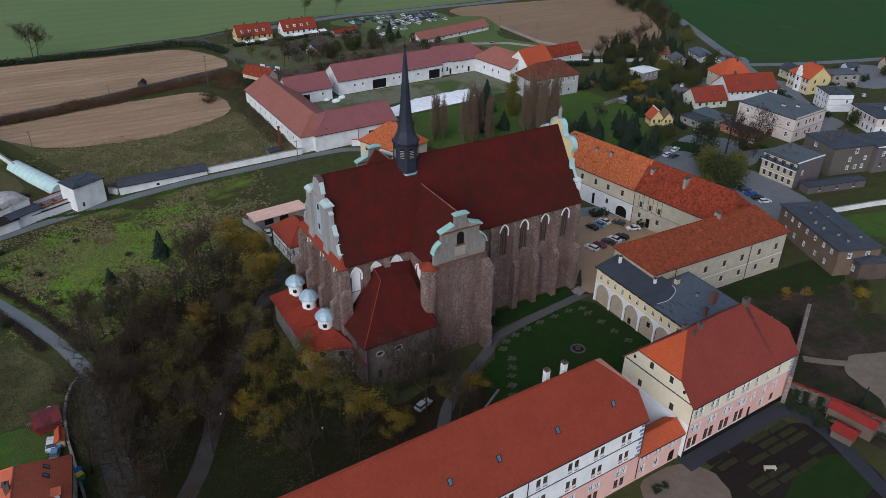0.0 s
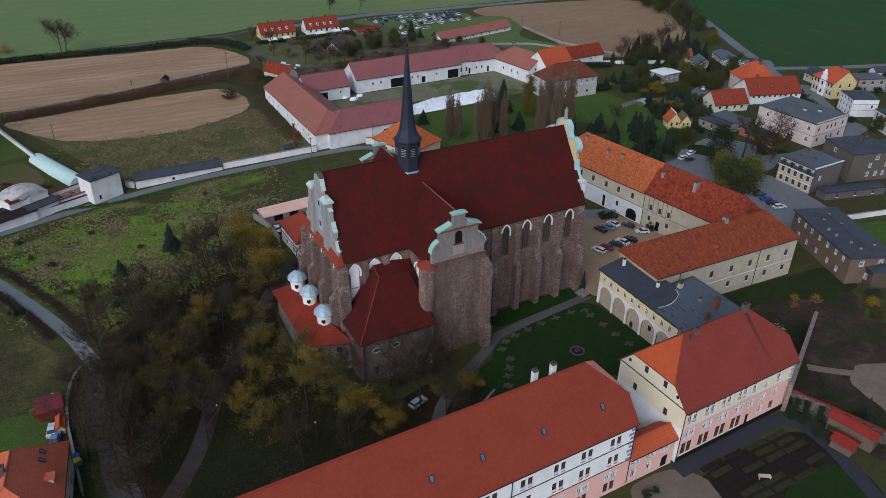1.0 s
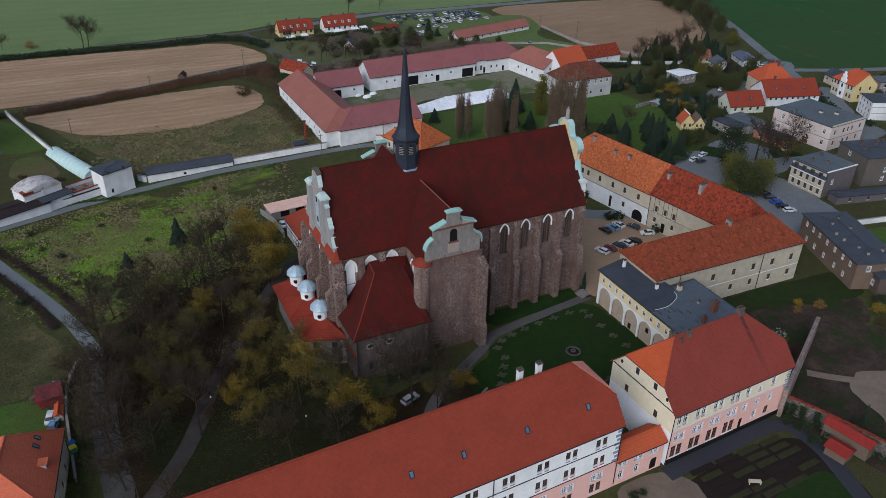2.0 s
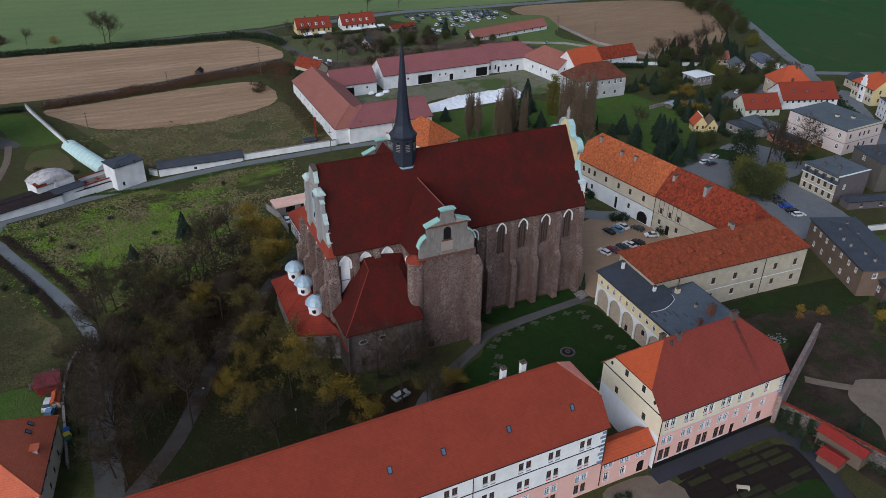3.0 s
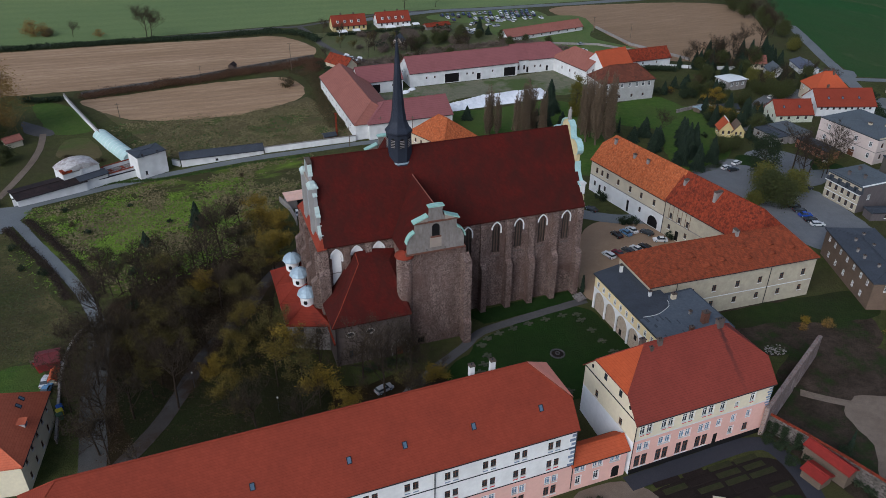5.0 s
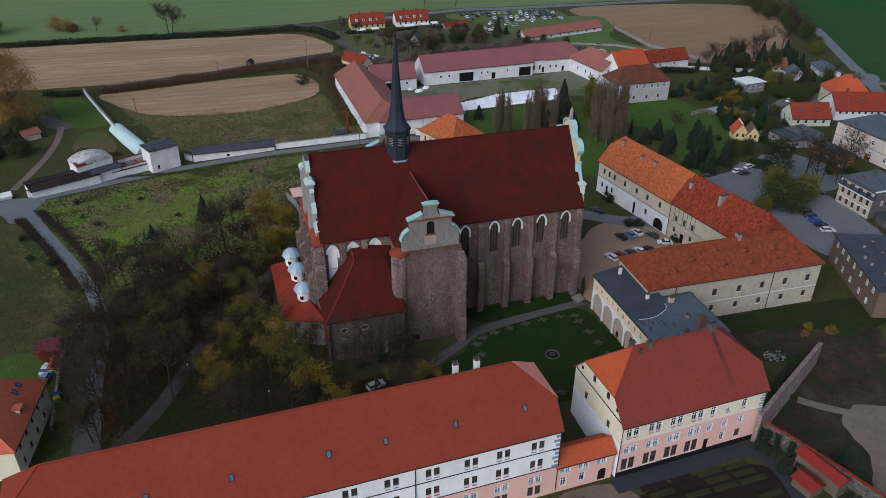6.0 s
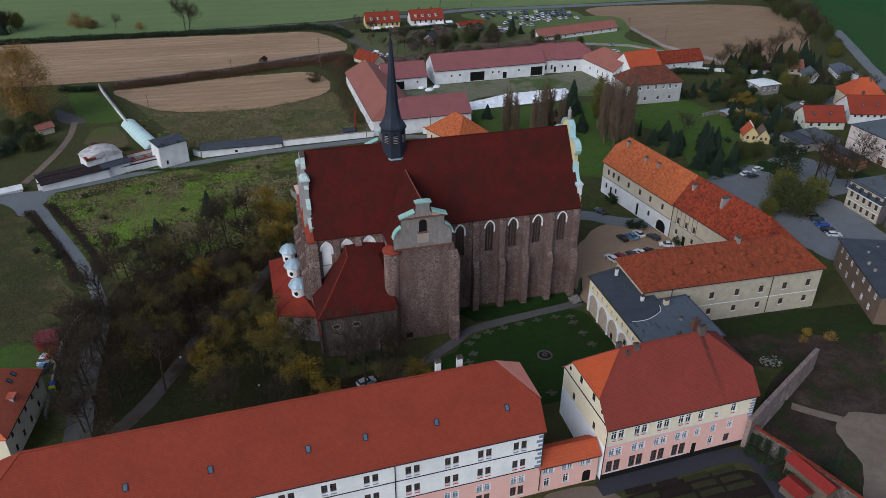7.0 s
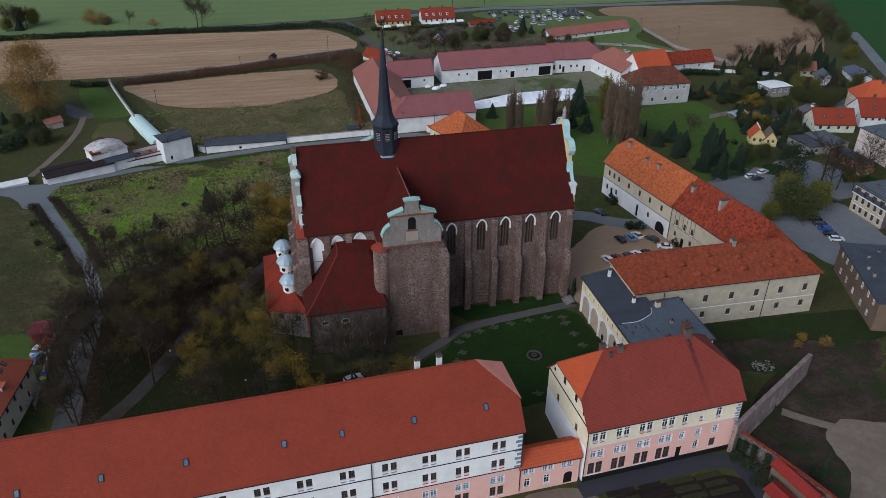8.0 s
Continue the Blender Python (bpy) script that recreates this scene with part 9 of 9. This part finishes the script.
def car_meshes(estate):
    low, cab, glz = Sh(), Sh(), Sh()
    prof = [(-2.1, 0.32), (2.1, 0.32), (2.15, 0.6), (2.0, 0.8), (1.0, 0.95), (-1.95 if estate else -1.3, 0.98), (-2.12, 0.9)]
    n = len(prof)
    rings = [(-0.78, 0.94), (-0.86, 1.0), (0.86, 1.0), (0.78, 0.94)]
    v = [(x * s, y, 0.32 + (z - 0.32) * (1.0 if abs(y) > 0.8 else 1.02)) for y, s in rings for x, z in prof]
    f = [(k * n + i, k * n + (i + 1) % n, (k + 1) * n + (i + 1) % n, (k + 1) * n + i) for k in range(3) for i in range(n)] + [tuple(range(n)), tuple(range(3 * n, 4 * n))]
    low.add(v, f)
    b = -1.95 if estate else -1.55
    base = [(1.0, 0.94), (b, 0.96)]
    top = [(0.25, 1.45), (b + (0.25 if estate else 0.6), 1.44)]
    glz.add([(1.0, -0.8, 0.94), (1.0, 0.8, 0.94), (b, 0.8, 0.96), (b, -0.8, 0.96), (top[0][0], -0.64, 1.42), (top[0][0], 0.64, 1.42), (top[1][0], 0.64, 1.41), (top[1][0], -0.64, 1.41)],
            [(0, 1, 5, 4), (1, 2, 6, 5), (2, 3, 7, 6), (3, 0, 4, 7), (4, 5, 6, 7)])
    cab.box(top[1][0], -0.63, 1.42, top[0][0], 0.63, 1.49)
    return low, cab, glz


WHEEL = Sh().lathe([(0.0, -0.1), (0.2, -0.1), (0.32, -0.09), (0.33, 0.0), (0.32, 0.09), (0.2, 0.1), (0.0, 0.1)], 14, close=False)
WHEEL.v = [(x, z, y + 0.33) for x, y, z in WHEEL.v]
wheel_mesh = WHEEL.mesh("wheel", M_TYRE)
rim_mesh = Sh().lathe([(0.0, -0.115), (0.19, -0.11), (0.19, 0.11), (0.0, 0.115)], 12, close=False)
rim_mesh.v = [(x, z, y + 0.33) for x, y, z in rim_mesh.v]
rim_mesh = rim_mesh.mesh("rim", M_ZINC)


def car(colour, paint, x, y, yaw, estate=False, group="parked cars"):
    key = (colour, estate)
    m = pose(x, y, gz(x, y) + 0.13, 0, 0, yaw)
    if key in CARS:
        return copy_thing(CARS[key], m)
    ob = thing("car", f"parked {colour} {'estate car' if estate else 'hatchback car'} on the ground", "car", (0, 0, 0), 0, group)
    ob.matrix_basis = m
    mp = plain(f"{colour}_paint", paint, 0.92, 0.25, 0.2, 0.6, relief=0.02)
    low, cab, glz = car_meshes(estate)
    part("body", low, mp, ob)
    part("roof", cab, mp, ob)
    part("glazing", glz, M_GLASS, ob)
    for wx in (1.32, -1.3):
        for wy in (-0.78, 0.78):
            w = new("wheel", wheel_mesh)
            w.parent, w.location = ob, (wx, wy, 0)
            r_ = new("rim", rim_mesh)
            r_.parent = w
    for s in (-1, 1):
        part("headlight", Sh().box(2.02, s * 0.62 - 0.16, 0.62, 2.14, s * 0.62 + 0.16, 0.76), M_LAMP, ob)
        part("tail_light", Sh().box(-2.14, s * 0.66 - 0.12, 0.68, -2.02, s * 0.66 + 0.12, 0.86), M_TAIL, ob)
    CARS[key] = ob
    return ob


WHITE_, SILVER, BLACK_, BLUE_, LBLUE, RED_, DGREY = ("white", (0.8, 0.8, 0.8)), ("silver", (0.45, 0.46, 0.48)), ("black", (0.02, 0.02, 0.022)), ("dark blue", (0.03, 0.05, 0.13)), ("light blue", (0.16, 0.32, 0.5)), ("dark red", (0.2, 0.03, 0.04)), ("dark grey", (0.05, 0.055, 0.06))
for c, x, y, a, e in ((BLACK_, 146.3, 148.3, 100, 0), (LBLUE, 149.6, 148.6, 100, 0), (WHITE_, 152.2, 149.4, 100, 0), (DGREY, 155.6, 146.6, 112, 1), (WHITE_, 157.0, 141.6, 160, 0), (WHITE_, 138.0, 138.6, 105, 1), (RED_, 141.0, 138.7, 105, 0), (DGREY, 144.6, 138.9, 105, 1), (WHITE_, 147.4, 139.2, 105, 0), (BLACK_, 150.4, 139.3, 105, 1),
                      (DGREY, 147.3, 165.5, 110, 0), (BLACK_, 210.6, 146.8, -16, 1), (DGREY, 210.2, 143.8, -16, 1), (("bright blue", (0.03, 0.1, 0.5)), 209.6, 140.6, -16, 0), (BLACK_, 209.0, 137.4, -16, 0), (WHITE_, 208.8, 134.4, -16, 1), (WHITE_, 208.9, 178.6, 5, 1), (DGREY, 210.0, 176.6, 5, 1), (WHITE_, 215.0, 181.0, 20, 1), (WHITE_, 238.4, 190.6, -20, 1), (BLACK_, 215.0, 152.5, 5, 1), (DGREY, 224.0, 156.0, 0, 0),
                      (SILVER, 61.8, 104.0, 20, 1), (WHITE_, 58.6, 194.5, 80, 0), (SILVER, 236.5, 338.5, 10, 0), (WHITE_, 232.0, 327.0, 5, 1)):
    car(*c, x, y, a, bool(e))
rc = random.Random(8)
for r_ in range(4):
    for i in range(17):
        x, y = 186 + i * 3.4 + r_ * 1.5, 421.5 - r_ * 6.4 - i * 0.25
        if r_ == 3 and i < 5 or rc.random() < 0.2:
            continue
        car(*rc.choice((WHITE_, SILVER, BLACK_, BLUE_, DGREY, WHITE_, SILVER)), x, y + rc.uniform(-0.5, 0.5), 84 + rc.uniform(-5, 5), rc.random() < 0.4, "cars in the far car park")
for x, y, c in ((205, 392, WHITE_), (208, 388, SILVER), (196, 396, WHITE_), (188, 386, SILVER), (192, 383, WHITE_), (199, 398, BLACK_), (214, 398, SILVER), (222, 396, WHITE_), (184, 380, WHITE_), (188, 378, SILVER), (114, 344, WHITE_), (112, 350, WHITE_), (110, 353, SILVER), (248, 172, WHITE_), (276, 236, WHITE_), (282, 240, BLACK_), (270, 228, SILVER), (318, 250, DGREY), (322, 255, WHITE_), (333, 190, WHITE_), (340, 186, SILVER)):
    car(*c, x, y, rc.uniform(0, 180), rc.random() < 0.4, "cars by the yards")
patch("car_park", [(182, 426), (215, 427), (243, 423), (246, 398), (215, 396), (190, 404), (176, 418)], M_FARGRASS, 0.08, "grass car park beyond the farm", category="car park")

# ---- garth, gardens and yards ----
M_PAD = plain("foundation_stone", (0.085, 0.085, 0.06), 0.7, fine=3, coarse=0.6, stain=(0.045, 0.06, 0.03))
fo = thing("stone_ring", "round flower bed edged with grey stone", "planter", (103.9, 103.4, gz(104, 103)))
for i in range(14):
    a = 2 * math.pi * i / 14
    b = part("kerb_stone", Sh().box(-0.36, -0.18, 0, 0.36, 0.18, 0.3), M_PATH, fo)
    b.matrix_basis = pose(1.6 * math.cos(a), 1.6 * math.sin(a), 0, 0, 0, math.degrees(a) + 90)
part("soil", Sh().lathe([(1.45, 0.05), (1.3, 0.22), (0.1, 0.3)], 14), M_SOIL, fo)
part("inner_ring", Sh().lathe([(0.6, 0.2), (0.6, 0.5), (0.4, 0.5), (0.4, 0.2)], 12, close=False), M_PATH, fo)
rs = random.Random(3)
for i, (x, y) in enumerate(((88.2, 112.2), (90.5, 114.2), (94.0, 115.2), (98.0, 115.9), (102.4, 116.5), (107.2, 116.8), (112.0, 117.0), (115.8, 116.2), (115.5, 113.6), (116.0, 109.1), (116.4, 104.4), (116.9, 100.0), (117.3, 95.6), (100.4, 90.8), (105.6, 91.4), (88.0, 108.2), (86.0, 105.4), (84.2, 103.1), (82.4, 100.2), (80.4, 97.4))):
    fd = thing("foundation_pad", "low ruined stone foundation in the lawn", "stone", (x, y, gz(x, y) + 0.07), rs.uniform(-12, 12), "foundation pads")
    for k in range(5):
        w_, d_ = rs.uniform(0.3, 0.6), rs.uniform(0.16, 0.28)
        bx, by = ((-0.8, 0), (0.0, 0.05), (0.8, 0), (0.1, -0.65), (0.0, 0.6))[k]
        st_ = Sh().box(bx - w_, by - d_, -0.1, bx + w_, by + d_, rs.uniform(0.12, 0.38))
        st_.v = [(x_ + rs.uniform(-0.08, 0.08), y_ + rs.uniform(-0.08, 0.08), z_) for x_, y_, z_ in st_.v]
        part("stone", st_, M_PAD, fd)
for pts in ([(73, 97), (79, 100.5)],):
    wall_line("foundation", pts, 0.3, 0.5, M_RUBBLE, "low ruined foundation wall in the grass", category="foundation")
# kitchen garden beds
bed_rng = random.Random(2)
M_BED = growth("bed_greens", [(0.03, 0.038, 0.014), (0.06, 0.064, 0.026), (0.05, 0.04, 0.026)], (0.3, 1.2, 5))
for r_ in range(6):
    for c_ in range(4):
        L_ = bed_rng.uniform(4.6, 5.8)
        x, y = 107.0 + c_ * 6.1 + r_ * 0.5, 62.6 - r_ * 2.05
        if x + L_ / 2 > 130.0:
            continue
        b = Sh().box(-L_ / 2, -0.62, 0, L_ / 2, 0.62, 0.16)
        mt = M_BED if bed_rng.random() < 0.7 else M_SOIL
        single("garden_bed", b, mt, "low strip garden bed with green crops" if mt is M_BED else "low strip garden bed of bare soil", "garden bed", (x, y, gz(x, y) + 0.06), 2.0 + bed_rng.uniform(-1, 1), "garden beds")
single("garden_table", Sh().box(-1.2, -0.45, 0.7, 1.2, 0.45, 0.78).box(-1.1, -0.4, 0, -1.0, 0.4, 0.7).box(1.0, -0.4, 0, 1.1, 0.4, 0.7), M_OLDCREAM, "pale wooden garden table", "table", (113.6, 55.4, gz(113, 55) + 0.06), -30)
patch("garden_grass", [(110, 49), (124, 52.5), (130, 50), (127, 42), (112, 42)], M_LAWN, 0.09, "small lawn in the kitchen garden", category="lawn")
# bins
for x, y, c, nm in ((-4.6, 118.8, (0.6, 0.5, 0.02), "yellow"), (-4.7, 120.2, (0.02, 0.09, 0.35), "blue"), (-4.5, 117.4, (0.03, 0.1, 0.05), "green"), (181, 70, (0.02, 0.1, 0.4), "blue"), (183, 69, (0.6, 0.45, 0.02), "yellow"), (184.6, 68.2, (0.03, 0.12, 0.05), "green")):
    b = thing("waste_container", f"{nm} plastic waste container with a lid", "bin", (x, y, gz(x, y) + 0.1), 20, "waste containers")
    part("body", Sh().prism([(-0.55, 0), (0.55, 0), (0.68, 1.1), (-0.68, 1.1)], lambda a, z, d: (a, d, z), -0.6, 0.6), plain(f"{nm}_plastic", c, 0.9, 0.5), b)
    part("lid", Sh().prism([(-0.7, 1.1), (0.7, 1.1), (0.55, 1.3), (-0.55, 1.3)], lambda a, z, d: (a, d, z), -0.64, 0.64), bpy.data.materials[f"{nm}_plastic"], b)
# park lamps
for x, y in ((22.6, 118.6), (39.0, 104.6)):
    l = thing("park_lamp", "slim lamp post with a white globe", "lamp", (x, y, gz(x, y)), 0, "park lamps")
    part("post", Sh().lathe([(0.09, 0), (0.06, 0.8), (0.05, 4.0)], 8), M_DARK, l)
    part("globe", Sh().lathe([(0.05, 4.0), (0.16, 4.08), (0.2, 4.22), (0.16, 4.38), (0.05, 4.44)], 10), M_LAMP, l)
# poles and wires
for x, y, h in ((39, 342.7, 6.0), (81, 340, 14.0), (100, 246.5, 8.5), (86.5, 242, 8.0), (4, 300, 7.0), (112, 244, 8.0), (256, 360, 9.0), (268, 340, 9), (262, 300, 8)):
    p = thing("utility_pole", "weathered wooden utility pole", "pole", (x, y, gz(x, y)))
    part("post", Sh().lathe([(0.16, -0.3), (0.11, h)], 8), M_TIMBER, p)
    part("crossarm", Sh().box(-0.9, -0.06, h - 0.7, 0.9, 0.06, h - 0.55), M_TIMBER, p)
# a thin chimney stack by the barn
ck = thing("brick_chimney", "tall thin red brick chimney by the barn", "chimney", (84.2, 254.0, gz(84, 254)))
part("shaft", Sh().lathe([(0.55, 0), (0.4, 9.0)], 4, turn=math.pi / 4), M_OLD_ROOF, ck)
part("cap", Sh().box(-0.5, -0.5, 9.0, 0.5, 0.5, 9.3), M_OLD_ROOF, ck)
house("hut", "small brick hut with a flat roof", "hut", 81.0, 252.5, 5, 4.5, 3.2, gz(81, 252), -4.0, -3.6, ("gable",), ("gable",), M_TIMBER, M_SLATE, gutter=False)
# foil clamps behind the church
fs = Sh()
nx, ny = 110, 20
vv = []
for i in range(nx):
    for j in range(ny):
        u, w_ = i / (nx - 1), j / (ny - 1)
        x, y = 129.5 + 55 * u, 263.5 + 3.0 * u + w_ * (6 + 8 * min(1, u * 2.2))
        z = 1.5 * math.sin(math.pi * w_) ** 0.5 * min(1, 12 * u, 12 * (1 - u)) * (0.8 + 0.45 * noise.noise((x * 0.5, y * 0.7, 2)) + 0.4 * noise.noise((x * 1.3, y * 1.5, 5))) if 0 < w_ < 1 else 0
        vv.append((x, y, gz(x, y) + 0.08 + max(0, z)))
fs.add(vv, [(i * ny + j, (i + 1) * ny + j, (i + 1) * ny + j + 1, i * ny + j + 1) for i in range(nx - 1) for j in range(ny - 1)])
single("foil_clamp", fs, M_FOIL, "long low heap under white foil in the yard", "tarpaulin", smooth=True)
for x, y, s in ((124, 293, 1.0), (128, 296, 0.8), (121, 296, 0.6), (117, 281, 0.7)):
    h_ = Sh().lathe([(2.4 * s, 0), (2.2 * s, 0.5), (1.3 * s, 0.9), (0.2, 1.05)], 9)
    h_.v = [(a + 0.4 * noise.noise((a, b, x)), b * 0.6 + 0.4 * noise.noise((b, a, y)), c_) for a, b, c_ in h_.v]
    single("foil_mound", h_, M_FOIL, "small heap under crumpled white foil", "tarpaulin", (x, y, gz(x, y) + 0.06), 20 * s, "foil heaps")
# caravans and awnings by the cottages
for x, y, a, l_, w_ in ((119, 397, 5, 5, 3.4), (127, 397.5, 5, 4, 3), (147, 399, 5, 6, 3.5), (157, 400, 5, 5, 3), (163, 401, 5, 4, 3), (111, 352, 70, 3, 2.2), (116, 345, 70, 3, 2.2)):
    aw = thing("awning", "white garden awning on thin posts", "awning", (x, y, gz(x, y)), a, "garden awnings")
    part("canopy", Sh().shell([(-l_ / 2, -w_ / 2, 2.0), (l_ / 2, -w_ / 2, 2.0), (l_ / 2, w_ / 2, 2.5), (-l_ / 2, w_ / 2, 2.5)], [[0, 1, 2, 3]], 0.1), M_WHITE, aw)
    for px in (-l_ / 2 + 0.1, l_ / 2 - 0.1):
        for py, hh in ((-w_ / 2 + 0.1, 1.95), (w_ / 2 - 0.1, 2.4)):
            part("post", Sh().bar((px, py, 0), (px, py, hh), 0.05), M_WFRAME, aw)
house("outbuilding", "low brick outbuilding with a red roof", "shed", 174, 396, 8, 15, 5, GB, -3.0, -2.0, ("gable",), ("gable",), M_GREYR, M_OLD_ROOF, gutter=False)
house("outbuilding", "small red-roofed house by the street", "house", 104.5, 336, -62, 15, 7, GB, -1.6, 1.6, ("gable",), ("gable",), M_OLDCREAM, M_OLD_ROOF, gutter=False)
house("outbuilding", "small grey gabled hut", "shed", 143, 368, 60, 6, 5, GB, -2.2, 0.4, ("gable",), ("gable",), M_PALEPINK, M_SLATE, gutter=False)
house("outbuilding", "roofless white garden pavilion with a tiled roof", "shed", -33.5, 283, 30, 6, 4, gz(-33, 283), -3.4, -2.2, ("gable",), ("gable",), M_OLDCREAM, M_SALMON_ROOF, gutter=False)
house("outbuilding", "cream house beside the sandy court", "house", 192.5, 50, 60, 14, 10, gz(190, 50), 0.5, 4.5, ("gable",), ("gable",), M_OLDCREAM, M_OLD_ROOF)
# low white rubble and blocks in the meadow corner
house("outbuilding", "long low red-tiled stable by the gate", "shed", -36.5, 231.5, 20, 8, 3, gz(-36, 231), -5.8, -5.2, ("gable",), ("gable",), M_OLDWHITE, M_OLDWHITE, gutter=False)
# pile of stones on the slope
pile = thing("stone_pile", "flat heap of pale rubble stones on the grass", "stones", (153.8, 88.1, gz(153.8, 88.1) + 0.05))
for k in range(110):
    a_, r_ = rs.uniform(0, 6.28), 2.9 * rs.random() ** 0.6
    q = rs.uniform(0.09, 0.2)
    st_ = Sh().box(-q, -q * 0.7, 0, q, q * 0.7, q * 0.9)
    st_.v = [(x_ + r_ * math.cos(a_) + rs.uniform(-0.06, 0.06), y_ + 0.7 * r_ * math.sin(a_) + rs.uniform(-0.06, 0.06), z_) for x_, y_, z_ in st_.v]
    part("stone", st_, M_GREYR if k % 3 else M_PAD, pile)
# cars and play things by the corner house
car(*LBLUE, -8.0, 127.6, 75)
car(*WHITE_, -8.4, 130.6, 80)
house("lean_to", "small lean-to with an orange tiled roof", "shed", -6.6, 131.0, 85, 3.4, 1.6, gz(-6, 131), -3.4, -2.9, ("gable",), ("gable",), M_OLDCREAM, M_BRIGHT_ROOF, gutter=False, over=0.2)
sl = thing("play_slide", "red children's slide on a frame", "slide", (-10.6, 136.2, gz(-10, 136)), 30)
part("chute", Sh().shell([(-0.4, -1.6, 0.2), (0.4, -1.6, 0.2), (0.4, 1.2, 1.7), (-0.4, 1.2, 1.7)], [[0, 1, 2, 3]], 0.08), M_REDSHEET, sl)
part("platform", Sh().box(-0.6, 1.2, 1.6, 0.6, 2.2, 1.7), M_TIMBER, sl)
for px in (-0.5, 0.5):
    for py in (1.3, 2.1):
        part("post", Sh().bar((px, py, 0), (px, py, 2.4), 0.07), M_TIMBER, sl)
for x, y, a in ((-6.4, 136.5, 10), (-7.8, 142.0, 40)):
    tb = thing("picnic_table", "pale wooden picnic table on the grass", "table", (x, y, gz(x, y)), a, "picnic tables")
    part("tabletop", Sh().box(-0.9, -0.4, 0.7, 0.9, 0.4, 0.77), M_OLDWHITE, tb)
    for sy in (-1, 1):
        part("bench", Sh().box(-0.9, sy * 0.75 - 0.14, 0.4, 0.9, sy * 0.75 + 0.14, 0.45), M_OLDWHITE, tb)
    for sx in (-0.7, 0.7):
        part("trestle", Sh().bar((sx, -0.7, 0), (sx, 0.1, 0.7), 0.05).bar((sx, 0.7, 0), (sx, -0.1, 0.7), 0.05).box(sx - 0.04, -0.8, 0.34, sx + 0.04, 0.8, 0.4), M_TIMBER, tb)
